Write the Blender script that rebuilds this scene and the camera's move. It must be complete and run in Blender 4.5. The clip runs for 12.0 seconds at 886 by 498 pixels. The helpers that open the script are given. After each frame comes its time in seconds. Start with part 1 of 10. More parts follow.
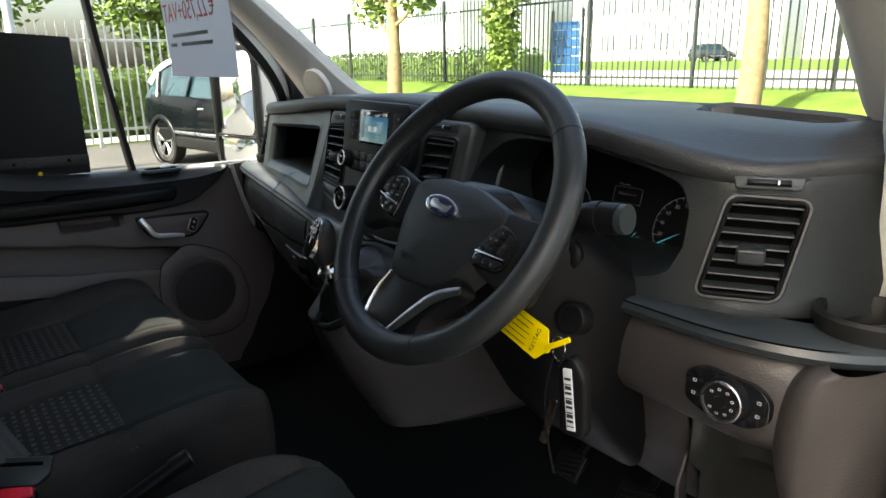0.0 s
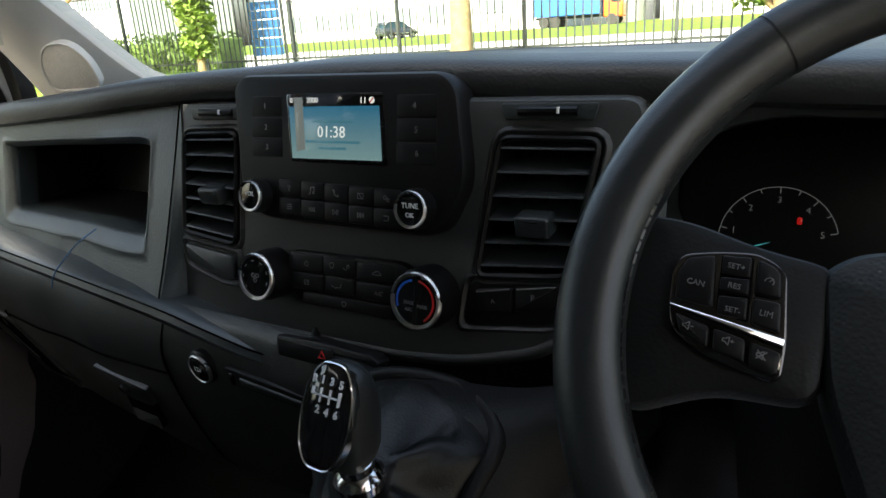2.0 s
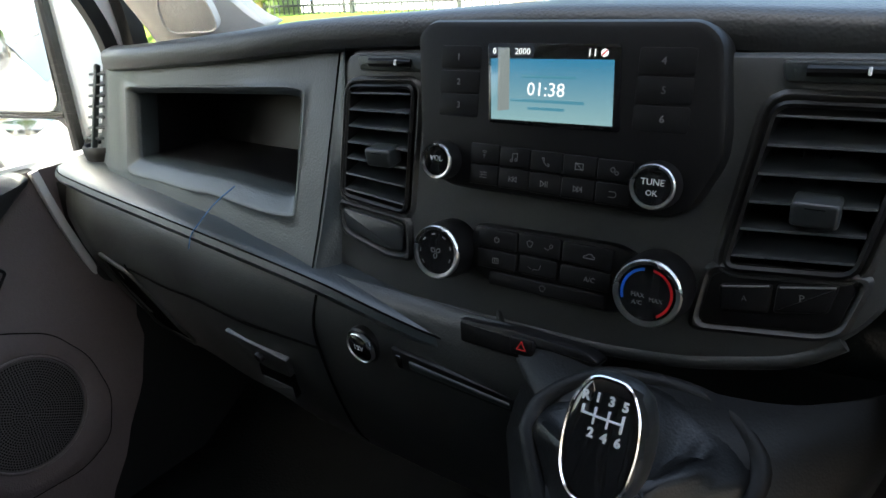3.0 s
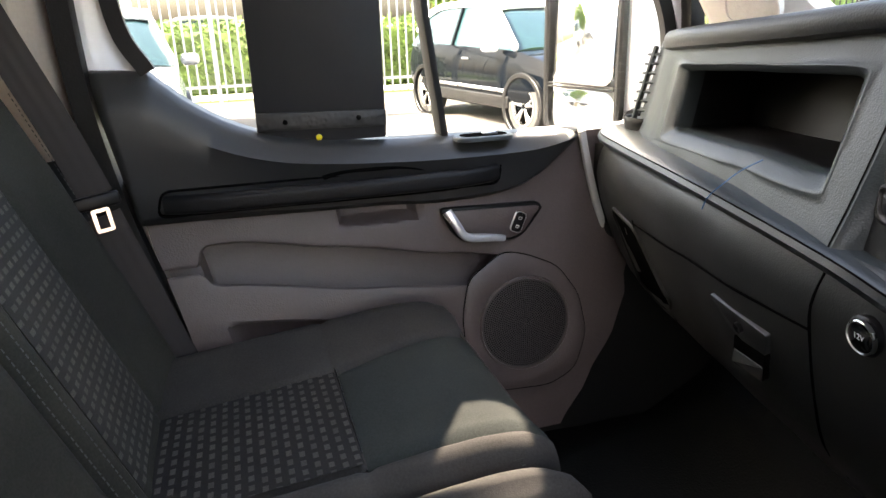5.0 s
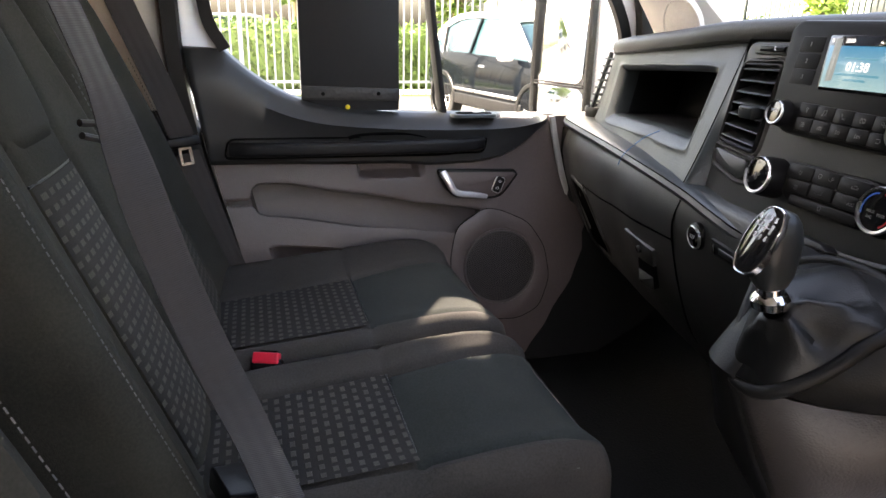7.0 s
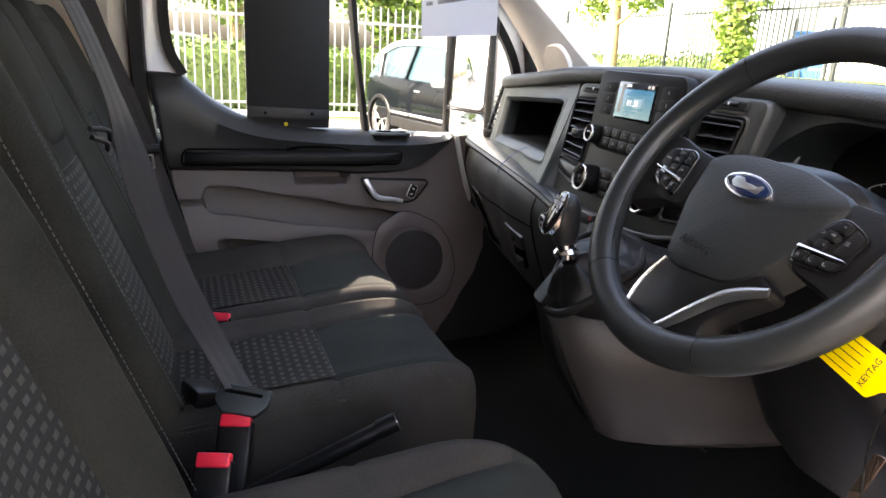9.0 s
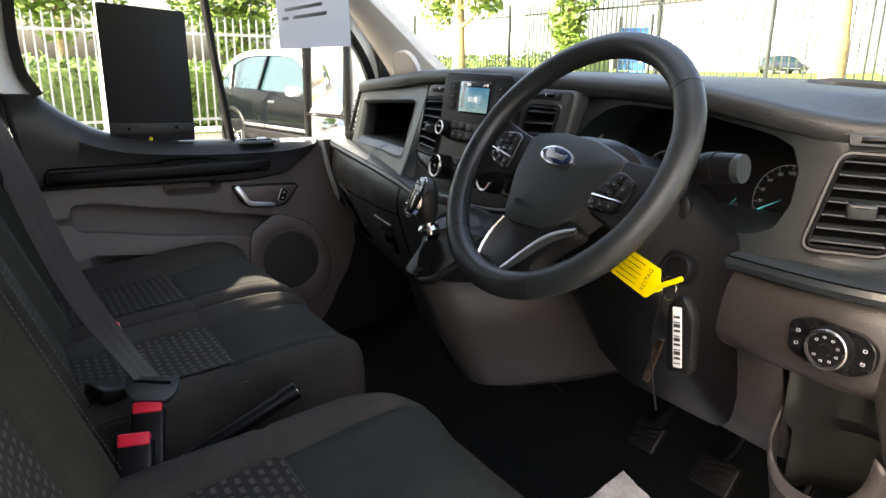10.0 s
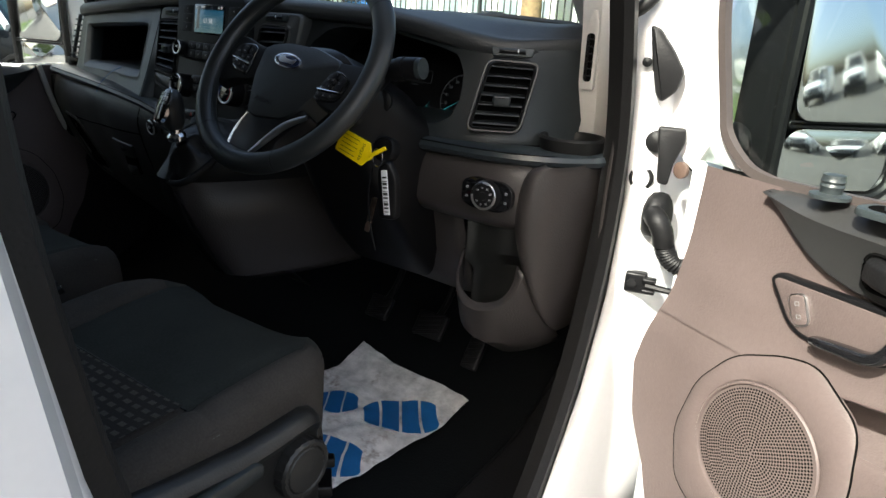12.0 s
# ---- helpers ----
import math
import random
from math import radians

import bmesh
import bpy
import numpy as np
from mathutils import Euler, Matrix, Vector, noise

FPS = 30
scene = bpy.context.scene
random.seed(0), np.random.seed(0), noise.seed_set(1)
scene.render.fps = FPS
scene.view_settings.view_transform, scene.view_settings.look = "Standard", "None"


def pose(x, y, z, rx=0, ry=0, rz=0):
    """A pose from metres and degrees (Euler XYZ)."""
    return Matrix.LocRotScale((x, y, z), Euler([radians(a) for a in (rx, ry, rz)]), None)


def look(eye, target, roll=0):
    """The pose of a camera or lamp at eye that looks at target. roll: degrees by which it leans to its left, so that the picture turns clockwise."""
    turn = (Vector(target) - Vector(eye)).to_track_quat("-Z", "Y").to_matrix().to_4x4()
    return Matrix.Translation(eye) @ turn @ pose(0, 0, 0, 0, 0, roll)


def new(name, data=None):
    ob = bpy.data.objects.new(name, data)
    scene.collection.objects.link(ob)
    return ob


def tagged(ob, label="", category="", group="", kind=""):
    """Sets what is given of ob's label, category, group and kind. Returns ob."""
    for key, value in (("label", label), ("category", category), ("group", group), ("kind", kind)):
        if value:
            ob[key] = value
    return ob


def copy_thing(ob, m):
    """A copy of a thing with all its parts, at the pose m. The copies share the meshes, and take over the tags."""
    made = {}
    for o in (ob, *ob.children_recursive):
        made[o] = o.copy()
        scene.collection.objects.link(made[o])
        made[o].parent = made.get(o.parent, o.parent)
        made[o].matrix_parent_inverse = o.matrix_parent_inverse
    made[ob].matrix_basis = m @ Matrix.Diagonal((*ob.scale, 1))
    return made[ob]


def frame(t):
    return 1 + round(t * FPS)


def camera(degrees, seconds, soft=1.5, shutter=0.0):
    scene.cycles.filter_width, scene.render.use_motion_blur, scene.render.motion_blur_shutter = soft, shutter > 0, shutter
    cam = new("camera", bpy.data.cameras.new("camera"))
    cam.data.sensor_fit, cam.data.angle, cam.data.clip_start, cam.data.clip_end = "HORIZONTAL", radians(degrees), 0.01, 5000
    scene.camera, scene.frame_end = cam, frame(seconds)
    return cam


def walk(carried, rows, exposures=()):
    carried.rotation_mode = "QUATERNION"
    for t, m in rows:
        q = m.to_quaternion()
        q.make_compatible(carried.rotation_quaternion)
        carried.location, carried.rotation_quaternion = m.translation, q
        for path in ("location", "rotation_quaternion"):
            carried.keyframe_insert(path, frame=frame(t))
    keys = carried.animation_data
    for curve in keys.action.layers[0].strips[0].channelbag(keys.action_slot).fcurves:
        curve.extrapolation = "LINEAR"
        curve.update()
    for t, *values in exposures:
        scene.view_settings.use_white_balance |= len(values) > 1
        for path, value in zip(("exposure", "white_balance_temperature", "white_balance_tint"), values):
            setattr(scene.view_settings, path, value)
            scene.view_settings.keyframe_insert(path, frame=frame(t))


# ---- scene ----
cam = camera(67.3, 12.0)
PATH = [
    (0, (1.03, -0.611, 1.45), (-0.498, 0.56, 0.908), -1.0),
    (0.5, (0.83, -0.567, 1.445), (-0.406, 0.91, 0.903), -3.4),
    (1, (0.664, -0.513, 1.428), (-0.399, 1.083, 0.86), -4.6),
    (1.5, (0.493, -0.486, 1.422), (-0.491, 1.148, 0.819), -3.9),
    (2, (0.35, -0.445, 1.412), (-0.543, 1.234, 0.792), -3.8),
    (2.5, (0.253, -0.432, 1.414), (-0.593, 1.244, 0.725), -3.3),
    (3, (0.195, -0.439, 1.414), (-0.797, 1.129, 0.667), -3.1),
    (3.5, (0.175, -0.459, 1.408), (-1.131, 0.845, 0.637), -2.4),
    (3.7, (0.173, -0.471, 1.414), (-1.223, 0.734, 0.64), -2.5),
    (5.3, (0.281, -0.544, 1.367), (-1.563, -0.098, 0.732), -0.5),
    (5.5, (0.321, -0.556, 1.361), (-1.53, -0.144, 0.725), 0.2),
    (6, (0.429, -0.569, 1.352), (-1.414, -0.178, 0.678), -0.4),
    (6.5, (0.51, -0.581, 1.365), (-1.317, -0.123, 0.694), 0.7),
    (6.7, (0.539, -0.595, 1.365), (-1.284, -0.093, 0.714), 1.1),
    (8.3, (0.809, -0.597, 1.383), (-1.024, -0.056, 0.795), 1.9),
    (8.5, (0.838, -0.622, 1.386), (-0.972, 0.014, 0.819), 2.9),
    (9, (0.907, -0.639, 1.393), (-0.882, 0.059, 0.835), 3.2),
    (9.5, (0.974, -0.662, 1.388), (-0.718, 0.255, 0.845), 2.8),
    (10, (1.044, -0.712, 1.396), (-0.576, 0.334, 0.865), 0.7),
    (10.5, (1.099, -0.724, 1.387), (-0.469, 0.378, 0.815), 1.1),
    (11, (1.145, -0.788, 1.38), (-0.249, 0.49, 0.729), 0.1),
    (11.5, (1.191, -0.851, 1.371), (0.018, 0.624, 0.701), 1.4),
    (12, (1.233, -0.877, 1.362), (0.167, 0.688, 0.717), 3.5),
]
EXPOSURES = [(0.0, 2.17, 6950, 5), (0.5, 2.0, 7000, 6), (1.0, 1.72, 7050, 6), (1.5, 1.98, 7150, 6), (2.5, 2.7, 6900, 2), (3.0, 3.22, 6700, 4), (3.5, 3.7, 7000, 6), (5.5, 3.8, 7700, 15), (6.5, 3.75, 7700, 16), (8.5, 3.55, 7500, 17), (9.5, 3.3, 7500, 15), (10.0, 3.05, 7500, 11), (10.5, 2.9, 7500, 8), (11.0, 2.6, 7100, 8), (12.0, 1.38, 6400, 4)]
walk(cam, [(t, look(eye, target, roll)) for t, eye, target, roll in PATH], EXPOSURES)

# ---- world and sun ----
SUN_FROM = Vector((0.0, -0.76, 0.64)).normalized()
world = bpy.data.worlds.new("sky")
scene.world = world
world.use_nodes = True
wn = world.node_tree.nodes
sky = wn.new("ShaderNodeTexSky")
sky.sky_type, sky.sun_disc = "NISHITA", False
sky.sun_elevation = math.asin(SUN_FROM.z)
sky.sun_rotation = math.atan2(SUN_FROM.x, SUN_FROM.y)
sky.dust_density, sky.air_density, sky.ozone_density = 6.0, 0.9, 0.4
wn["Background"].inputs["Strength"].default_value = 0.15
world.node_tree.links.new(sky.outputs["Color"], wn["Background"].inputs["Color"])
sun = new("sun", bpy.data.lights.new("sun", "SUN"))
sun.data.energy, sun.data.angle, sun.data.color = 5.0, radians(0.55), (1.0, 0.95, 0.87)
sun.matrix_world = look((0, 0, 0), tuple(-SUN_FROM))

# added area lamp standing for sunlight the passenger's door mirror throws into the cab: a near-parallel beam as large
# as the glass
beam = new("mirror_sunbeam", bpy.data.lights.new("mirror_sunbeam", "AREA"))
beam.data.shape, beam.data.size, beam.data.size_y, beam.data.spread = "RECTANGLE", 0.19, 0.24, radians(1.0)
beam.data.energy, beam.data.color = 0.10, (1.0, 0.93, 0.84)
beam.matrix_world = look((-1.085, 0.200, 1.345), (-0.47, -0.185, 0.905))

# ---- materials ----
def mat(name, color, rough=0.5, metal=0.0, grain=0.0, scale=400.0, vary=0.12, big=6.0, coat=0.0, spec=0.5, speck=None):
    """A procedural surface: colour varied at two scales, fine relief, and roughness that wanders."""
    m = bpy.data.materials.new(name)
    m.use_nodes = True
    n, k = m.node_tree.nodes, m.node_tree.links
    b = n["Principled BSDF"]
    b.inputs["Roughness"].default_value, b.inputs["Metallic"].default_value = rough, metal
    b.inputs["Coat Weight"].default_value = coat
    b.inputs["Specular IOR Level"].default_value = spec
    tex = n.new("ShaderNodeTexCoord")
    large = n.new("ShaderNodeTexNoise")
    large.inputs["Scale"].default_value, large.inputs["Detail"].default_value = big, 5
    k.new(tex.outputs["Object"], large.inputs["Vector"])
    fine = n.new("ShaderNodeTexNoise")
    fine.inputs["Scale"].default_value, fine.inputs["Detail"].default_value = scale * 0.4, 3
    k.new(tex.outputs["Object"], fine.inputs["Vector"])
    add = n.new("ShaderNodeMath")
    add.operation = "MULTIPLY_ADD"
    k.new(fine.outputs["Fac"], add.inputs[0])
    add.inputs[1].default_value = 0.5
    k.new(large.outputs["Fac"], add.inputs[2])
    ramp = n.new("ShaderNodeValToRGB")
    lo, hi = 1 - vary, 1 + vary
    ramp.color_ramp.elements[0].position, ramp.color_ramp.elements[1].position = 0.45, 1.05
    ramp.color_ramp.elements[0].color = (*[c * lo for c in color], 1)
    ramp.color_ramp.elements[1].color = (*[min(1, c * hi) for c in color], 1)
    k.new(add.outputs[0], ramp.inputs["Fac"])
    k.new(ramp.outputs["Color"], b.inputs["Base Color"])
    rr = n.new("ShaderNodeMapRange")
    rr.inputs["To Min"].default_value, rr.inputs["To Max"].default_value = max(0.02, rough - 0.07), min(1, rough + 0.07)
    rr.inputs["From Min"].default_value, rr.inputs["From Max"].default_value = 0.3, 0.7
    k.new(large.outputs["Fac"], rr.inputs["Value"])
    k.new(rr.outputs["Result"], b.inputs["Roughness"])
    if grain:
        cell = n.new("ShaderNodeTexVoronoi")
        cell.feature = "SMOOTH_F1"
        cell.inputs["Scale"].default_value = scale
        k.new(tex.outputs["Object"], cell.inputs["Vector"])
        bump = n.new("ShaderNodeBump")
        bump.inputs["Strength"].default_value, bump.inputs["Distance"].default_value = grain, 0.20 / scale
        k.new(cell.outputs["Distance"], bump.inputs["Height"])
        k.new(bump.outputs["Normal"], b.inputs["Normal"])
    return m


def glass(name, color=(0.93, 0.97, 0.95), rough=0.0):
    m = bpy.data.materials.new(name)
    m.use_nodes = True
    n, k = m.node_tree.nodes, m.node_tree.links
    n.remove(n["Principled BSDF"])
    clear, gloss, mix, fres = n.new("ShaderNodeBsdfTransparent"), n.new("ShaderNodeBsdfGlossy"), n.new("ShaderNodeMixShader"), n.new("ShaderNodeLayerWeight")
    clear.inputs["Color"].default_value = (*color, 1)
    gloss.inputs["Roughness"].default_value = rough
    fres.inputs["Blend"].default_value = 0.25
    soft = n.new("ShaderNodeMapRange")
    soft.inputs["To Min"].default_value, soft.inputs["To Max"].default_value = 0.035, 0.30
    k.new(fres.outputs["Facing"], soft.inputs["Value"])
    k.new(soft.outputs["Result"], mix.inputs[0])
    k.new(clear.outputs[0], mix.inputs[1])
    k.new(gloss.outputs[0], mix.inputs[2])
    k.new(mix.outputs[0], n["Material Output"].inputs["Surface"])
    return m


def glow(name, color, strength):
    m = bpy.data.materials.new(name)
    m.use_nodes = True
    b = m.node_tree.nodes["Principled BSDF"]
    b.inputs["Base Color"].default_value = (0.01, 0.01, 0.01, 1)
    b.inputs["Emission Color"].default_value = (*color, 1)
    b.inputs["Emission Strength"].default_value = strength
    b.inputs["Roughness"].default_value = 0.2
    return m


M_PAD = mat("soft_black_dash_foam", (0.0250, 0.0268, 0.0276), 0.46, grain=0.8, scale=430, spec=0.5)
M_FACE = mat("charcoal_grained_plastic", (0.0255, 0.0325, 0.0342), 0.42, grain=0.7, scale=520, spec=0.5)
M_SHIELD = mat("satin_grey_plastic", (0.026, 0.0265, 0.0265), 0.40, grain=0.3, scale=700, spec=0.5)
M_STACK = mat("satin_charcoal_stack_plastic", (0.042, 0.0445, 0.0445), 0.42, grain=0.3, scale=700, spec=0.5)
M_LOWER = mat("warm_grey_grained_plastic", (0.0385, 0.0340, 0.0330), 0.44, grain=0.8, scale=420, spec=0.5)
M_DOORLOW = mat("warm_grey_door_plastic", (0.100, 0.0775, 0.0725), 0.46, grain=0.8, scale=420, spec=0.5)
M_DARK = mat("black_plastic", (0.006, 0.006, 0.0065), 0.38, grain=0.3, scale=600, spec=0.22)
M_GLOSS = mat("gloss_black_plastic", (0.008, 0.008, 0.009), 0.08, coat=0.6)
M_BTN = mat("matt_black_button", (0.007, 0.007, 0.0075), 0.4, spec=0.2)
# Near-black and sheenless: the darkness of gaps and hollows put into colour.
M_HOLE = mat("deep_black_cavity", (0.004, 0.004, 0.004), 0.8, spec=0)
M_LEATHER = mat("black_wheel_leather", (0.0160, 0.0182, 0.0190), 0.38, grain=0.28, scale=650, spec=0.45)
M_AIRBAG = mat("pebbled_black_airbag_cover", (0.0125, 0.0144, 0.0150), 0.48, grain=0.9, scale=560, spec=0.40)
M_CHROME = mat("satin_chrome", (0.75, 0.75, 0.76), 0.12, metal=1.0, vary=0.03)
M_SATIN = mat("brushed_silver_plastic", (0.6, 0.6, 0.6), 0.3, metal=1.0, vary=0.04)
M_FABRIC = mat("black_seat_cloth", (0.0262, 0.0292, 0.0270), 0.92, grain=0.9, scale=900, vary=0.45, spec=0.15)
M_SIDECLOTH = mat("black_seat_side_cloth", (0.0415, 0.0378, 0.0345), 0.9, grain=0.9, scale=900, vary=0.45, spec=0.15)
def webbing_cloth(name, color):
    """Ribbed belt webbing: u runs across in metres, v along."""
    m = mat(name, color, 0.62, grain=0.3, scale=1500, spec=0.35)
    n, k = m.node_tree.nodes, m.node_tree.links
    b = n["Principled BSDF"]
    co, sep = n.new("ShaderNodeTexCoord"), n.new("ShaderNodeSeparateXYZ")
    k.new(co.outputs["UV"], sep.inputs[0])

    def wave(axis, pitch):
        f_, s_ = n.new("ShaderNodeMath"), n.new("ShaderNodeMath")
        f_.operation, s_.operation = "MULTIPLY", "SINE"
        f_.inputs[1].default_value = 2 * math.pi / pitch
        k.new(sep.outputs[axis], f_.inputs[0])
        k.new(f_.outputs[0], s_.inputs[0])
        return s_
    rib, band = wave("Y", 0.0021), wave("X", 0.0155)
    add = n.new("ShaderNodeMath")
    add.operation = "MULTIPLY_ADD"
    add.inputs[1].default_value = 1.6
    k.new(band.outputs[0], add.inputs[0])
    k.new(rib.outputs[0], add.inputs[2])
    bump = n.new("ShaderNodeBump")
    bump.inputs["Strength"].default_value, bump.inputs["Distance"].default_value = 0.4, 0.0004
    k.new(add.outputs[0], bump.inputs["Height"])
    k.new(bump.outputs["Normal"], b.inputs["Normal"])
    return m


def strip_uv(ob, widths, lengths):
    """UVs in metres for a sheet of rows: across by column, along by row."""
    layer = ob.data.uv_layers.new(name="webbing")
    c = len(widths)
    for lp in ob.data.loops:
        i, j = divmod(lp.vertex_index, c)
        layer.data[lp.index].uv = (widths[j], lengths[i])
    return ob


M_RUBBER = mat("black_rubber", (0.008, 0.008, 0.0085), 0.5, grain=0.4, scale=300, spec=0.25)
M_SLAT = mat("satin_charcoal_slat_plastic", (0.024, 0.028, 0.030), 0.38, grain=0.2, scale=700, spec=0.45)
M_BELT = webbing_cloth("grey_belt_webbing", (0.0265, 0.0212, 0.0192))
M_FLOOR = mat("black_moulded_rubber_floor", (0.0075, 0.0085, 0.0090), 0.6, grain=0.7, scale=260, spec=0.08)
M_WHITE = mat("white_vehicle_paint", (0.80, 0.80, 0.80), 0.22, coat=0.8, vary=0.03)
M_LINER = mat("light_grey_trim_plastic", (0.50, 0.485, 0.465), 0.55, grain=0.4, scale=500, vary=0.05)
M_BEIGE = mat("beige_pillar_trim", (0.45, 0.38, 0.31), 0.6, grain=0.4, scale=500)
M_SEAL = mat("grey_brown_window_seal", (0.060, 0.050, 0.047), 0.5, grain=0.3, scale=500, spec=0.35)
M_RED = mat("red_buckle_button", (0.75, 0.02, 0.05), 0.35)
M_YELLOW = mat("yellow_plastic_tag", (0.85, 0.62, 0.0), 0.4, vary=0.05)
M_ORANGE = mat("orange_plastic_clip", (0.85, 0.30, 0.02), 0.4)
M_LABEL = mat("white_print", (0.75, 0.75, 0.75), 0.5, vary=0.03)
M_PRINT = mat("dull_white_print", (0.17, 0.17, 0.17), 0.5, vary=0.03)
M_BOARD = mat("matt_black_board", (0.010, 0.010, 0.011), 0.65, vary=0.15)
M_PAPER = mat("protective_floor_paper", (0.72, 0.70, 0.69), 0.85, grain=0.5, scale=160, vary=0.32, big=26)
M_STITCH = mat("pale_grey_stitching", (0.07, 0.07, 0.067), 0.8)
M_HANDLE = mat("bright_satin_handle", (0.80, 0.80, 0.81), 0.22, metal=0.55, vary=0.02)
M_BACKCLOTH = mat("black_green_backrest_cloth", (0.0300, 0.0285, 0.0235), 0.92, grain=0.9, scale=900, vary=0.45, spec=0.12)
M_CONSOLE = mat("black_console_plastic", (0.0080, 0.0083, 0.0085), 0.52, grain=0.5, scale=560, spec=0.2)
# Same plastic as the dash face, darkened to carry the driver side's shade.
M_BINNACLE = mat("shaded_grained_dash_plastic", (0.0108, 0.0138, 0.0148), 0.44, grain=0.6, scale=520, spec=0.5)
M_BLUE = mat("blue_printed_ink", (0.01, 0.13, 0.36), 0.7)
M_GLASS = glass("clear_glass")
M_GREENGLASS = glass("green_tinted_glass", (0.80, 0.90, 0.85))
M_MIRROR = mat("mirror_glass", (0.85, 0.87, 0.88), 0.02, metal=1.0, vary=0.01)


# ---- building tools ----
def mesh(name, verts, faces, material, parent=None, label="", smooth=True, at=None):
    me = bpy.data.meshes.new(name)
    me.from_pydata([tuple(v) for v in verts], [], faces)
    bm = bmesh.new()
    bm.from_mesh(me)
    bmesh.ops.recalc_face_normals(bm, faces=bm.faces)
    bm.to_mesh(me)
    bm.free()
    me.materials.append(material)
    if smooth:
        me.shade_smooth()
        me.set_sharp_from_angle(angle=radians(38))
    ob = new(name, me)
    if at is not None:
        ob.matrix_basis = at
    if parent:
        ob.parent = parent
    if label:
        tagged(ob, label)
    return ob


def thing(name, label, category, at=(0, 0, 0), group="", kind=""):
    ob = new(name)
    ob.empty_display_size = 0.05
    ob.location = at
    tagged(ob, label, category, group, kind)
    return ob


def world_of(ob):
    if ob.parent is None:
        return ob.matrix_basis.copy()
    return world_of(ob.parent) @ ob.matrix_parent_inverse @ ob.matrix_basis


def hold(ob, parent):
    """Makes ob, built in world space, a part of parent without moving it."""
    ob.parent = parent
    ob.matrix_parent_inverse = world_of(parent).inverted()
    return ob


def axes(origin, right, up):
    r = Vector(right).normalized()
    u = Vector(up)
    u = (u - r * u.dot(r)).normalized()
    m = Matrix((r, u, r.cross(u))).transposed().to_4x4()
    m.translation = origin
    return m


def grid(points, close_u=False, close_v=False, caps=False):
    """Vertices and quads of a table of points (rows of equal length)."""
    rows, cols = len(points), len(points[0])
    verts = [p for row in points for p in row]
    faces = []
    for i in range(rows if close_u else rows - 1):
        for j in range(cols if close_v else cols - 1):
            a, b = i * cols + j, i * cols + (j + 1) % cols
            c, d = ((i + 1) % rows) * cols + (j + 1) % cols, ((i + 1) % rows) * cols + j
            faces.append((a, b, c, d))
    if caps and close_v:
        faces.append(tuple(range(cols)))
        faces.append(tuple((rows - 1) * cols + j for j in range(cols)))
    return verts, faces


def rrect(w, h, r, n=5, cx=0.0, cy=0.0):
    pts = []
    for sx, sy, a0 in ((1, 1, 0), (-1, 1, 90), (-1, -1, 180), (1, -1, 270)):
        for i in range(n + 1):
            a = radians(a0 + 90 * i / n)
            pts.append((cx + sx * (w / 2 - r) + r * math.cos(a), cy + sy * (h / 2 - r) + r * math.sin(a)))
    return pts


def rounded(poly, r, n=4):
    """A polygon with its corners rounded (r may be a list)."""
    out, k = [], len(poly)
    for i, p in enumerate(poly):
        rad = r[i] if isinstance(r, (list, tuple)) else r
        p0, p, p1 = Vector(poly[i - 1]), Vector(p), Vector(poly[(i + 1) % k])
        a, b = (p0 - p), (p1 - p)
        c = min(rad, a.length * 0.45, b.length * 0.45)
        s, e = p + a.normalized() * c, p + b.normalized() * c
        for j in range(n + 1):
            t = j / n
            q = s * (1 - t) ** 2 + p * 2 * t * (1 - t) + e * t * t
            out.append((q.x, q.y))
    return out


def oval(w, h, n=28, cx=0.0, cy=0.0):
    return [(cx + w / 2 * math.cos(2 * math.pi * i / n), cy + h / 2 * math.sin(2 * math.pi * i / n)) for i in range(n)]


def inset(poly, d):
    out, k = [], len(poly)
    area = sum(poly[i - 1][0] * poly[i][1] - poly[i][0] * poly[i - 1][1] for i in range(k))
    sgn = 1 if area > 0 else -1
    for i in range(k):
        a, b, c = Vector(poly[i - 1]), Vector(poly[i]), Vector(poly[(i + 1) % k])
        e1, e2 = (b - a), (c - b)
        e1 = e1.normalized() if e1.length > 1e-9 else e2.normalized()
        e2 = e2.normalized() if e2.length > 1e-9 else e1
        nrm = Vector((-(e1.y + e2.y), e1.x + e2.x))
        nrm = nrm.normalized() if nrm.length > 1e-6 else Vector((-e1.y, e1.x))
        k2 = max(0.5, nrm.dot(Vector((-e1.y, e1.x))))
        q = b + nrm * (sgn * d / k2)
        out.append((q.x, q.y))
    return out


def plate(name, poly, z0, z1, material, at, parent=None, bevel=0.0015, label="", dome=0.0):
    """A slab: the outline poly from height z0 to z1, its front edge rounded."""
    b = min(bevel, abs(z1 - z0) * 0.6)
    rings = [(poly, z0), (poly, z1 - b), (inset(poly, b * 0.35), z1 - b * 0.3), (inset(poly, b), z1)]
    if dome:
        big = inset(poly, b)
        cx, cy = sum(p[0] for p in big) / len(big), sum(p[1] for p in big) / len(big)
        for f in (0.8, 0.5, 0.2):
            rings.append(([(cx + (p[0] - cx) * f, cy + (p[1] - cy) * f) for p in big], z1 + dome * (1 - f * f)))
    verts, faces = grid([[(x, y, z) for x, y in pl] for pl, z in rings], close_v=True)
    n, last = len(poly), (len(rings) - 1) * len(poly)
    faces.append(tuple(range(n)))
    faces.append(tuple(last + i for i in range(n)))
    ob = mesh(name, verts, faces, material, None, label, at=at)
    return hold(ob, parent) if parent else ob


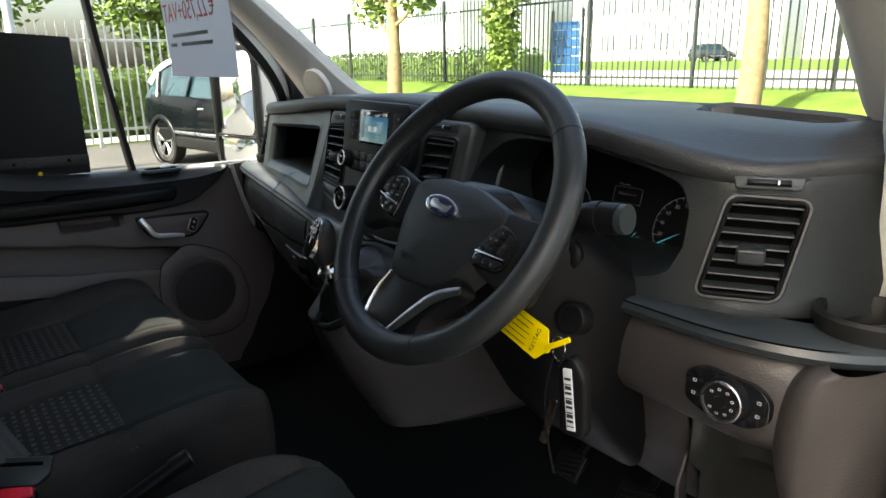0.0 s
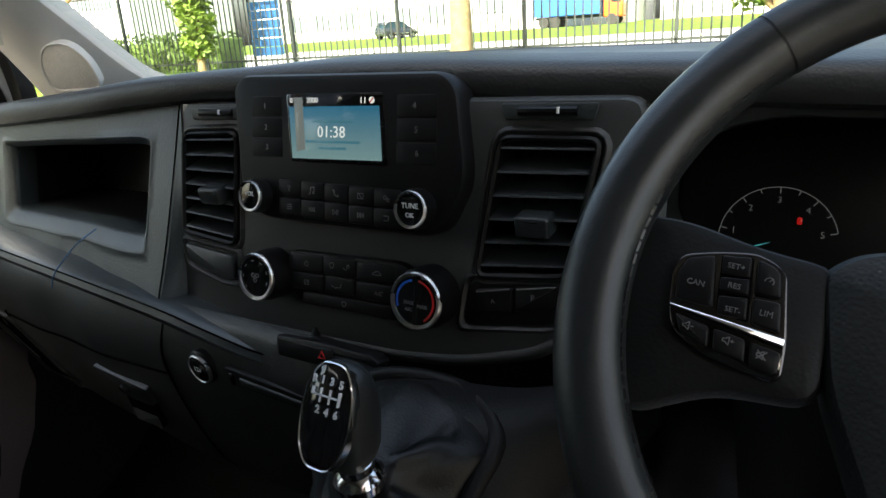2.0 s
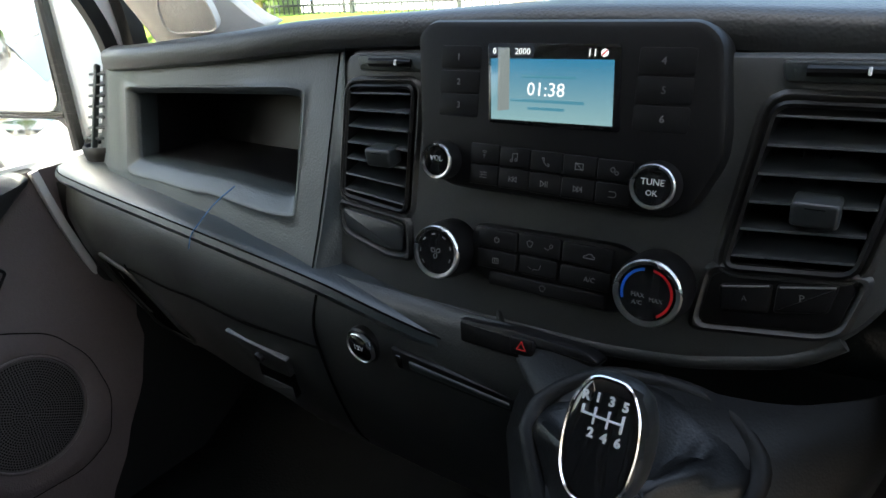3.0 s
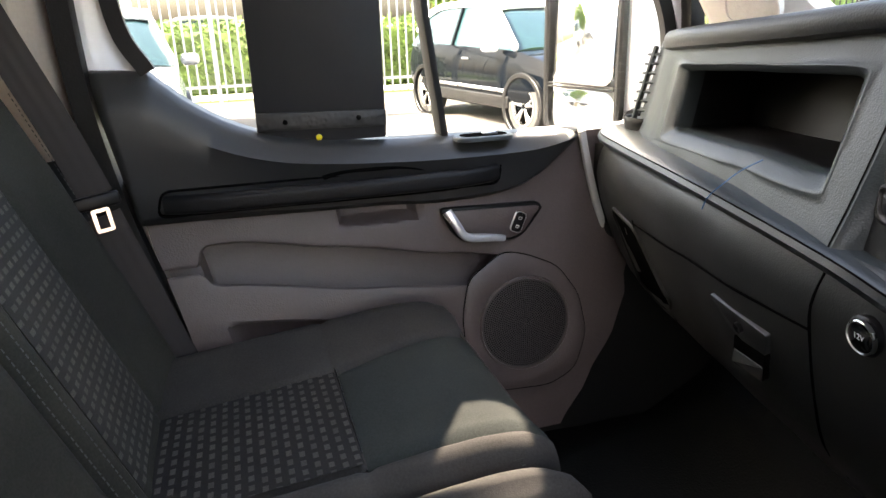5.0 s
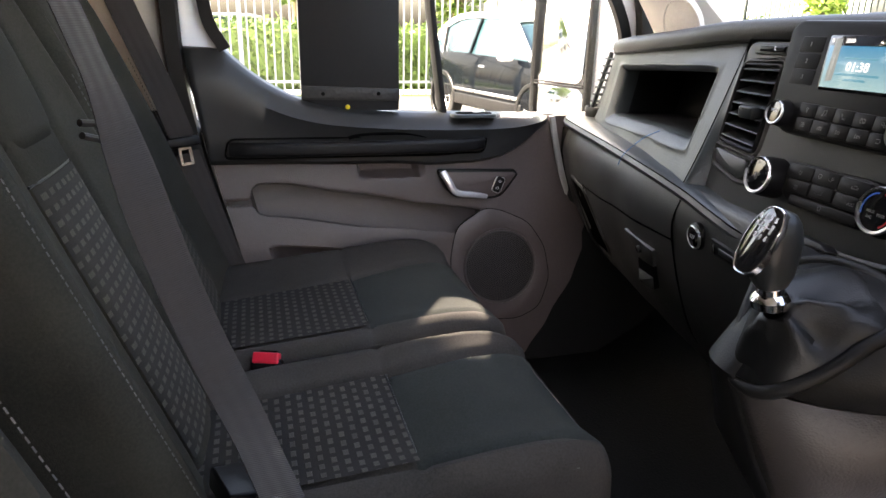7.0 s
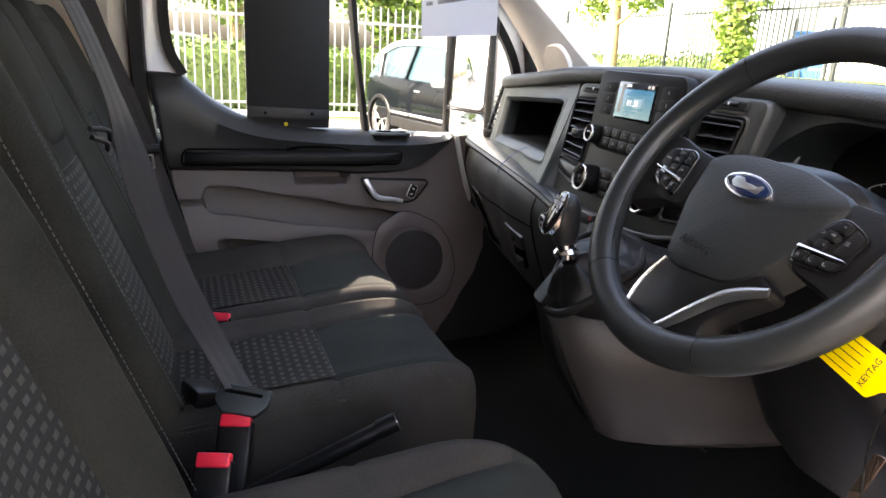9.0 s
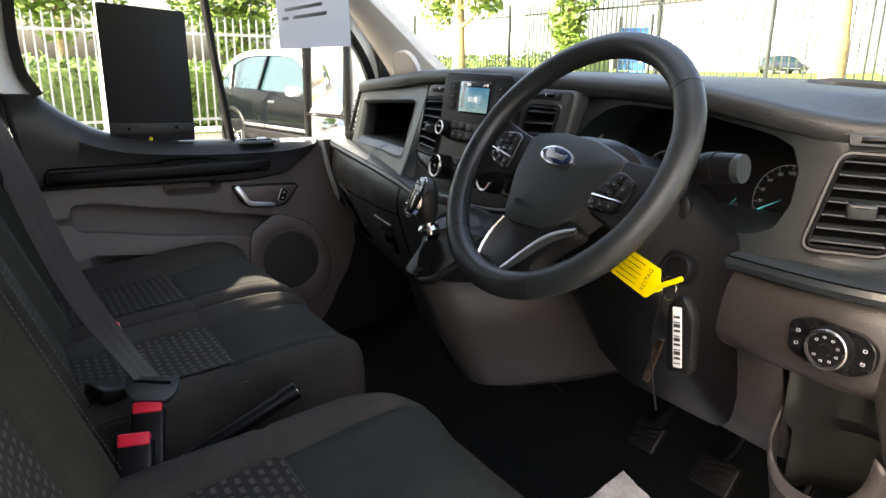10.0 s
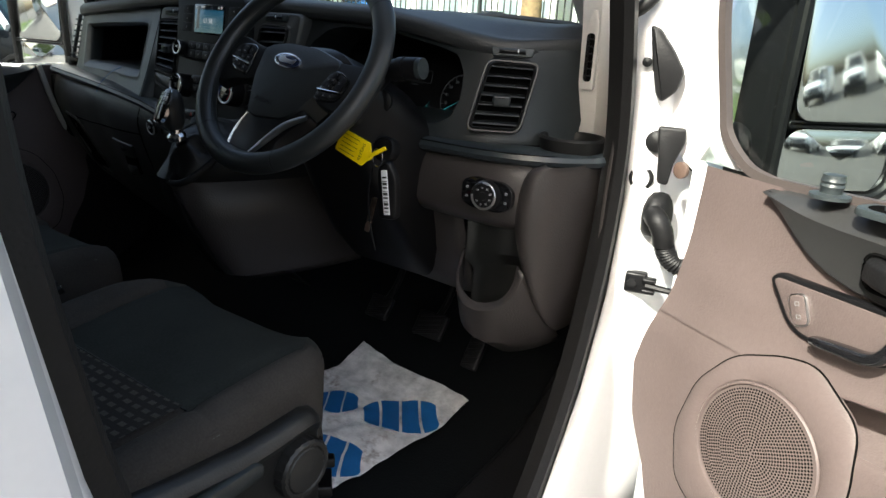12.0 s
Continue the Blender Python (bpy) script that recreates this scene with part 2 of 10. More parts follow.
def ring(name, outer, inner, z0, z1, material, at, parent=None, bevel=0.0015, label="", depth=None):
    """A frame between two outlines with the same number of points; depth: how far the inner wall goes down."""
    zi = z0 if depth is None else depth
    rows = [(outer, z0), (outer, z1 - bevel), (inset(outer, bevel), z1), (inset(inner, -bevel), z1), (inner, z1 - bevel), (inner, zi)]
    verts, faces = grid([[(x, y, z) for x, y in pl] for pl, z in rows], close_v=True)
    ob = mesh(name, verts, faces, material, None, label, at=at)
    return hold(ob, parent) if parent else ob


def lathe(name, profile, material, at, parent=None, n=32, label="", caps=True):
    rows = [[(r * math.cos(2 * math.pi * i / n), r * math.sin(2 * math.pi * i / n), z) for i in range(n)] for r, z in profile]
    verts, faces = grid(rows, close_v=True, caps=caps)
    ob = mesh(name, verts, faces, material, None, label, at=at)
    return hold(ob, parent) if parent else ob


def smooth_path(points, steps=6):
    """A Catmull-Rom line through points."""
    p = [Vector(q) for q in points]
    p = [p[0] * 2 - p[1]] + p + [p[-1] * 2 - p[-2]]
    out = []
    for i in range(1, len(p) - 2):
        for j in range(steps):
            t = j / steps
            a, b, c, d = p[i - 1], p[i], p[i + 1], p[i + 2]
            out.append(0.5 * ((2 * b) + (c - a) * t + (2 * a - 5 * b + 4 * c - d) * t * t + (3 * b - a - 3 * c + d) * t ** 3))
    out.append(p[-2])
    return out


def sweep(name, path, section, material, parent=None, up=(0, 0, 1), label="", closed=False, scales=None):
    """A section (x across, y up) swept along a path."""
    rows, n = [], len(path)
    for i, p in enumerate(path):
        a = path[(i - 1) % n] if closed or i else path[0]
        b = path[(i + 1) % n] if closed or i < n - 1 else path[-1]
        d = (Vector(b) - Vector(a)).normalized()
        side = d.cross(Vector(up))
        side = side.normalized() if side.length > 1e-6 else Vector((1, 0, 0))
        top = side.cross(d)
        k = scales[i] if scales else 1
        rows.append([Vector(p) + side * (x * k) + top * (y * k) for x, y in section])
    verts, faces = grid(rows, close_u=closed, close_v=True, caps=not closed)
    ob = mesh(name, verts, faces, material, None, label)
    return hold(ob, parent) if parent else ob


def tube(name, path, r, material, parent=None, n=10, label="", closed=False, scales=None):
    return sweep(name, path, oval(2 * r, 2 * r, n), material, parent, label=label, closed=closed, scales=scales)


def rbox(name, size, r, material, at, parent=None, label="", seg=3):
    bm = bmesh.new()
    bmesh.ops.create_cube(bm, size=1)
    bmesh.ops.scale(bm, vec=size, verts=bm.verts)
    bmesh.ops.bevel(bm, geom=bm.edges[:], offset=r, segments=seg, affect="EDGES", profile=0.5)
    me = bpy.data.meshes.new(name)
    bm.to_mesh(me)
    bm.free()
    me.materials.append(material)
    me.shade_smooth()
    me.set_sharp_from_angle(angle=radians(40))
    ob = new(name, me)
    ob.matrix_basis = at
    if label:
        tagged(ob, label)
    return hold(ob, parent) if parent else ob


def patch(name, points, thick, material, parent=None, label="", smooth_it=True, side=1):
    """A sheet through a table of points, given a thickness on its back."""
    verts, faces = grid(points)
    ob = mesh(name, verts, faces, material, None, label)
    if thick:
        mod = ob.modifiers.new("thickness", "SOLIDIFY")
        mod.thickness, mod.offset = thick, side
    return hold(ob, parent) if parent else ob

def resample(loop, n, start=None):
    """n points evenly spaced round a closed loop, beginning nearest to start."""
    p = [Vector(q) for q in loop]
    if start is not None:
        k = min(range(len(p)), key=lambda i: (p[i] - Vector(start)).length)
        p = p[k:] + p[:k]
    p.append(p[0])
    d = [0]
    for a, b in zip(p, p[1:]):
        d.append(d[-1] + (b - a).length)
    out, j = [], 0
    for i in range(n):
        t = d[-1] * i / n
        while d[j + 1] < t:
            j += 1
        f = (t - d[j]) / max(1e-9, d[j + 1] - d[j])
        q = p[j].lerp(p[j + 1], f)
        out.append((q.x, q.y))
    return out


def text(name, body, size, material, at, parent=None, label="", flip=False, bold=0.0):
    cu = bpy.data.curves.new(name, "FONT")
    cu.body, cu.size, cu.align_x, cu.align_y = body, size, "CENTER", "CENTER"
    cu.extrude, cu.resolution_u, cu.offset = 0.0002, 2, bold
    tmp = new("lettering", cu)
    me = bpy.data.meshes.new_from_object(tmp)
    bpy.data.objects.remove(tmp)
    me.materials.clear()
    me.materials.append(material)
    ob = new(name, me)
    ob.matrix_basis = at
    if label:
        tagged(ob, label)
    return hold(ob, parent) if parent else ob


def lerp_table(table, x):
    """Interpolates rows (x, a, b, ...) smoothly at x."""
    if x <= table[0][0]:
        return table[0][1:]
    for r0, r1 in zip(table, table[1:]):
        if x <= r1[0]:
            t = (x - r0[0]) / (r1[0] - r0[0])
            t = t * t * (3 - 2 * t) * 0.5 + t * 0.5
            return tuple(a + (b - a) * t for a, b in zip(r0[1:], r1[1:]))
    return table[-1][1:]


def spread(a, b, n):
    return [a + (b - a) * i / (n - 1) for i in range(n)]


def flow(table, n=8):
    """Turns rows (x, a, b) into a finely sampled smooth line for lerp_table."""
    return [(p.x, p.y, p.z) for p in smooth_path(table, n)]


def quad_loop(corners, radius, ne=12, nc=4):
    """A closed loop of a four-sided outline with rounded corners and evenly divided sides."""
    out = []
    for i in range(4):
        p0, p, p1 = Vector(corners[i - 1]), Vector(corners[i]), Vector(corners[(i + 1) % 4])
        p2 = Vector(corners[(i + 2) % 4])
        s, e = p + (p0 - p).normalized() * radius, p + (p1 - p).normalized() * radius
        for j in range(nc + 1):
            t = j / nc
            q = s * (1 - t) ** 2 + p * 2 * t * (1 - t) + e * t * t
            out.append((q.x, q.y))
        end = p1 + (p - p1).normalized() * radius
        for j in range(1, ne):
            q = e.lerp(end, j / ne)
            out.append((q.x, q.y))
    return out

# ---- seat fabric with woven squares ----
def woven(name, base, light, size=0.020):
    m = bpy.data.materials.new(name)
    m.use_nodes = True
    n, k = m.node_tree.nodes, m.node_tree.links
    b = n["Principled BSDF"]
    b.inputs["Roughness"].default_value = 0.85
    b.inputs["Specular IOR Level"].default_value = 0.3
    tex, uv = n.new("ShaderNodeTexCoord"), n.new("ShaderNodeMapping")
    uv.inputs["Scale"].default_value = (1 / size, 1 / size, 1 / size)
    k.new(tex.outputs["UV"], uv.inputs["Vector"])
    br = n.new("ShaderNodeTexBrick")
    br.offset, br.inputs["Scale"].default_value = 0.5, 1.0
    br.inputs["Brick Width"].default_value, br.inputs["Row Height"].default_value = 1.0, 0.75
    br.inputs["Mortar Size"].default_value, br.inputs["Mortar Smooth"].default_value = 0.24, 0.25
    br.inputs["Color1"].default_value, br.inputs["Color2"].default_value = (*light, 1), (*[c * 0.75 for c in light], 1)
    br.inputs["Mortar"].default_value = (*base, 1)
    k.new(uv.outputs["Vector"], br.inputs["Vector"])
    wave = n.new("ShaderNodeTexWave")
    wave.inputs["Scale"].default_value = 4.0
    k.new(uv.outputs["Vector"], wave.inputs["Vector"])
    mix = n.new("ShaderNodeMix")
    mix.data_type, mix.blend_type = "RGBA", "MULTIPLY"
    mix.inputs["Factor"].default_value = 0.45
    k.new(br.outputs["Color"], mix.inputs["A"])
    k.new(wave.outputs["Color"], mix.inputs["B"])
    k.new(mix.outputs["Result"], b.inputs["Base Color"])
    bump = n.new("ShaderNodeBump")
    bump.inputs["Strength"].default_value, bump.inputs["Distance"].default_value, bump.invert = 0.6, 0.0008, True
    k.new(br.outputs["Fac"], bump.inputs["Height"])
    k.new(bump.outputs["Normal"], b.inputs["Normal"])
    return m


M_WOVEN = woven("woven_square_seat_cloth", (0.0195, 0.0172, 0.0155), (0.088, 0.078, 0.069))
M_WOVEN_BACK = woven("woven_square_backrest_cloth", (0.0250, 0.0230, 0.0195), (0.088, 0.080, 0.068))


def with_uv(ob, right, up):
    """UVs in metres along two directions."""
    me = ob.data
    layer = me.uv_layers.new(name="cloth")
    r, u = Vector(right), Vector(up)
    for lp in me.loops:
        co = me.vertices[lp.vertex_index].co
        layer.data[lp.index].uv = (co.dot(r), co.dot(u))
    return ob


# ---- dashboard ----
dash = thing("dashboard", "charcoal moulded van dashboard with warm grey lower panels", "dashboard", (0, 0.3, 0.6))

LIP = [(-0.805, 0.20, 1.338), (-0.76, 0.165, 1.339), (-0.7, 0.125, 1.343), (-0.6, 0.092, 1.350), (-0.4, 0.068, 1.365), (-0.25, 0.060, 1.378), (0.0, 0.056, 1.384),
       (0.2, 0.052, 1.377), (0.3, 0.048, 1.374), (0.45, 0.040, 1.369), (0.54, 0.042, 1.357), (0.61, 0.052, 1.344), (0.67, 0.072, 1.335), (0.71, 0.098, 1.336), (0.75, 0.15, 1.340), (0.775, 0.20, 1.341)]
LIP = flow(LIP)
XS = spread(-0.805, 0.775, 80)


def pad_row(x):
    y, z = lerp_table(LIP, x)
    rise = 0.012 if x < 0.6 else 0.010
    far = 0.52 - 0.25 * abs(x / 0.8) ** 3
    k = max(0.0, min(1.0, (x - 0.47) / 0.02)) * max(0.0, min(1.0, (0.69 - x) / 0.02))
    m = max(0.32, y + 0.1)
    left = max(0.0, min(1.0, -x / 0.25))
    zm = (z * 0.3 + 1.388 * 0.7) * (1 - left) + (z + 0.003) * left
    rise = rise * (1 - left) + 0.006 * left
    back_z = 1.366 * (1 - left) + (z - 0.004) * left
    return [Vector((x, far + 0.10, back_z - 0.014)), Vector((x, far, back_z)), Vector((x, m + 0.012, zm + 0.001 + 0.004 * k)), Vector((x, m + 0.006, zm + 0.002 * k - 0.002)), Vector((x, m, zm - 0.028 * k)), Vector((x, m - 0.06 * k - 0.001, zm - 0.028 * k)), Vector((x, m - 0.07 * k - 0.002, zm - 0.002 * k)), Vector((x, y + 0.09, (z * 0.5 + 1.392 * 0.5) * (1 - left) + (z + 0.006) * left)), Vector((x, y + 0.045, z + rise)),
            Vector((x, y + 0.018, z + 0.0085)), Vector((x, y + 0.009, z + 0.0066)), Vector((x, y + 0.004, z + 0.0030)), Vector((x, y + 0.001, z - 0.0030)), Vector((x, y + 0.001, z - 0.012)), Vector((x, y + 0.004, z - 0.019)), Vector((x, y + 0.012, z - 0.023)), Vector((x, y + 0.05, z - 0.024))]


patch("top_pad", [pad_row(x) for x in XS], 0, M_PAD, dash, "black soft-grained top pad with a rolled front lip")

FACE = [(-0.80, 0.19, 1.328, 0.15, 1.19), (-0.70, 0.138, 1.332, 0.105, 1.188), (-0.6, 0.110, 1.338, 0.078, 1.186), (-0.45, 0.092, 1.350, 0.050, 1.182), (-0.30, 0.083, 1.362, 0.018, 1.172),
        (-0.22, 0.079, 1.368, 0.000, 1.165), (0.0, 0.072, 1.370, -0.012, 1.150), (0.25, 0.068, 1.362, 0.000, 1.165), (0.45, 0.060, 1.353, 0.015, 1.188), (0.60, 0.060, 1.330, 0.022, 1.190),
        (0.66, 0.070, 1.322, 0.034, 1.190), (0.70, 0.092, 1.324, 0.052, 1.190), (0.74, 0.128, 1.328, 0.088, 1.189), (0.78, 0.19, 1.328, 0.15, 1.188)]


def face(x, v):
    yt, zt, yb, zb = lerp_table(FACE, x)
    return Vector((x, yb + (yt - yb) * (v ** 0.9 if v > 0 else v), zb + (zt - zb) * v))


def face_v(x, z):
    yt, zt, yb, zb = lerp_table(FACE, x)
    return (z - zb) / (zt - zb)


def edge_loop(x0, x1, n=24):
    return [(x, 1.02) for x in spread(x0, x1, n)] + [(x1, v) for v in spread(0.9, 0.1, 8)] + [(x, -0.06) for x in spread(x1, x0, n)] + [(x0, v) for v in spread(0.1, 0.9, 8)]


def fit_loops(outer, hole, n=96):
    cx, cy = sum(p[0] for p in hole) / len(hole), sum(p[1] for p in hole) / len(hole)
    dense_o, dense_h = resample(outer, 600), resample(hole, 600)

    def at_angle(loop, a):
        return min(loop, key=lambda p: abs((math.atan2((p[1] - cy) * 0.3, p[0] - cx) - a + math.pi) % (2 * math.pi) - math.pi))
    angles = [math.pi - 2 * math.pi * i / n for i in range(n)]
    return [at_angle(dense_o, a) for a in angles], [at_angle(dense_h, a) for a in angles]


# passenger side: an open bin in a framed recess
BIN = [(-0.628, 1.296), (-0.296, 1.311), (-0.290, 1.214), (-0.626, 1.209)]
X_R = -0.231
bin_loop = quad_loop([(x, face_v(x, z)) for x, z in BIN], 0.026, nc=6)
rim_loop = quad_loop([(x, face_v(x, z)) for x, z in ((-0.650, 1.306), (-0.277, 1.324), (-0.273, 1.194), (-0.652, 1.190))], 0.036, nc=6)
out_loop = quad_loop([(-0.80, 1.02), (X_R, 1.02), (X_R, -0.06), (-0.80, -0.06)], 0.0005, nc=6)
rows = []
for i in range(6):
    t = i / 5
    rows.append([face(o[0] * (1 - t) + h[0] * t, o[1] * (1 - t) + h[1] * t) for o, h in zip(out_loop, rim_loop)])
for t, d_ in ((0.06, -0.0008), (0.16, -0.0008), (0.30, 0.0008), (0.48, 0.0035), (0.68, 0.0068), (0.86, 0.0098), (0.95, 0.0122), (1.0, 0.0160)):
    rows.append([face(q[0] * (1 - t) + h[0] * t, q[1] * (1 - t) + h[1] * t) + Vector((0, d_, 0)) for q, h in zip(rim_loop, bin_loop)])
rows.append([face(*h) + Vector((0, 0.042, 0)) for h in bin_loop])
verts, faces = grid(rows, close_v=True)
hold(mesh("storage_bin_panel", verts, faces, M_FACE, None, "charcoal panel with an open storage bin"), dash)
# Deeper part of the bin goes black: its shade is put into the colour.
rows = [[face(*h) + Vector((0, d_, 0)) for h in bin_loop] for d_ in (0.041, 0.08, 0.15)]
verts, faces = grid(rows, close_v=True)
faces.append(tuple(range(len(verts) - len(bin_loop), len(verts))))
hold(mesh("storage_bin", verts, faces, M_DARK, None, "storage bin, its deep shade coloured black"), dash)
tube("panel_seam", [face(X_R - 0.004, v) + Vector((0, 0.0002, 0)) for v in spread(-0.05, 1.0, 12)], 0.0014, M_HOLE, dash, 6)

# driver side: the panel round the instruments
HOOD = [(0.257, 1.285), (0.276, 1.312), (0.309, 1.336), (0.348, 1.350), (0.400, 1.354), (0.484, 1.350), (0.573, 1.332), (0.606, 1.312), (0.620, 1.285), (0.622, 1.245), (0.612, 1.215), (0.585, 1.202), (0.45, 1.200), (0.31, 1.196), (0.268, 1.215), (0.256, 1.25)]
hood_hole = rounded([(x, min(0.93, max(0.05, face_v(x, z)))) for x, z in HOOD], 0.02, 3)
outer, hole = fit_loops(edge_loop(0.243, 0.785), hood_hole)
rows = []
for i in range(7):
    t = i / 6
    rows.append([face(o[0] * (1 - t) + h[0] * t, o[1] * (1 - t) + h[1] * t) for o, h in zip(outer, hole)])
rows.append([face(*h) + Vector((0, 0.010, 0)) for h in [(0.44 + (h[0] - 0.44) * 0.985, 0.5 + (h[1] - 0.5) * 0.97) for h in hole]])
rows.append([Vector((0.44 + (face(*h).x - 0.44) * 0.93, 0.155, 1.275 + (face(*h).z - 1.275) * 0.9)) for h in hole])
verts, faces = grid(rows, close_v=True)
hold(mesh("instrument_binnacle", verts, faces, M_BINNACLE, None, "charcoal binnacle hooding the instruments"), dash)

# centre stack frame of reference: u to the driver's side, v up, w to the rear
STACK = axes((0, -0.002, 1.24), (1, -0.05, 0), (0, 0.18, 1))


def back(u, v, w):
    """A place seen at (u, v) in the knob plane, set at depth w."""
    f = -w / 0.43
    return (u + (u - 0.28) * f, v + (v - 0.18) * f)


SHIELD = [(-0.222, 0.128), (0.262, 0.130), (0.252, 0.05), (0.238, -0.01), (0.219, -0.046), (0.187, -0.071), (0.118, -0.090), (0.053, -0.097), (-0.085, -0.097), (-0.15, -0.097), (-0.195, -0.093), (-0.236, -0.076), (-0.245, -0.032), (-0.228, 0.069)]
VENT_L = [(-0.2125, 0.096), (-0.134, 0.099), (-0.138, -0.018), (-0.218, -0.010)]
VENT_R = [(0.148, 0.100), (0.232, 0.100), (0.212, -0.008), (0.131, -0.016)]


def holed_plate(name, poly, holes, z0, z1, material, at, parent, bevel, label=""):
    """A slab with a rounded outer edge and openings through its front."""
    bm = bmesh.new()

    def loop(pts, z):
        return [bm.verts.new((x, y, z)) for x, y in pts]

    def wall(a, b):
        for i in range(len(a)):
            bm.faces.new((a[i], a[(i + 1) % len(a)], b[(i + 1) % len(a)], b[i]))
    rings = [loop(pl, z) for pl, z in ((poly, z0), (poly, z1 - bevel), (inset(poly, bevel * 0.12), z1 - bevel * 0.5), (inset(poly, bevel * 0.4), z1 - bevel * 0.15), (inset(poly, bevel), z1))]
    for a, b in zip(rings, rings[1:]):
        wall(a, b)
    ends = [rings[-1]]
    for h in holes:
        a, b = loop(inset(h, -0.002), z1), loop(inset(h, -0.0005), z1 - 0.002)
        c = loop(h, z0 + 0.004)
        wall(b, a)
        wall(c, b)
        ends.append(a)
    edges = []
    for lp in ends:
        for i in range(len(lp)):
            edges.append(bm.edges.get((lp[i], lp[(i + 1) % len(lp)])) or bm.edges.new((lp[i], lp[(i + 1) % len(lp)])))
    bmesh.ops.triangle_fill(bm, use_beauty=True, use_dissolve=False, edges=edges)
    bmesh.ops.recalc_face_normals(bm, faces=bm.faces)
    me = bpy.data.meshes.new(name)
    bm.to_mesh(me)
    bm.free()
    me.materials.append(material)
    me.shade_smooth()
    me.set_sharp_from_angle(angle=radians(30))
    ob = new(name, me)
    ob.matrix_basis = at
    if label:
        tagged(ob, label)
    return hold(ob, parent)


holed_plate("stack_surround", rounded(SHIELD, 0.02, 4), [rounded(VENT_L, 0.012, 4), rounded(VENT_R, 0.012, 4)], -0.065, -0.030, M_STACK, STACK, dash, 0.010, "satin grey centre stack surround")
tube("surround_lip", [STACK @ Vector((x, y, -0.035)) for x, y in rounded(SHIELD, 0.02, 4) if y < -0.045], 0.006, M_STACK, dash, 10)
patch("stack_backing", [[face(x, v) + Vector((0, 0.050, 0)) for v in spread(-0.1, 1.02, 6)] for x in spread(-0.27, 0.27, 10)], 0.004, M_FACE, dash)
# the bin panel rolls over into the stack surround
flank = []
for v in spread(-0.06, 1.0, 14):
    a_ = face(X_R - 0.003, v)
    b_ = STACK @ Vector((-0.2185, (a_.z - 1.24) / 0.984, -0.0292))
    flank.append([a_ + Vector((0, -0.0004, 0)), a_.lerp(b_, 0.30) + Vector((0, -0.18 * (b_.y - a_.y), 0)), a_.lerp(b_, 0.62) + Vector((0, -0.16 * (b_.y - a_.y), 0)), a_.lerp(b_, 0.86) + Vector((0, -0.06 * (b_.y - a_.y), 0)), b_])
patch("panel_flank", flank, 0, M_FACE, dash)
# ledge under the face, all the way across
LEDGE_LEFT = [(-0.865, 0.17, 1.172), (-0.82, 0.105, 1.172), (-0.7, 0.070, 1.172), (-0.5, 0.034, 1.168), (-0.35, 0.014, 1.160), (-0.22, 0.002, 1.148), (-0.15, -0.002, 1.136), (-0.09, -0.003, 1.125), (-0.04, 0.003, 1.117), (0.0, 0.022, 1.112)]
LEDGE_RIGHT = [(0.44, 0.050, 1.166), (0.50, 0.022, 1.168), (0.56, 0.018, 1.171), (0.7, 0.016, 1.172), (0.79, 0.046, 1.172), (0.845, 0.11, 1.172), (0.862, 0.16, 1.172)]
LEDGE_SEC = [(-0.05, 0.010), (0.008, 0.010), (0.016, 0.006), (0.019, -0.001), (0.016, -0.008), (0.008, -0.012), (0.0, -0.014), (-0.05, -0.014)]
M_LEDGE = mat("dark_ledge_plastic", (0.021, 0.027, 0.031), 0.33, grain=0.4, scale=550, spec=0.55)
for run in (LEDGE_LEFT, LEDGE_RIGHT):
    sweep("ledge", smooth_path(run, 6), LEDGE_SEC, M_LEDGE, dash, label="rounded charcoal ledge along the dashboard")
    tube("ledge_groove", [p + Vector((0, -0.0165, 0.0068)) for p in smooth_path(run, 6)], 0.0010, M_HOLE, dash, 6)

# lower passenger panel and glovebox
M_LOWDASH = mat("charcoal_lower_panel_plastic", (0.0205, 0.0220, 0.0212), 0.44, grain=0.55, scale=560, spec=0.5)
LOWER = [(-0.84, 0.105), (-0.7, 0.072), (-0.5, 0.036), (-0.35, 0.008), (-0.25, -0.001), (-0.164, -0.009), (-0.1, -0.014), (0.0, -0.026), (0.06, -0.030)]


def lower(x, z):
    y0 = lerp_table(LOWER, x)[0]
    prof = [(0.70, 0.28), (0.80, 0.17), (0.86, 0.11), (0.92, 0.066), (0.97, 0.038), (1.02, 0.018), (1.06, 0.004), (1.10, -0.004), (1.13, -0.001), (1.155, 0.012)]
    return Vector((x, y0 + lerp_table(prof, z)[0], z))


ZR = [0.70, 0.76, 0.82, 0.86, 0.90, 0.94, 0.98, 1.02, 1.05, 1.075, 1.10, 1.12, 1.14, 1.155]
patch("lower_panel", [[lower(x, z) for z in ZR] for x in spread(-0.84, 0.06, 30)], 0.004, M_LOWDASH, dash, "charcoal lower dashboard panel")


def seam(name, pts, parent, r=0.0016, material=None):
    return tube(name, smooth_path(pts, 4), r, material or M_HOLE, parent, n=6)


def gl_top(x):
    return 1.052 + (x + 0.669) * 0.045


glovebox = [Vector(lower(x, gl_top(x))) + Vector((0, -0.0046, 0)) for x in spread(-0.67, -0.238, 8)]
seam("glovebox_seam", glovebox, dash)
seam("glovebox_seam", [lower(x, z) + Vector((0, -0.0046, 0)) for x, z in ((-0.229, 1.14), (-0.234, 1.10), (-0.236, 1.05), (-0.246, 0.98), (-0.262, 0.90), (-0.28, 0.82))], dash)
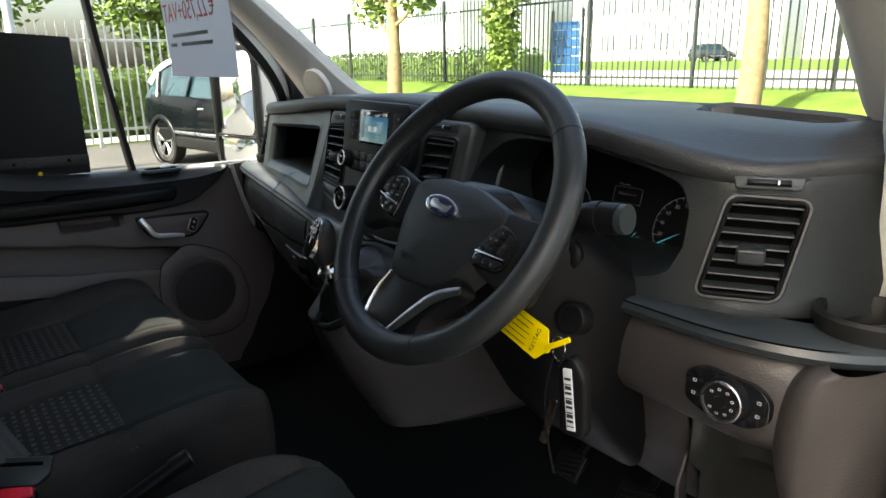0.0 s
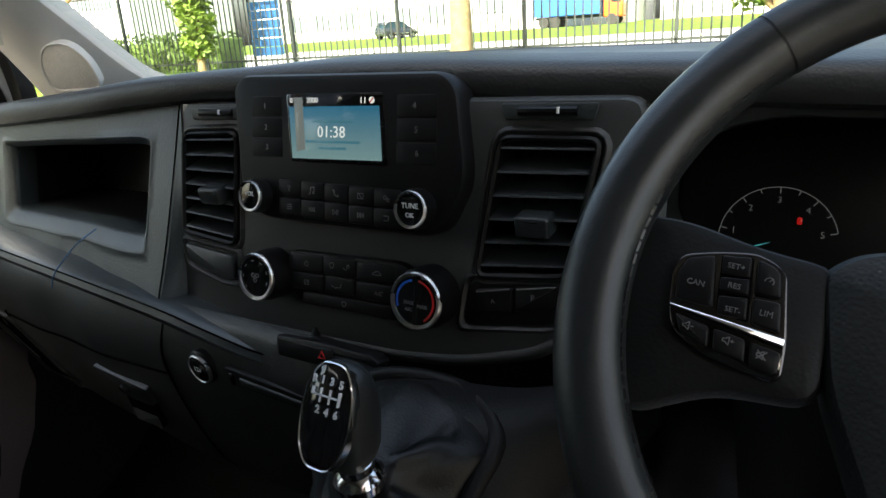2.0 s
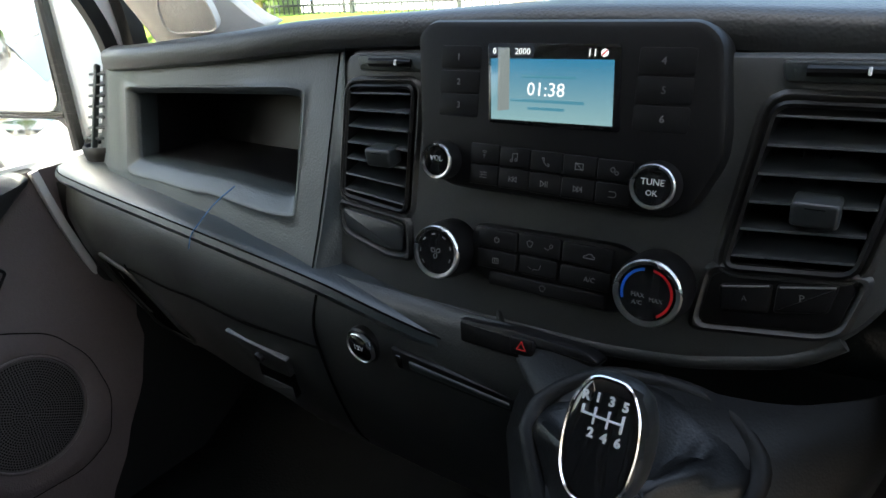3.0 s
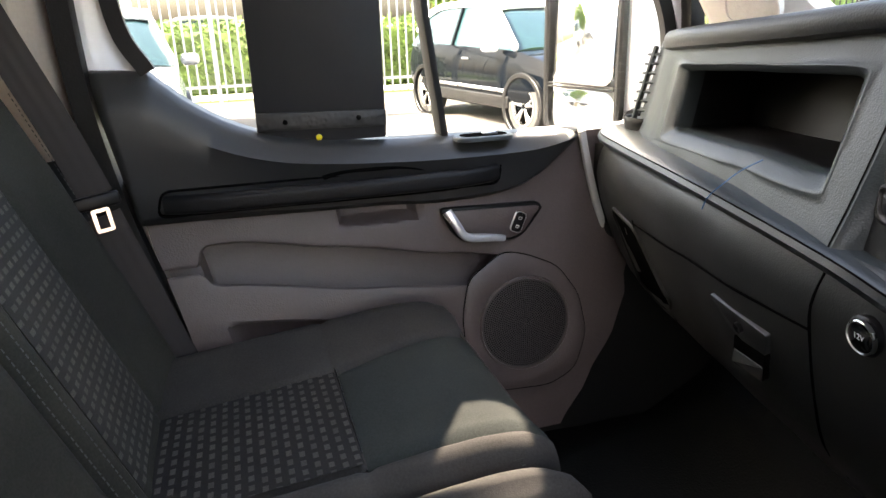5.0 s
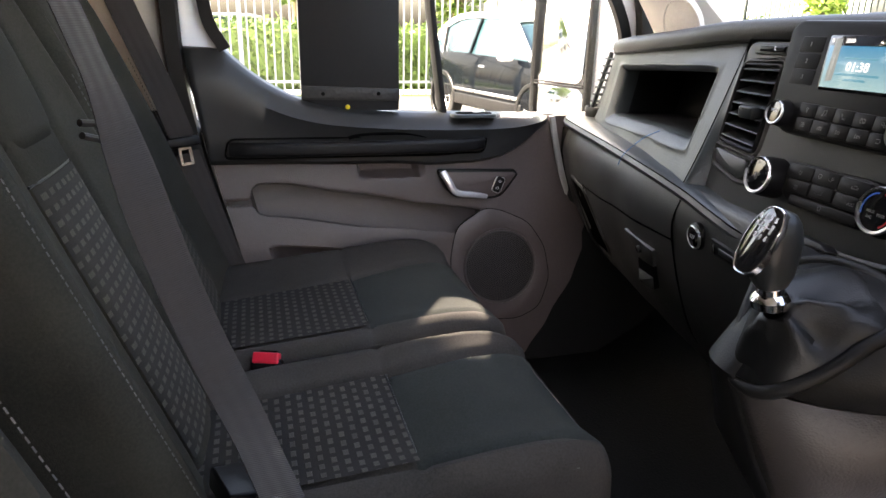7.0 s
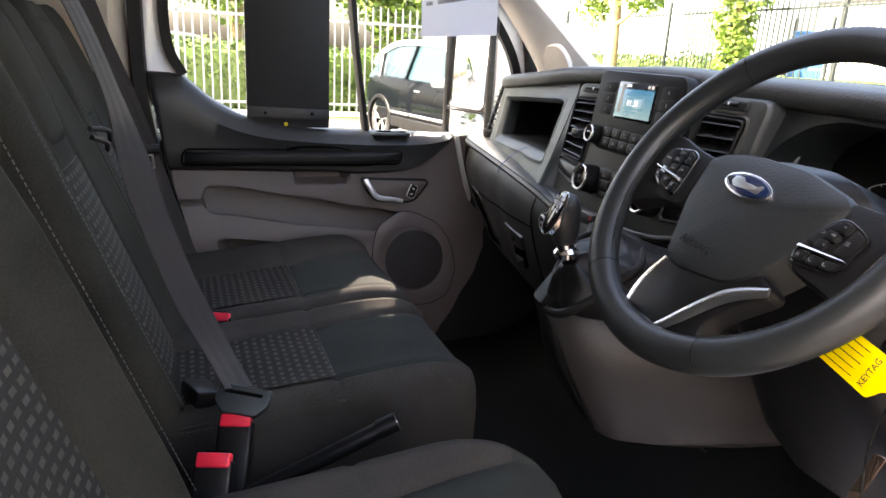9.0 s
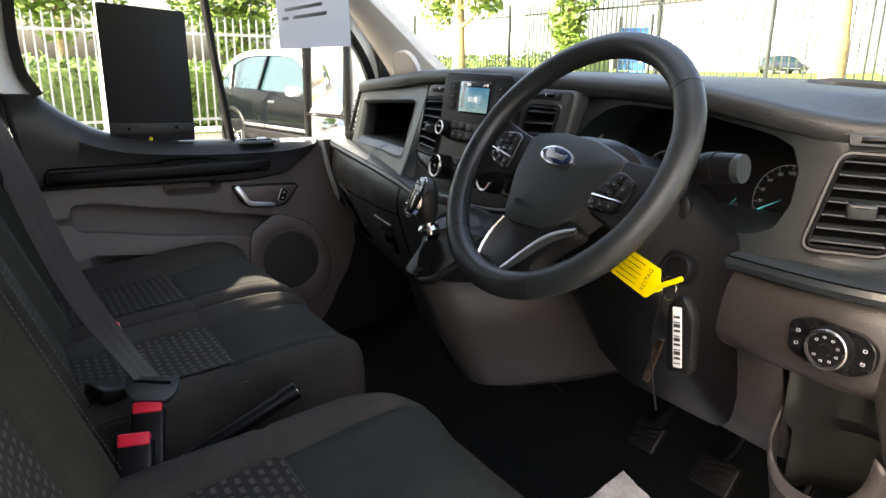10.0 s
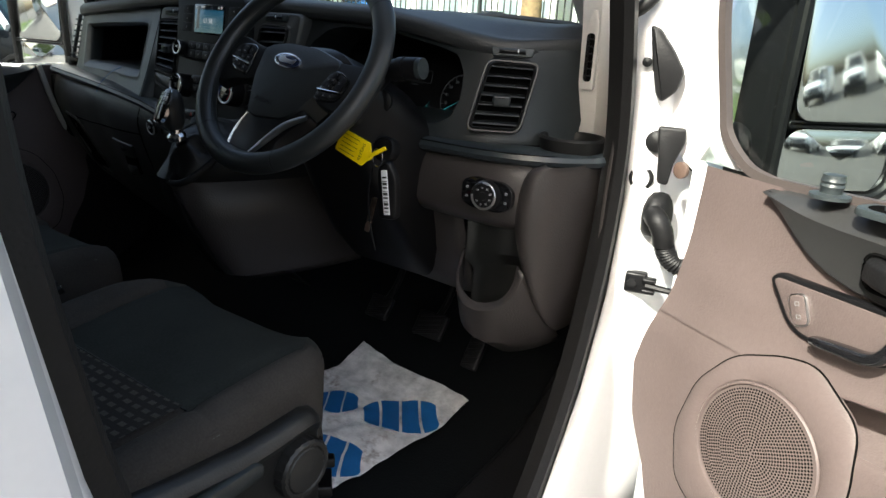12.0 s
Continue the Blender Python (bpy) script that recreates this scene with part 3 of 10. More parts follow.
seam("glovebox_seam", [lower(-0.67, z) + Vector((0, -0.0046, 0)) for z in (1.058, 1.0, 0.94, 0.86)], dash)

# lower driver panel: a proud strip with the light switch, a recessed knee panel under it
STRIP = [(0.53, 0.030), (0.56, 0.012), (0.65, 0.006), (0.72, 0.004), (0.76, 0.012), (0.785, 0.03)]


def strip(x, z):
    y0 = lerp_table(STRIP, x)[0]
    prof = [(1.052, 0.05), (1.056, 0.02), (1.066, 0.006), (1.08, 0.0), (1.12, 0.0), (1.150, 0.004), (1.165, 0.012)]
    return Vector((x, y0 + lerp_table(prof, z)[0], z))


patch("switch_strip", [[strip(x, z) for z in (1.052, 1.056, 1.062, 1.07, 1.08, 1.10, 1.12, 1.14, 1.165)] for x in spread(0.53, 0.785, 14)], 0.003, M_LOWER, dash, "warm grey strip that carries the light switch")


def knee(x, z):
    y0 = lerp_table([(0.2, 0.16), (0.3, 0.10), (0.45, 0.06), (0.6, 0.05), (0.70, 0.06)], x)[0]
    return Vector((x, y0 + lerp_table([(0.84, 0.10), (0.90, 0.065), (0.98, 0.03), (1.08, 0.0), (1.16, 0.0)], z)[0], z))


patch("knee_panel", [[knee(x, z) for z in spread(0.885, lerp_table([(0.24, 1.07), (0.40, 1.15), (0.5, 1.16)], x)[0], 10)] for x in spread(0.24, 0.632, 16)], 0.006, M_LOWER, dash, "warm grey knee panel under the steering column")

# centre console tower
TOWER = [
    (1.150, [(-0.045, 0.03), (-0.02, -0.01), (0.03, -0.030), (0.10, -0.034), (0.17, -0.030), (0.21, -0.01), (0.25, 0.03), (0.27, 0.10)]),
    (1.120, [(-0.045, 0.03), (0.015, -0.035), (0.05, -0.066), (0.10, -0.075), (0.17, -0.065), (0.215, -0.03), (0.25, 0.02), (0.27, 0.12)]),
    (1.085, [(-0.042, 0.03), (0.025, -0.070), (0.055, -0.115), (0.10, -0.125), (0.165, -0.105), (0.21, -0.05), (0.248, 0.03), (0.27, 0.135)]),
    (1.050, [(-0.040, 0.03), (0.030, -0.095), (0.06, -0.150), (0.11, -0.160), (0.165, -0.130), (0.205, -0.06), (0.245, 0.04), (0.27, 0.15)]),
    (0.960, [(-0.035, 0.05), (0.03, -0.09), (0.06, -0.125), (0.12, -0.125), (0.165, -0.100), (0.20, -0.03), (0.235, 0.08), (0.26, 0.18)]),
    (0.880, [(-0.03, 0.08), (0.04, -0.05), (0.075, -0.078), (0.12, -0.080), (0.16, -0.06), (0.19, 0.01), (0.22, 0.11), (0.245, 0.22)]),
    (0.835, [(-0.03, 0.10), (0.05, -0.02), (0.085, -0.052), (0.12, -0.052), (0.155, -0.035), (0.185, 0.03), (0.21, 0.13), (0.235, 0.24)]),
    (0.815, [(0.0, 0.12), (0.07, 0.03), (0.095, 0.0), (0.12, 0.0), (0.145, 0.02), (0.17, 0.07), (0.20, 0.16), (0.22, 0.26)]),
]
tower_rows = [smooth_path([(x, y, z) for x, y in pts], 4) for z, pts in TOWER]
patch("console_side", [r[:13] for r in tower_rows], 0.004, M_CONSOLE, dash, "charcoal passenger side of the console tower")
patch("console_top", [r[12:] for r in tower_rows[:4]], 0.004, M_CONSOLE, dash, "charcoal top of the console tower")
patch("console_tower", [r[12:] for r in tower_rows[3:]], 0.004, M_LOWER, dash, "warm grey console tower below the gear lever")

# driver end: a door-pocket column with an open cubby
COLUMN = [
    (1.168, [(0.794, 0.030), (0.803, 0.014), (0.816, 0.012), (0.828, 0.03), (0.840, 0.07), (0.848, 0.12), (0.852, 0.17)]),
    (1.158, [(0.774, 0.028), (0.784, 0.009), (0.800, 0.004), (0.818, 0.020), (0.835, 0.058), (0.846, 0.11), (0.850, 0.17)]),
    (1.140, [(0.761, 0.028), (0.772, 0.007), (0.791, -0.001), (0.813, 0.015), (0.832, 0.055), (0.844, 0.11), (0.849, 0.17)]),
    (1.105, [(0.754, 0.026), (0.766, 0.006), (0.787, -0.003), (0.810, 0.013), (0.830, 0.055), (0.842, 0.11), (0.848, 0.175)]),
    (1.060, [(0.754, 0.026), (0.765, 0.008), (0.785, 0.000), (0.807, 0.015), (0.826, 0.06), (0.838, 0.115), (0.845, 0.18)]),
    (1.000, [(0.770, 0.030), (0.779, 0.014), (0.794, 0.009), (0.811, 0.024), (0.825, 0.07), (0.835, 0.12), (0.842, 0.19)]),
    (0.940, [(0.790, 0.045), (0.797, 0.032), (0.807, 0.029), (0.817, 0.045), (0.825, 0.085), (0.831, 0.13), (0.836, 0.20)]),
    (0.895, [(0.805, 0.070), (0.809, 0.062), (0.814, 0.062), (0.819, 0.075), (0.823, 0.105), (0.825, 0.14), (0.828, 0.20)]),
    (0.872, [(0.811, 0.10), (0.813, 0.097), (0.815, 0.098), (0.817, 0.105), (0.819, 0.12), (0.821, 0.15), (0.823, 0.21)]),
]
col_rows = [smooth_path([(x, y, z) for x, y in pts], 4) for z, pts in COLUMN]
col_rows = list(zip(*[smooth_path(line_, 4) for line_ in zip(*col_rows)]))
patch("end_column", col_rows, 0, M_LOWER, dash, "warm grey rounded end column")

# ---- steering wheel ----
WHEEL = axes((0.446, -0.169, 1.293), (1, 0, 0), (0, 0.573, 0.82))
wheel = thing("steering_wheel", "black leather-rimmed steering wheel with silver trim", "steering wheel", (0.446, -0.12, 1.25))
TURN_W = -8.0


def on_wheel(a, r, z=0.0):
    a = radians(a)
    return Vector((r * math.cos(a) - 0.005, r * math.sin(a) + 0.002, z))


def rim_part(name, a0, a1, r_in, r_out, material, label=""):
    n = max(6, int(abs(a1 - a0) / 4))
    rows = []
    for i in range(n + 1):
        a = a0 + (a1 - a0) * i / n
        rows.append([WHEEL @ on_wheel(a, 0.1662 + dx, -0.014 + dz) for dx, dz in oval(r_in, r_out, 18)])
    verts, faces = grid(rows, close_v=True, caps=True)
    return hold(mesh(name, verts, faces, material, None, label), wheel)


SEAMS = [40, 127, 229, 293, 400]
for a0, a1 in zip(SEAMS, SEAMS[1:]):
    rim_part("rim", a0 + 0.25, a1 - 0.25, 0.0335, 0.030, M_LEATHER, "black leather rim section")
for a in SEAMS[:-1]:
    rim_part("rim_seam", a - 0.3, a + 0.3, 0.0325, 0.029, M_DARK)
PADLINE = [(-0.079, 0.027), (-0.066, 0.037), (-0.031, 0.043), (0.035, 0.038), (0.088, 0.021), (0.097, 0.010), (0.083, -0.03), (0.054, -0.072), (0.03, -0.088), (-0.03, -0.091), (-0.052, -0.084), (-0.075, -0.02)]
plate("airbag_cover", rounded(PADLINE, 0.012, 4), -0.055, -0.012, M_AIRBAG, WHEEL, wheel, 0.009, "pebbled black airbag cover", dome=0.007)
plate("spoke", rounded([(-0.07, 0.030), (-0.10, 0.036), (-0.135, 0.048), (-0.166, 0.050), (-0.166, -0.035), (-0.150, -0.045), (-0.115, -0.030), (-0.075, -0.03)], 0.012, 4), -0.035, -0.016, M_CONSOLE, WHEEL, wheel, 0.006)
plate("spoke", rounded([(0.085, 0.020), (0.12, 0.016), (0.152, 0.018), (0.168, 0.010), (0.158, -0.066), (0.140, -0.072), (0.115, -0.062), (0.07, -0.05)], 0.012, 4), -0.035, -0.016, M_CONSOLE, WHEEL, wheel, 0.006)
plate("lower_spoke", rounded([(-0.052, -0.076), (-0.064, -0.135), (-0.055, -0.160), (0.020, -0.166), (0.048, -0.156), (0.034, -0.128), (0.048, -0.106), (0.080, -0.074), (0.05, -0.06)], 0.012, 4), -0.040, -0.018, M_DARK, WHEEL, wheel, 0.005)


def strip_on_wheel(name, pts, w, material, z=-0.019):
    path = [WHEEL @ Vector((p.x, p.y, z)) for p in smooth_path([(x, y, 0) for x, y in pts], 6)]
    n = len(path)
    sc = [0.45 + 0.55 * math.sin(math.pi * (0.1 + 0.85 * i / (n - 1))) for i in range(n)]
    return sweep(name, path, [(-w / 2, 0), (-w / 3, 0.003), (0, 0.0045), (w / 3, 0.003), (w / 2, 0), (0, -0.002)], material, wheel, up=tuple(WHEEL.to_3x3() @ Vector((0, 0, 1))), scales=sc)


strip_on_wheel("trim_strip", [(-0.048, -0.084), (-0.056, -0.109), (-0.057, -0.134), (-0.049, -0.144), (-0.006, -0.148)], 0.0034, M_SATIN, -0.0175)
strip_on_wheel("trim_strip", [(0.076, -0.077), (0.054, -0.087), (0.037, -0.099), (0.019, -0.120), (0.004, -0.139), (-0.006, -0.149)], 0.0150, M_SATIN, -0.0165)
# badge: a plain blue oval with a bright rim
BADGE = WHEEL @ pose(-0.001, 0.003, -0.004, 0, 0, TURN_W)
plate("badge_rim", oval(0.060, 0.0250, 36), -0.004, 0.0015, M_CHROME, BADGE, wheel, 0.0012)
plate("badge", oval(0.0550, 0.0202, 36), 0.0, 0.0022, mat("blue_badge_enamel", (0.006, 0.016, 0.065), 0.15, coat=1.0), BADGE, wheel, 0.0008, "blue oval badge")
text_bar = rounded([(-0.019, -0.0015), (-0.018, 0.0045), (-0.008, 0.0058), (-0.004, 0.0025), (0.013, 0.0022), (0.017, 0.0052), (0.0195, 0.0040), (0.017, -0.0045), (0.004, -0.0040), (-0.013, -0.0055)], 0.0018)
plate("badge_mark", text_bar, 0.002, 0.0028, M_SATIN, BADGE, wheel, 0.0002)

# button pods on the spokes
def pod(poly, cells, parent):
    plate("switch_pod", rounded(poly, 0.005, 3), -0.022, -0.012, M_GLOSS, WHEEL, parent, 0.0015)
    for pts in cells:
        plate("wheel_button", rounded(pts, 0.0015, 2), -0.014, -0.0095, M_BTN, WHEEL, parent, 0.001)


def quad_cells(c00, c10, c11, c01, cols, rows_n, gap=0.0012):
    out = []
    a, b, c, d = (Vector(p) for p in (c00, c10, c11, c01))
    for j in range(rows_n):
        for i in range(cols):
            def q(s, t):
                p = a.lerp(b, s).lerp(d.lerp(c, s), t)
                return (p.x, p.y)
            pts = [q(i / cols, j / rows_n), q((i + 1) / cols, j / rows_n), q((i + 1) / cols, (j + 1) / rows_n), q(i / cols, (j + 1) / rows_n)]
            out.append(inset(pts, gap / 2))
    return out


CAN = [(-0.135, 0.007), (-0.135, 0.020), (-0.131, 0.027), (-0.119, 0.029), (-0.118, 0.0045), (-0.123, 0.005)]
CRUISE = [(-0.103, 0.029), (-0.096, 0.026), (-0.093, 0.023), (-0.092, 0.0115), (-0.103, 0.0125)]
LIMIT = [(-0.1035, 0.0115), (-0.092, 0.0105), (-0.0912, -0.0035), (-0.1035, -0.0005)]
VOLUME = [[(-0.1345, 0.0015), (-0.1188, -0.0030), (-0.1180, -0.0135), (-0.122, -0.0125), (-0.131, -0.008)], [(-0.1178, -0.0033), (-0.1040, -0.0068), (-0.1035, -0.0180), (-0.1172, -0.0140)], [(-0.1032, -0.0071), (-0.0902, -0.0105), (-0.0912, -0.0190), (-0.094, -0.0210), (-0.1028, -0.0185)]]
pod([(-0.1375, 0.006), (-0.1375, 0.021), (-0.134, 0.029), (-0.118, 0.0315), (-0.103, 0.0320), (-0.095, 0.028), (-0.0905, 0.023), (-0.0885, -0.007), (-0.0895, -0.0205), (-0.094, -0.0235), (-0.106, -0.0205), (-0.121, -0.0160), (-0.135, -0.007)],
    [inset(p, 0.0005) for p in [CAN, CRUISE, LIMIT] + VOLUME], wheel)
plate("rocker_well", rounded([(-0.1172, 0.029), (-0.1042, 0.029), (-0.1042, 0.0005), (-0.1170, 0.0035)], 0.001, 2), -0.0125, -0.0108, M_HOLE, WHEEL, wheel, 0.0003)
for y0, y1, zz in ((0.0195, 0.0285, -0.0092), (0.0115, 0.0185, -0.0080), (0.0012, 0.0105, -0.0092)):
    plate("wheel_rocker", rounded([(-0.1166, y0 + 0.0012), (-0.1050, y0), (-0.1050, y1), (-0.1166, y1)], 0.001, 2), -0.0125, zz, M_BTN, WHEEL, wheel, 0.0008)
BACK = [(0.078, -0.0265), (0.088, -0.006), (0.097, -0.001), (0.1010, -0.001), (0.0955, -0.0295)]
LIST = [(0.1125, -0.006), (0.122, -0.011), (0.124, -0.017), (0.1195, -0.0315), (0.1055, -0.0305)]
PHONE = quad_cells((0.0765, -0.0455), (0.1150, -0.0455), (0.1195, -0.0370), (0.0770, -0.0345), 3, 1)
pod([(0.0755, -0.028), (0.085, -0.010), (0.093, 0.0005), (0.100, 0.0015), (0.113, -0.003), (0.1245, -0.0105), (0.1265, -0.018), (0.1225, -0.034), (0.120, -0.043), (0.111, -0.0485), (0.077, -0.0485), (0.072, -0.038)],
    [inset(p, 0.0005) for p in (BACK, LIST)] + PHONE, wheel)
for y0, y1, zz in ((-0.0120, -0.0025, -0.0092), (-0.0205, -0.0130, -0.0080), (-0.0298, -0.0215, -0.0092)):
    sh = (y0 + y1) * 0.22
    plate("wheel_rocker", rounded([(0.0985 + sh, y0), (0.1085 + sh, y0 - 0.0006), (0.1105 + sh, y1 - 0.0012), (0.1005 + sh, y1)], 0.001, 2), -0.0125, zz, M_BTN, WHEEL, wheel, 0.0008)


def bar_on_wheel(name, a, b, w0, w1, material, z):
    a, b = Vector((*a, 0)), Vector((*b, 0))
    side = Vector((-(b - a).y, (b - a).x, 0)).normalized()
    pts = [a - side * w0, b - side * w1, b + side * w1, a + side * w0]
    return plate(name, rounded([(p.x, p.y) for p in pts], 0.0006, 2), z - 0.004, z, material, WHEEL, wheel, 0.0007, "bright satin trim bar")


bar_on_wheel("pod_trim", (-0.1362, 0.0042), (-0.0898, -0.0070), 0.0006, 0.0017, M_CHROME, -0.0078)
bar_on_wheel("pod_trim", (0.0765, -0.0325), (0.1208, -0.0345), 0.0016, 0.0006, M_CHROME, -0.0078)
for body, x, y, sz in (("CAN", -0.1265, 0.0150, 0.0036), ("SET+", -0.1108, 0.0238, 0.0034), ("RES", -0.1108, 0.0148, 0.0034), ("SET-", -0.1105, 0.0045, 0.0034), ("LIM", -0.0975, 0.0045, 0.0036), ("OK", 0.1000, -0.0168, 0.0032)):
    text("lettering", body, sz, M_PRINT, WHEEL @ pose(x, y, -0.0078 if body in ("RES", "OK") else -0.0090, 0, 0, TURN_W), wheel)


def mark(name, pts, w, x, y, z=-0.0093):
    """A printed symbol stroke on the wheel's buttons."""
    at = WHEEL @ pose(x, y, z, 0, 0, TURN_W)
    for (x0, y0), (x1, y1) in zip(pts, pts[1:]):
        d = Vector((x1 - x0, y1 - y0, 0))
        s = Vector((-d.y, d.x, 0)).normalized() * w / 2
        plate(name, [(x0 - s.x, y0 - s.y), (x1 - s.x, y1 - s.y), (x1 + s.x, y1 + s.y), (x0 + s.x, y0 + s.y)], 0, 0.0004, M_PRINT, at, wheel, 0.00005)


SPEAKER = [(-0.0022, -0.0006), (-0.0022, 0.0006), (-0.0012, 0.0006), (0.0004, 0.0018), (0.0004, -0.0018), (-0.0012, -0.0006), (-0.0022, -0.0006)]
for x, y in ((-0.1275, -0.0045), (-0.1110, -0.0088), (-0.0975, -0.0130)):
    mark("volume_symbol", SPEAKER, 0.0004, x, y)
mark("minus_mark", [(0.0010, 0), (0.0024, 0)], 0.0004, -0.1275, -0.0045)
mark("plus_mark", [(0.0010, 0), (0.0024, 0)], 0.0004, -0.1110, -0.0088)
mark("plus_mark", [(0.0017, -0.0007), (0.0017, 0.0007)], 0.0004, -0.1110, -0.0088)
mark("mute_mark", [(-0.0022, -0.0018), (0.0016, 0.0018)], 0.0005, -0.0975, -0.0130)
mark("mute_mark", [(-0.0022, 0.0018), (0.0016, -0.0018)], 0.0005, -0.0975, -0.0130)
mark("cruise_symbol", [(0.0018 * math.cos(radians(a)), 0.0018 * math.sin(radians(a))) for a in range(-40, 230, 45)], 0.0004, -0.0975, 0.0185)
mark("cruise_symbol", [(0, 0), (0.0012, 0.0012)], 0.0004, -0.0975, 0.0185)
mark("back_symbol", [(-0.0018, 0.0010), (0.0010, 0.0010), (0.0016, 0.0004), (0.0010, -0.0010), (-0.0018, -0.0010)], 0.0004, 0.0895, -0.0160)
mark("up_symbol", [(-0.0010, -0.0006), (0, 0.0010), (0.0010, -0.0006), (-0.0010, -0.0006)], 0.0003, 0.1035, -0.0072)
mark("down_symbol", [(-0.0010, 0.0006), (0, -0.0010), (0.0010, 0.0006), (-0.0010, 0.0006)], 0.0003, 0.0965, -0.0262)
for i in range(3):
    mark("list_symbol", [(-0.0020, 0.0014 - i * 0.0014), (0.0020, 0.0014 - i * 0.0014)], 0.0005, 0.1135, -0.0200)
for x in (0.0945, 0.1075):
    mark("phone_symbol", [(-0.0018, 0.0010), (-0.0014, -0.0008), (0, -0.0016), (0.0016, -0.0012)], 0.0007, x, -0.0410)
mark("voice_symbol", [(-0.0006, -0.0012), (-0.0006, 0.0012)], 0.0006, 0.0815, -0.0400)
mark("voice_symbol", [(0.0006, -0.0012), (0.0012, 0), (0.0006, 0.0012)], 0.0004, 0.0815, -0.0400)
text("lettering", "AIRBAG", 0.012, M_DARK, WHEEL @ pose(-0.018, -0.064, -0.0085, 0, 0, TURN_W), wheel)

# ---- steering column with stalk ----
column = thing("steering_column", "dark steering column shroud with a stalk and ignition lock", "steering column", (0.45, 0.05, 1.1))
rows = []
for t, w, h, dz in ((0.0, 0.060, 0.060, 0.0), (0.02, 0.085, 0.085, -0.005), (0.10, 0.115, 0.125, -0.018), (0.18, 0.130, 0.16, -0.034), (0.25, 0.130, 0.17, -0.045)):
    c = WHEEL @ Vector((0.01, 0, -0.055 - t))
    rows.append([Vector((c.x + dx, c.y, c.z + dz + dy)) for dx, dy in rounded([(-w, h * 0.4), (-w * 0.8, -h), (w * 0.8, -h), (w, h * 0.4), (w * 0.5, h * 0.8), (-w * 0.5, h * 0.8)], 0.03, 4)])
verts, faces = grid(rows, close_v=True, caps=True)
hold(mesh("shroud", verts, faces, M_DARK, None, "black two-part column shroud"), column)
stalk_path = smooth_path([(0.505, -0.065, 1.245), (0.545, -0.072, 1.262), (0.575, -0.078, 1.285), (0.60, -0.078, 1.292)], 5)
tube("stalk_arm", stalk_path, 0.0085, M_DARK, column, 12)
tube("stalk_head", smooth_path([(0.580, -0.079, 1.289), (0.600, -0.078, 1.293), (0.624, -0.075, 1.295)], 4), 0.0165, M_DARK, column, 16, "black ribbed wiper stalk head")
tube("stalk_tip", smooth_path([(0.622, -0.075, 1.295), (0.632, -0.074, 1.296)], 3), 0.0155, M_FACE, column, 16)
tube("stalk_grip", [(0.592, -0.0785, 1.2915), (0.604, -0.0778, 1.2935)], 0.0178, M_BTN, column, 18)
lathe("stalk_pivot", [(0.006, 0.0), (0.016, 0.002), (0.018, 0.012), (0.012, 0.016), (0.0, 0.016)], M_BTN, axes((0.545, -0.055, 1.240), (1, 0.2, 0), (0, 0, 1)), column)
IGN = axes((0.560, -0.072, 1.168), (1, 0.25, 0), (0, 0.3, 1))
lathe("ignition_lock", [(0.020, -0.02), (0.020, 0.0), (0.017, 0.004), (0.013, 0.004), (0.012, 0.0), (0.0, 0.0)], M_DARK, IGN, column, 28, "ignition lock barrel")

# ---- keys hanging from the lock ----
keys = thing("key_bunch", "ignition key with a yellow tag, barcode label and cable tie", "keys", (0.60, -0.13, 1.1))
TAG = axes((0.580, -0.158, 1.180), (0.9, 0.05, -0.28), (0.28, 0.25, 0.9))
plate("key_tag", rounded([(-0.034, -0.016), (0.02, -0.018), (0.026, -0.006), (0.031, -0.003), (0.031, 0.004), (0.026, 0.006), (0.02, 0.018), (-0.026, 0.018), (-0.034, 0.010)], 0.003, 3), 0, 0.0012, M_YELLOW, TAG, keys, 0.0004, "yellow plastic key tag with black writing")
plate("tag_strap", rounded([(0.026, -0.003), (0.032, 0.003), (0.0475, 0.021), (0.0435, 0.0245), (0.028, 0.007), (0.023, 0.002)], 0.0012, 2), 0, 0.003, M_YELLOW, TAG, keys, 0.0004)
M_INK = mat("black_ink", (0.02, 0.02, 0.015), 0.6)
text("lettering", "KEYTAG", 0.007, M_INK, TAG @ pose(0.011, 0.0, 0.0014, 0, 0, 90), keys)
for i in range(5):
    plate("written_line", [(-0.028, -0.012 + i * 0.006), (0.002 - 0.004 * (i % 2), -0.012 + i * 0.006), (0.002, -0.0112 + i * 0.006), (-0.028, -0.0112 + i * 0.006)], 0.0012, 0.0015, M_INK, TAG, keys, 0.0001)
FOB = axes((0.628, -0.142, 1.124), (0.96, 0.2, 0.12), (-0.12, 0.0, 1))
plate("key_fob", rounded([(-0.016, -0.042), (0.014, -0.044), (0.018, 0.02), (0.006, 0.045), (-0.012, 0.035)], 0.010, 4), -0.008, 0.006, M_DARK, FOB, keys, 0.004, "black remote key fob")
plate("barcode_label", rounded([(-0.0048, -0.035), (0.0048, -0.035), (0.0048, 0.031), (-0.0048, 0.031)], 0.001, 2), 0.006, 0.0075, M_LABEL, FOB, keys, 0.0003, "white barcode label")
for i in range(11):
    plate("code_bar", [(-0.0036, -0.031 + i * 0.005), (0.0036, -0.031 + i * 0.005), (0.0036, -0.031 + i * 0.005 + 0.0012 + 0.0014 * (i % 3)), (-0.0036, -0.031 + i * 0.005 + 0.0012 + 0.0014 * (i % 3))], 0.0075, 0.0078, M_INK, FOB, keys, 0.0001)
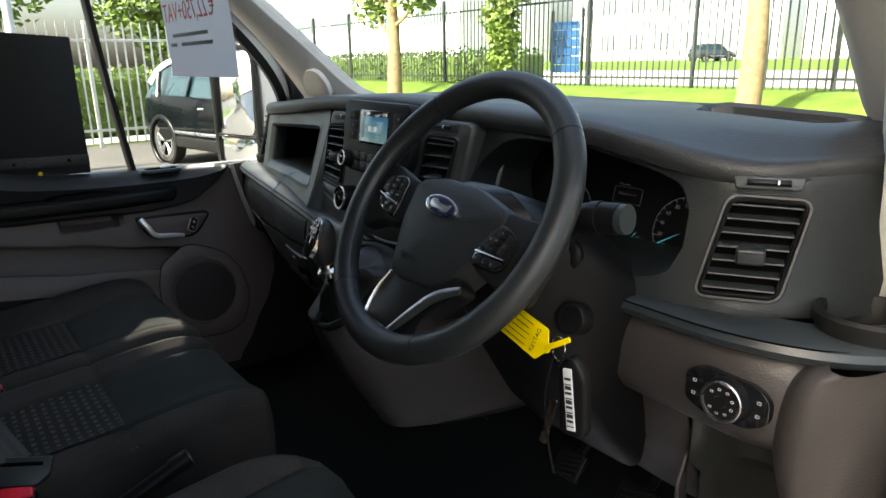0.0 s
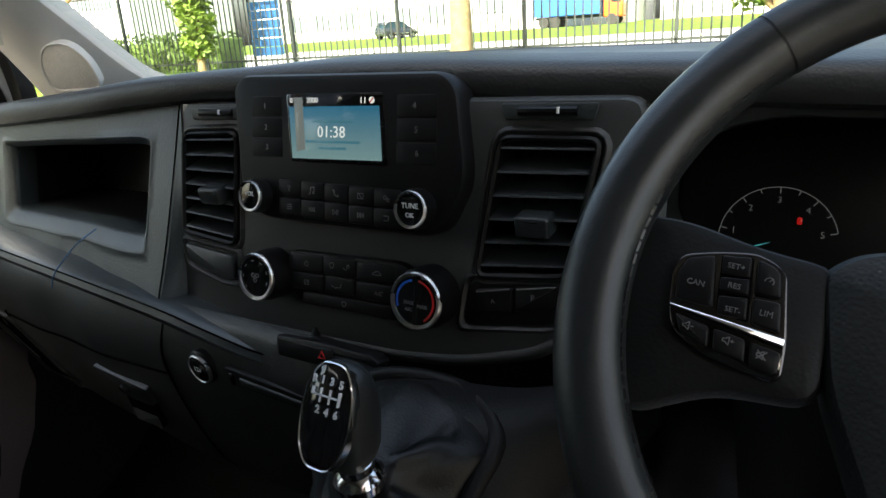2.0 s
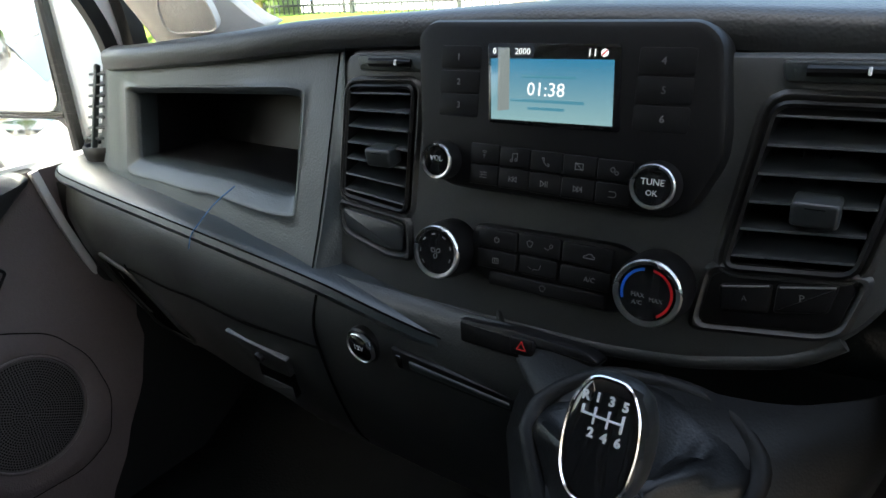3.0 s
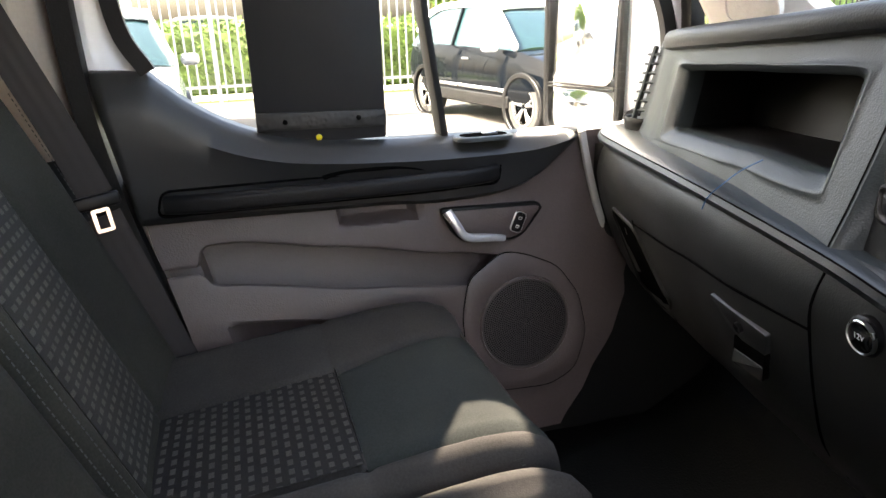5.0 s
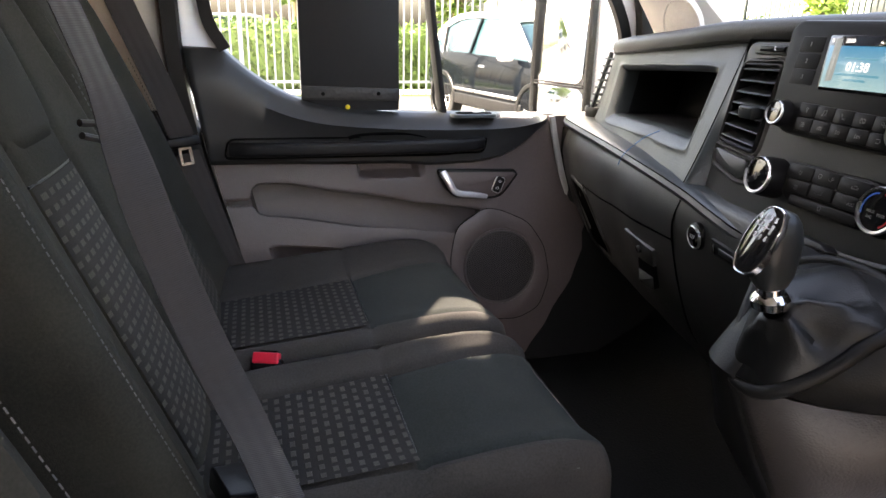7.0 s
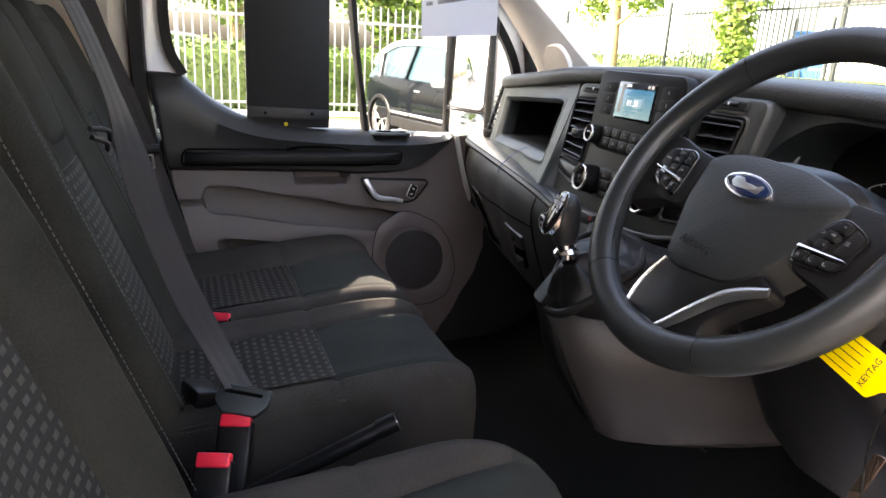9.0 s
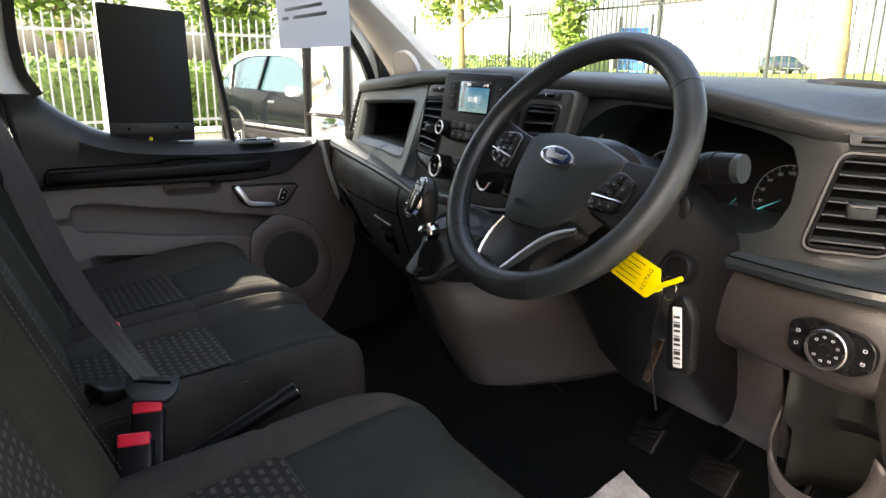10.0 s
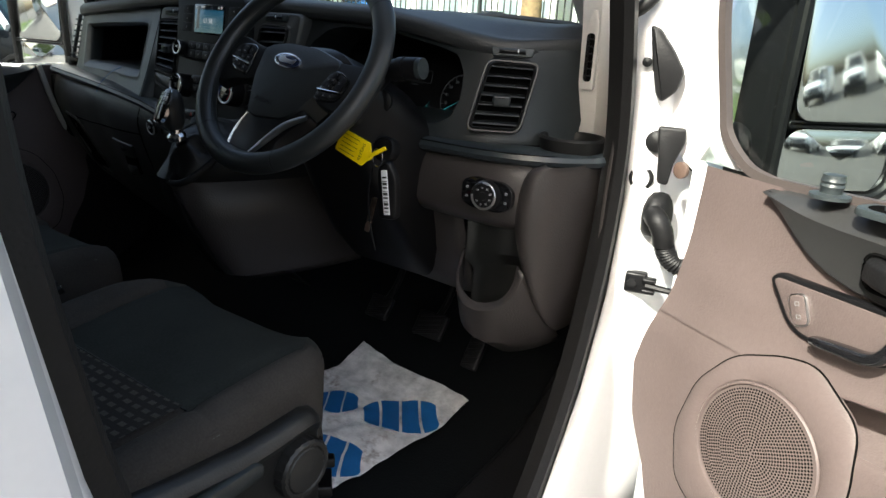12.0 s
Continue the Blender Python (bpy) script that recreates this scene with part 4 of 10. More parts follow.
tube("cable_tie", smooth_path([(0.606, -0.145, 1.170), (0.600, -0.152, 1.12), (0.604, -0.152, 1.075), (0.614, -0.150, 1.03)], 5), 0.0012, M_DARK, keys, 6)
plate("key_blade", rounded([(-0.004, -0.03), (0.004, -0.03), (0.005, 0.03), (-0.004, 0.028)], 0.002, 2), 0, 0.002, mat("coppery_key_steel", (0.72, 0.5, 0.38), 0.25, metal=1.0), axes((0.597, -0.142, 1.082), (0.95, 0.2, -0.25), (0.25, 0, 0.95)), keys, 0.0005, "coppery key blade")
tube("key_ring", [Vector((0.610 + 0.009 * math.cos(a), -0.145, 1.170 + 0.013 * math.sin(a))) for a in [2 * math.pi * i / 20 for i in range(20)]], 0.001, M_CHROME, keys, 6, closed=True)

# ---- van body ----

van = thing("van_body", "white panel van with its driver's door standing open", "van", (0, 0, 0))
# floor with toe board
FLOOR = [(-1.20, 0.54), (-0.9, 0.54), (-0.3, 0.53), (0.10, 0.53), (0.24, 0.545), (0.36, 0.62), (0.50, 0.76), (0.60, 0.95), (0.62, 1.30)]
cab_floor = patch("cab_floor", [[(x, y, z) for x in spread(-0.88, 0.80, 14)] for y, z in FLOOR], 0.02, M_FLOOR, None, side=-1)
tagged(cab_floor, "black moulded rubber cab floor with toe board", "floor", kind="structure")
# sill step on the driver's side
sweep("door_sill", smooth_path([(0.775, 0.42, 0.70), (0.775, 0.20, 0.60), (0.775, 0.05, 0.575), (0.775, -0.3, 0.57), (0.775, -0.95, 0.57)], 5), [(-0.05, -0.03), (-0.045, 0.004), (-0.03, 0.012), (0.04, 0.012), (0.05, 0.004), (0.055, -0.03)], M_RUBBER, van, label="black grained sill tread")
# roof, rear bulkhead, scuttle
ROOF_Y = [(-1.25, 1.96), (-0.9, 1.965), (-0.5, 1.955), (-0.30, 1.93), (-0.20, 1.89)]
roof_rows = []
for y, z in ROOF_Y:
    roof_rows.append([(x, y, z - 0.10 * abs(x / 0.8) ** 4) for x in spread(-0.80, 0.80, 17)])
headliner = patch("headliner", roof_rows, 0.012, M_LINER, None)
tagged(headliner, "light grey cab headliner", "ceiling", kind="structure")
hold(patch("roof", [[(x * 1.06, y, z + 0.05) for x, y, z in row] for row in roof_rows], 0.01, M_WHITE, None, "white roof skin"), van)
# Unseen bulkhead: dark colour chosen to cut fill light from behind.
bulk = patch("bulkhead", [[(x, -1.20, z) for x in spread(-0.9, 0.9, 6)] for z in spread(0.5, 1.95, 6)], 0.02, mat("dark_grey_bulkhead_trim", (0.07, 0.07, 0.072), 0.7), None)
tagged(bulk, "unseen bulkhead behind the seats, dark grey to cut fill light", "wall", kind="structure")
# windscreen
WS = []
for z, y, half in ((1.360, 0.40, 0.655), (1.50, 0.235, 0.665), (1.62, 0.095, 0.665), (1.76, -0.07, 0.65), (1.90, -0.23, 0.62)):
    WS.append([(x, y + 0.16 * (1 - (x / half) ** 2), z) for x in [half * s for s in spread(-1, 1, 13)]])
windscreen = patch("windscreen", WS, 0, M_GLASS, None)
windscreen.visible_shadow = False
hold(tagged(windscreen, "clear curved windscreen"), van)
patch("scuttle", [[(x, y, z) for x in spread(-0.8, 0.8, 9)] for y, z in ((0.50, 1.345), (0.66, 1.335), (0.75, 1.25), (0.8, 1.0))], 0.01, M_DARK, van, "black scuttle panel below the windscreen")
# bonnet seen over the dashboard
patch("bonnet", [[(x, y, z - 0.12 * (x / 0.8) ** 4) for x in spread(-0.86, 0.86, 11)] for y, z in ((0.68, 1.325), (0.9, 1.285), (1.1, 1.21), (1.25, 1.08), (1.3, 0.7))], 0.01, M_WHITE, van, "white bonnet")

PILLAR_IN = [(0.665, 0.42, 1.355), (0.665, 0.36, 1.385), (0.672, 0.235, 1.495), (0.672, 0.10, 1.607), (0.655, -0.07, 1.75), (0.62, -0.23, 1.88)]
PILLAR_OUT = [(0.83, 0.33, 1.30), (0.825, 0.295, 1.365), (0.815, 0.19, 1.50), (0.80, 0.07, 1.62), (0.78, -0.08, 1.76), (0.74, -0.23, 1.89)]
for sgn in (1, -1):
    a = [Vector((sgn * x, y, z)) for x, y, z in PILLAR_IN]
    b = [Vector((sgn * x, y, z)) for x, y, z in PILLAR_OUT]
    pa, pb = smooth_path(a, 5), smooth_path(b, 5)
    rows = [[p + Vector((0, 0.03, 0.01)), p, p.lerp(q, 0.25) + Vector((-sgn * 0.010, -0.025, -0.01)), p.lerp(q, 0.6) + Vector((-sgn * 0.016, -0.032, -0.01)), p.lerp(q, 0.92) + Vector((-sgn * 0.012, -0.018, 0)), q] for p, q in zip(pa, pb)]
    patch("pillar_trim", rows, 0.006, M_LINER, van, "light grey windscreen pillar trim")
    # side trim from the pillar down to the dashboard end
    rows = [[Vector((sgn * x, y, z)) for x, y, z in row] for row in (
        [(0.735, 0.235, 1.44), (0.765, 0.165, 1.44), (0.80, 0.150, 1.435), (0.83, 0.17, 1.43)],
        [(0.742, 0.235, 1.36), (0.772, 0.165, 1.36), (0.803, 0.155, 1.36), (0.835, 0.19, 1.35)],
        [(0.746, 0.24, 1.27), (0.776, 0.165, 1.27), (0.806, 0.16, 1.27), (0.84, 0.21, 1.27)],
        [(0.748, 0.25, 1.17), (0.780, 0.165, 1.17), (0.81, 0.165, 1.17), (0.845, 0.22, 1.17)])]
    if sgn > 0:
        patch("pillar_foot_trim", rows, 0.005, M_LINER, van, "light grey pillar foot trim")
    # door opening seal
    upper_seal = [(0.84, -0.16, 1.80), (0.858, -0.02, 1.62), (0.866, 0.06, 1.44), (0.872, 0.105, 1.25), (0.872, 0.112, 1.12), (0.872, 0.09, 0.98)]
    if sgn < 0:
        upper_seal = [(0.80, -0.20, 1.84), (0.815, -0.03, 1.735), (0.835, 0.13, 1.60), (0.850, 0.245, 1.50), (0.860, 0.290, 1.38), (0.865, 0.285, 1.25), (0.868, 0.21, 1.12), (0.870, 0.14, 0.98)]
    seal = smooth_path([(sgn * x_, y_, z_) for x_, y_, z_ in upper_seal] + [ (sgn * 0.872, 0.035, 0.82), (sgn * 0.872, -0.06, 0.67), (sgn * 0.872, -0.16, 0.585), (sgn * 0.872, -0.35, 0.565), (sgn * 0.872, -0.50, 0.575), (sgn * 0.872, -0.58, 0.64), (sgn * 0.872, -0.635, 0.8), (sgn * 0.872, -0.70, 1.03), (sgn * 0.872, -0.725, 1.15), (sgn * 0.870, -0.742, 1.28), (sgn * 0.866, -0.745, 1.42), (sgn * 0.855, -0.74, 1.6), (sgn * 0.838, -0.72, 1.82)], 5)
    sweep("door_seal", seal, [(-0.016, -0.018), (-0.020, 0.0), (-0.014, 0.014), (0.006, 0.016), (0.014, 0.004), (0.012, -0.018)], M_RUBBER, van, up=(sgn, 0, 0), label="black rubber door seal")
    # hinge pillar (faces the rear) and outer wing
    rows = [[Vector((sgn * x, y, z)) for x, y, z in row] for row in (
        [(0.85, 0.16, 1.50), (0.90, 0.15, 1.50), (0.945, 0.24, 1.50), (0.96, 0.42, 1.46)],
        [(0.87, 0.14, 1.30), (0.905, 0.14, 1.30), (0.960, 0.235, 1.30), (0.985, 0.45, 1.28)],
        [(0.885, 0.145, 1.12), (0.915, 0.145, 1.12), (0.965, 0.24, 1.12), (0.992, 0.45, 1.10)],
        [(0.885, 0.125, 0.95), (0.915, 0.13, 0.95), (0.965, 0.23, 0.95), (0.992, 0.44, 0.94)],
        [(0.885, 0.065, 0.80), (0.912, 0.075, 0.80), (0.965, 0.20, 0.80), (0.992, 0.42, 0.78)],
        [(0.885, -0.04, 0.65), (0.912, -0.02, 0.64), (0.965, 0.16, 0.62), (0.992, 0.40, 0.60)],
        [(0.885, -0.16, 0.545), (0.912, -0.12, 0.53), (0.965, 0.12, 0.50), (0.992, 0.38, 0.46)])]
    patch("hinge_pillar", [smooth_path(r, 4) for r in (rows if sgn > 0 else rows[2:])], 0.006, M_WHITE, van, "white painted hinge pillar")
    patch("sill_panel", [[(sgn * x, y, z) for x, z in ((0.885, 0.55), (0.93, 0.535), (0.965, 0.49), (0.97, 0.38), (0.93, 0.30))] for y in spread(-0.12, -0.9, 6)], 0.005, M_WHITE, van, "white sill panel")
    # rear door pillar and body side behind it
    rows = [[Vector((sgn * x, y, z)) for x, y, z in row] for row in (
        [(0.845, -0.735, 1.82), (0.855, -0.765, 1.83), (0.88, -0.80, 1.84), (0.90, -1.3, 1.84)],
        [(0.868, -0.755, 1.55), (0.89, -0.780, 1.55), (0.93, -0.815, 1.55), (0.96, -1.3, 1.55)],
        [(0.882, -0.758, 1.30), (0.90, -0.780, 1.30), (0.945, -0.82, 1.30), (0.98, -1.3, 1.30)],
        [(0.885, -0.730, 1.10), (0.903, -0.755, 1.10), (0.950, -0.80, 1.10), (0.988, -1.3, 1.10)],
        [(0.885, -0.685, 0.90), (0.903, -0.710, 0.90), (0.955, -0.76, 0.90), (0.99, -1.3, 0.90)],
        [(0.885, -0.62, 0.70), (0.903, -0.65, 0.70), (0.955, -0.71, 0.70), (0.99, -1.3, 0.70)],
        [(0.885, -0.50, 0.55), (0.915, -0.55, 0.54), (0.960, -0.65, 0.45), (0.98, -1.3, 0.40)])]
    patch("rear_pillar", [smooth_path(r, 4) for r in rows], 0.006, M_WHITE, van, "white painted body pillar")
    # Passenger's panel takes the black plastic to carry the footwell's shade.
    patch("kick_panel", [[(sgn * x, y, z) for y, x in ((lerp_table([(0.5, -0.24), (0.6, -0.14), (0.70, -0.04), (0.82, 0.03), (1.0, 0.09), (1.3, 0.10)], z)[0], 0.868), (0.13, 0.845), (0.25, 0.825), (0.45, 0.81), (0.62, 0.80))] for z in spread(0.50, 1.32 if sgn > 0 else 1.15, 14)], 0.004, M_CONSOLE if sgn < 0 else M_LOWER, van, "moulded side kick panel")
    # inner trim of the pillar
    rows = [[Vector((sgn * x, y, z)) for x, y, z in row] for row in (
        [(0.835, -0.735, 1.80), (0.79, -0.77, 1.80), (0.78, -0.93, 1.80), (0.80, -1.2, 1.80)],
        [(0.860, -0.762, 1.45), (0.815, -0.795, 1.45), (0.80, -0.96, 1.45), (0.82, -1.2, 1.45)],
        [(0.868, -0.750, 1.20), (0.825, -0.80, 1.20), (0.81, -0.98, 1.20), (0.83, -1.2, 1.20)])]
    patch("pillar_inner_trim", rows, 0.004, M_BEIGE, van, "beige inner pillar trim")
    rows = [[Vector((sgn * x, y, z)) for x, y, z in row] for row in (
        [(0.866, -0.750, 1.20), (0.820, -0.80, 1.20), (0.805, -0.98, 1.20), (0.83, -1.2, 1.20)],
        [(0.868, -0.705, 0.98), (0.820, -0.78, 0.98), (0.81, -1.0, 0.98), (0.83, -1.2, 0.98)],
        [(0.868, -0.63, 0.75), (0.825, -0.72, 0.75), (0.81, -1.0, 0.75), (0.83, -1.2, 0.75)],
        [(0.868, -0.53, 0.54), (0.825, -0.65, 0.54), (0.81, -1.0, 0.54), (0.83, -1.2, 0.54)])]
    patch("pillar_lower_trim", rows, 0.004, M_DARK, van, "black lower pillar trim")


# ---- doors: built as the passenger's, mirrored for the driver's ----
def door(sgn, place, label, state):
    """sgn -1: passenger side. Built closed, then moved by place."""
    d = thing("front_door", label, "door")
    X = 0.862

    def P(y, z, x=0.0):
        return Vector((sgn * (X + x), y, z))

    def D(y, z, x):
        """x: proud of the trim plane, into the cab."""
        return Vector((sgn * (X - x), y, z))
    # lower trim: warm grey, with a long pocket and an undercut below it
    cols_c = sorted([0.0, 0.02, 0.045, 0.060, 0.0665, 0.070, 0.074, 0.080, 0.088, 0.098, 0.115, 0.14, 0.17] + spread(0.20, 0.62, 22) + [0.335, 0.350, 0.364, 0.488, 0.502, 0.517, 0.635, 0.65, 0.665, 0.68, 0.695, 0.705, 0.715, 0.73, 0.76] + spread(0.80, 1.0, 8))

    def trim_base(z):
        return lerp_table([(0.60, 0.060), (0.75, 0.052), (0.90, 0.035), (1.0, 0.012), (1.08, 0.0), (1.16, 0.0)], z)[0]
    cols = []
    for c in cols_c:
        mid_y = -0.665 + 0.83 * c
        top_z = lerp_table([(-0.612, 1.006), (-0.608, 1.020), (-0.602, 1.030), (-0.590, 1.038), (-0.547, 1.038), (-0.394, 1.010), (-0.218, 0.977), (-0.076, 0.956)], mid_y)[0]
        bot_z = lerp_table([(-0.612, 0.996), (-0.608, 0.984), (-0.602, 0.977), (-0.590, 0.973), (-0.349, 0.936), (-0.150, 0.914), (-0.130, 0.923), (-0.076, 0.952)], mid_y)[0]
        k = max(0.0, min(1.0, (top_z - bot_z - 0.004) / 0.012))
        und = max(0.0, min(1.0, (0.56 - c) / 0.05)) * max(0.0, min(1.0, (c - 0.075) / 0.03))
        rim_z = lerp_table([(-0.70, 1.096), (-0.19, 1.084), (-0.11, 1.084), (-0.072, 1.086), (-0.02, 1.113), (0.032, 1.157), (0.05, 1.176), (0.2, 1.178)], -0.703 + 0.881 * c)[0]
        col = []
        lip_z = lerp_table([(-0.70, 0.912), (-0.58, 0.907), (-0.32, 0.876), (-0.18, 0.863), (0.3, 0.863)], mid_y)[0]
        for z, dx in [(z, -0.045 * und) for z in spread(0.60, lip_z - 0.012, 12)] + [(lip_z - 0.007, -0.043 * und), (lip_z - 0.002, -0.006 * und), (lip_z + 0.004, 0.0)] + [(z, 0.0) for z in spread(lip_z + 0.008, bot_z - 0.006, 4)] + [(bot_z - 0.002, -0.001 * k), (bot_z, -0.005 * k), (bot_z - 0.002, -0.009 * k), (bot_z - 0.05 * k, -0.012 * k), (bot_z - 0.052 * k, -0.040 * k), (bot_z - 0.052 * k, -0.074 * k), (bot_z - 0.046 * k, -0.078 * k), ((bot_z + top_z) / 2, -0.078 * k), (top_z - 0.003, -0.078 * k), (top_z - 0.001, -0.074 * k), (top_z, -0.012 * k), (top_z + 0.001, -0.005 * k), (top_z + 0.004, -0.001 * k), (top_z + 0.007, 0.0)] + [(z, 0.0) for z in spread(top_z + 0.012, rim_z, 16)]:
            if z > top_z + 0.008:
                across = max(0.0, min(1.0, (mid_y + 0.384) / 0.012)) * max(0.0, min(1.0, (-0.244 - mid_y) / 0.012))
                deep = max(0.0, min(1.0, (z - 1.043) / 0.014))
                dx -= 0.034 * across * across * (3 - 2 * across) * deep * deep * (3 - 2 * deep)
            front = lerp_table([(0.60, 0.07), (0.69, 0.128), (0.80, 0.190), (0.86, 0.212), (0.95, 0.205), (1.05, 0.192), (1.175, 0.180)], z)[0]
            front -= 0.05 * max(0.0, min(1.0, (1.0 - z) / 0.1)) if sgn < 0 else lerp_table([(0.60, 0.0), (0.80, 0.004), (0.90, 0.012), (0.98, 0.024), (1.175, 0.014)], z)[0]
            rear = lerp_table([(0.60, -0.60), (0.85, -0.635), (1.09, -0.685), (1.175, -0.705)], z)[0]
            col.append(D(rear + (front - rear) * c, z, trim_base(z) + dx))
        cols.append(col)
    hold(patch("lower_trim", cols, 0, M_DOORLOW, None, "warm grey moulded door trim with a long pocket"), d)
    # upper dark trim with the swept belt line
    top = [(-0.725, 1.318), (-0.66, 1.316), (-0.632, 1.296), (-0.60, 1.268), (-0.554, 1.238), (-0.50, 1.214), (-0.43, 1.198), (-0.30, 1.186), (-0.15, 1.182), (-0.02, 1.178), (0.055, 1.172)]
    low = [(-0.690, 1.088), (-0.66, 1.088), (-0.632, 1.088), (-0.60, 1.088), (-0.554, 1.087), (-0.50, 1.086), (-0.43, 1.084), (-0.30, 1.082), (-0.19, 1.076), (-0.05, 1.092), (0.045, 1.162)]
    rows = []
    for (y1, z1), (y0, z0) in zip(smooth_path([(y, z, 0) for y, z in top], 4) and [(p.x, p.y) for p in smooth_path([(y, z, 0) for y, z in top], 4)], [(p.x, p.y) for p in smooth_path([(y, z, 0) for y, z in low], 4)]):
        col = []
        for t, dx in ((0, 0.004), (0.06, 0.012), (0.25, 0.014), (0.5, 0.016), (0.72, 0.020), (0.88, 0.010), (0.97, -0.004), (1.0, -0.022)):
            bump_in = 0.018 * math.exp(-((y0 + (y1 - y0) * t + 0.32) / 0.24) ** 2) * max(0, 1 - abs(t - 0.78) / 0.25)
            col.append(D(y0 + (y1 - y0) * t, z0 + (z1 - z0) * t, dx + bump_in))
        rows.append(col)
    hold(patch("upper_trim", rows, 0.006, M_SHIELD, None, "charcoal upper door trim sweeping down along the window", side=-sgn), d)
    # grip bar
    gp = smooth_path([D(-0.648, 1.118, 0.020), D(-0.60, 1.1185, 0.034), D(-0.5, 1.119, 0.042), D(-0.32, 1.119, 0.044), D(-0.18, 1.119, 0.040), D(-0.13, 1.120, 0.032), D(-0.104, 1.121, 0.020)], 6)
    hold(sweep("grip", gp, [(x * 1.0, y) for x, y in rrect(0.022, 0.030, 0.009, 4)], M_RUBBER, None, label="dark textured pull grip"), d)
    hold(tube("grip_gap", smooth_path([D(-0.655, 1.100, 0.019), D(-0.4, 1.098, 0.020), D(-0.2, 1.097, 0.020), D(-0.12, 1.105, 0.018)], 5), 0.003, M_HOLE, None, n=6), d)
    edge = [D(y, z, 0.0215) for y, z in rounded([(-0.662, 1.099), (-0.098, 1.099), (-0.092, 1.139), (-0.652, 1.139)], 0.015, 5)]
    hold(tube("grip_border", edge, 0.0022, M_HOLE, None, n=6, closed=True), d)
    # hand slot behind the grip, its shade a black bar, with the scooped lip over it
    slot = smooth_path([D(-0.405, 1.1385, 0.022), D(-0.372, 1.147, 0.026), D(-0.32, 1.148, 0.030), D(-0.275, 1.147, 0.028), D(-0.235, 1.139, 0.022)], 5)
    hold(sweep("hand_slot", slot, rrect(0.010, 0.009, 0.003, 2), M_HOLE, None), d)
    hold(tube("slot_lip", [p + Vector((0, 0, 0.0075)) for p in slot], 0.0042, M_SHIELD, None, n=8), d)
    # window control tray on top
    tray = Matrix.Translation(D(-0.125, 1.183, 0.018))
    hold(plate("switch_tray", rrect(0.052, 0.105, 0.022, 5), -0.004, 0.004, M_FACE, tray, None, 0.003), d)
    # Black plate paints the shade inside the tray.
    hold(plate("tray_well", rrect(0.036, 0.084, 0.016, 5), 0.0035, 0.0048, M_HOLE, tray, None, 0.001), d)
    hold(rbox("window_switch", (0.016, 0.026, 0.010), 0.004, M_SATIN, tray @ pose(0, 0.012, 0.006), None), d)
    # inner release handle in its bezel
    R = axes(D(-0.105 + (0.026 if sgn > 0 else 0), 1.024 + (0.022 if sgn > 0 else 0), 0.014), (0, 1, 0) if sgn < 0 else (0, -1, 0), (0, 0, 1))
    f = 1 if sgn < 0 else -1
    bez = [(f * a, b) for a, b in [(-0.103, 0.038), (0.086, 0.032), (0.097, 0.021), (0.060, -0.028), (0.036, -0.037), (-0.060, -0.029), (-0.082, -0.008)]]
    if f < 0:
        bez = bez[::-1]
    hold(plate("handle_bezel", rounded(bez, 0.012, 4), -0.006, 0.004, M_DARK, R, None, 0.003), d)
    hold(plate("handle_well", rounded(inset(bez, 0.006), 0.010, 4), 0.003, 0.0048, M_DOORLOW, R, None, 0.001), d)
    pts = [R @ Vector((f * x, y, z)) for x, y, z in ((-0.091, 0.033, 0.008), (-0.078, 0.012, 0.016), (-0.066, -0.008, 0.020), (-0.050, -0.016, 0.020), (-0.025, -0.019, 0.020), (-0.002, -0.022, 0.019), (0.013, -0.026, 0.014))]
    line = smooth_path(pts, 5)
    hold(sweep("release_handle", line, rrect(0.014, 0.019, 0.005, 3), M_HANDLE if sgn < 0 else M_GLOSS, None, label="bright release handle" if sgn < 0 else "smoked dark release handle", up=(sgn * -1, 0, 0), scales=[1.25 - 0.45 * i / (len(line) - 1) for i in range(len(line))]), d)
    L = R @ pose(f * 0.046, -0.002, 0.004, 0, 0, -f * 22)
    hold(plate("lock_switch_rim", rrect(0.024, 0.040, 0.008, 4), 0, 0.004, M_SATIN, L, None, 0.001), d)
    hold(plate("lock_switch", rrect(0.0205, 0.0365, 0.006, 4), 0.001, 0.005, M_BTN if sgn < 0 else M_DOORLOW, L, None, 0.001), d)
    for v in (0.008, -0.008):
        hold(ring("lock_symbol", rrect(0.0065, 0.0055, 0.001, 2, 0, v), rrect(0.0045, 0.0035, 0.0008, 2, 0, v), 0.005, 0.0054, M_LABEL if sgn < 0 else M_PRINT, L, None, 0.0001), d)
    # loudspeaker
    sy, sz = -0.054 + (0.020 if sgn > 0 else 0), 0.828 + (0.018 if sgn > 0 else 0)
    S = axes(D(sy, sz, trim_base(sz) + 0.001), (0, 1, 0) if sgn < 0 else (0, -1, 0), (sgn * 0.125, 0.0, 1))
    hold(lathe("speaker_rim", [(0.0915, -0.01), (0.0915, 0.003), (0.0895, 0.0052), (0.0880, 0.0050), (0.0868, 0.0020), (0.0868, -0.01)], M_DOORLOW, S, None, 56), d)
    hold(lathe("speaker_grille", [(0.0866, 0.0), (0.0862, 0.0018), (0.06, 0.0032), (0.03, 0.0040), (0.0, 0.0042)], M_DOORLOW if sgn > 0 else M_GRILLE_SHADED, S, None, 56, "finely perforated speaker grille"), d)
    verts, faces = [], []
    for k_ in range(1, 22):
        r_ = 0.0039 * k_
        n_ = int(2 * math.pi * r_ / 0.0042)
        for i in range(n_):
            a_ = 2 * math.pi * (i + 0.5 * (k_ % 2)) / n_
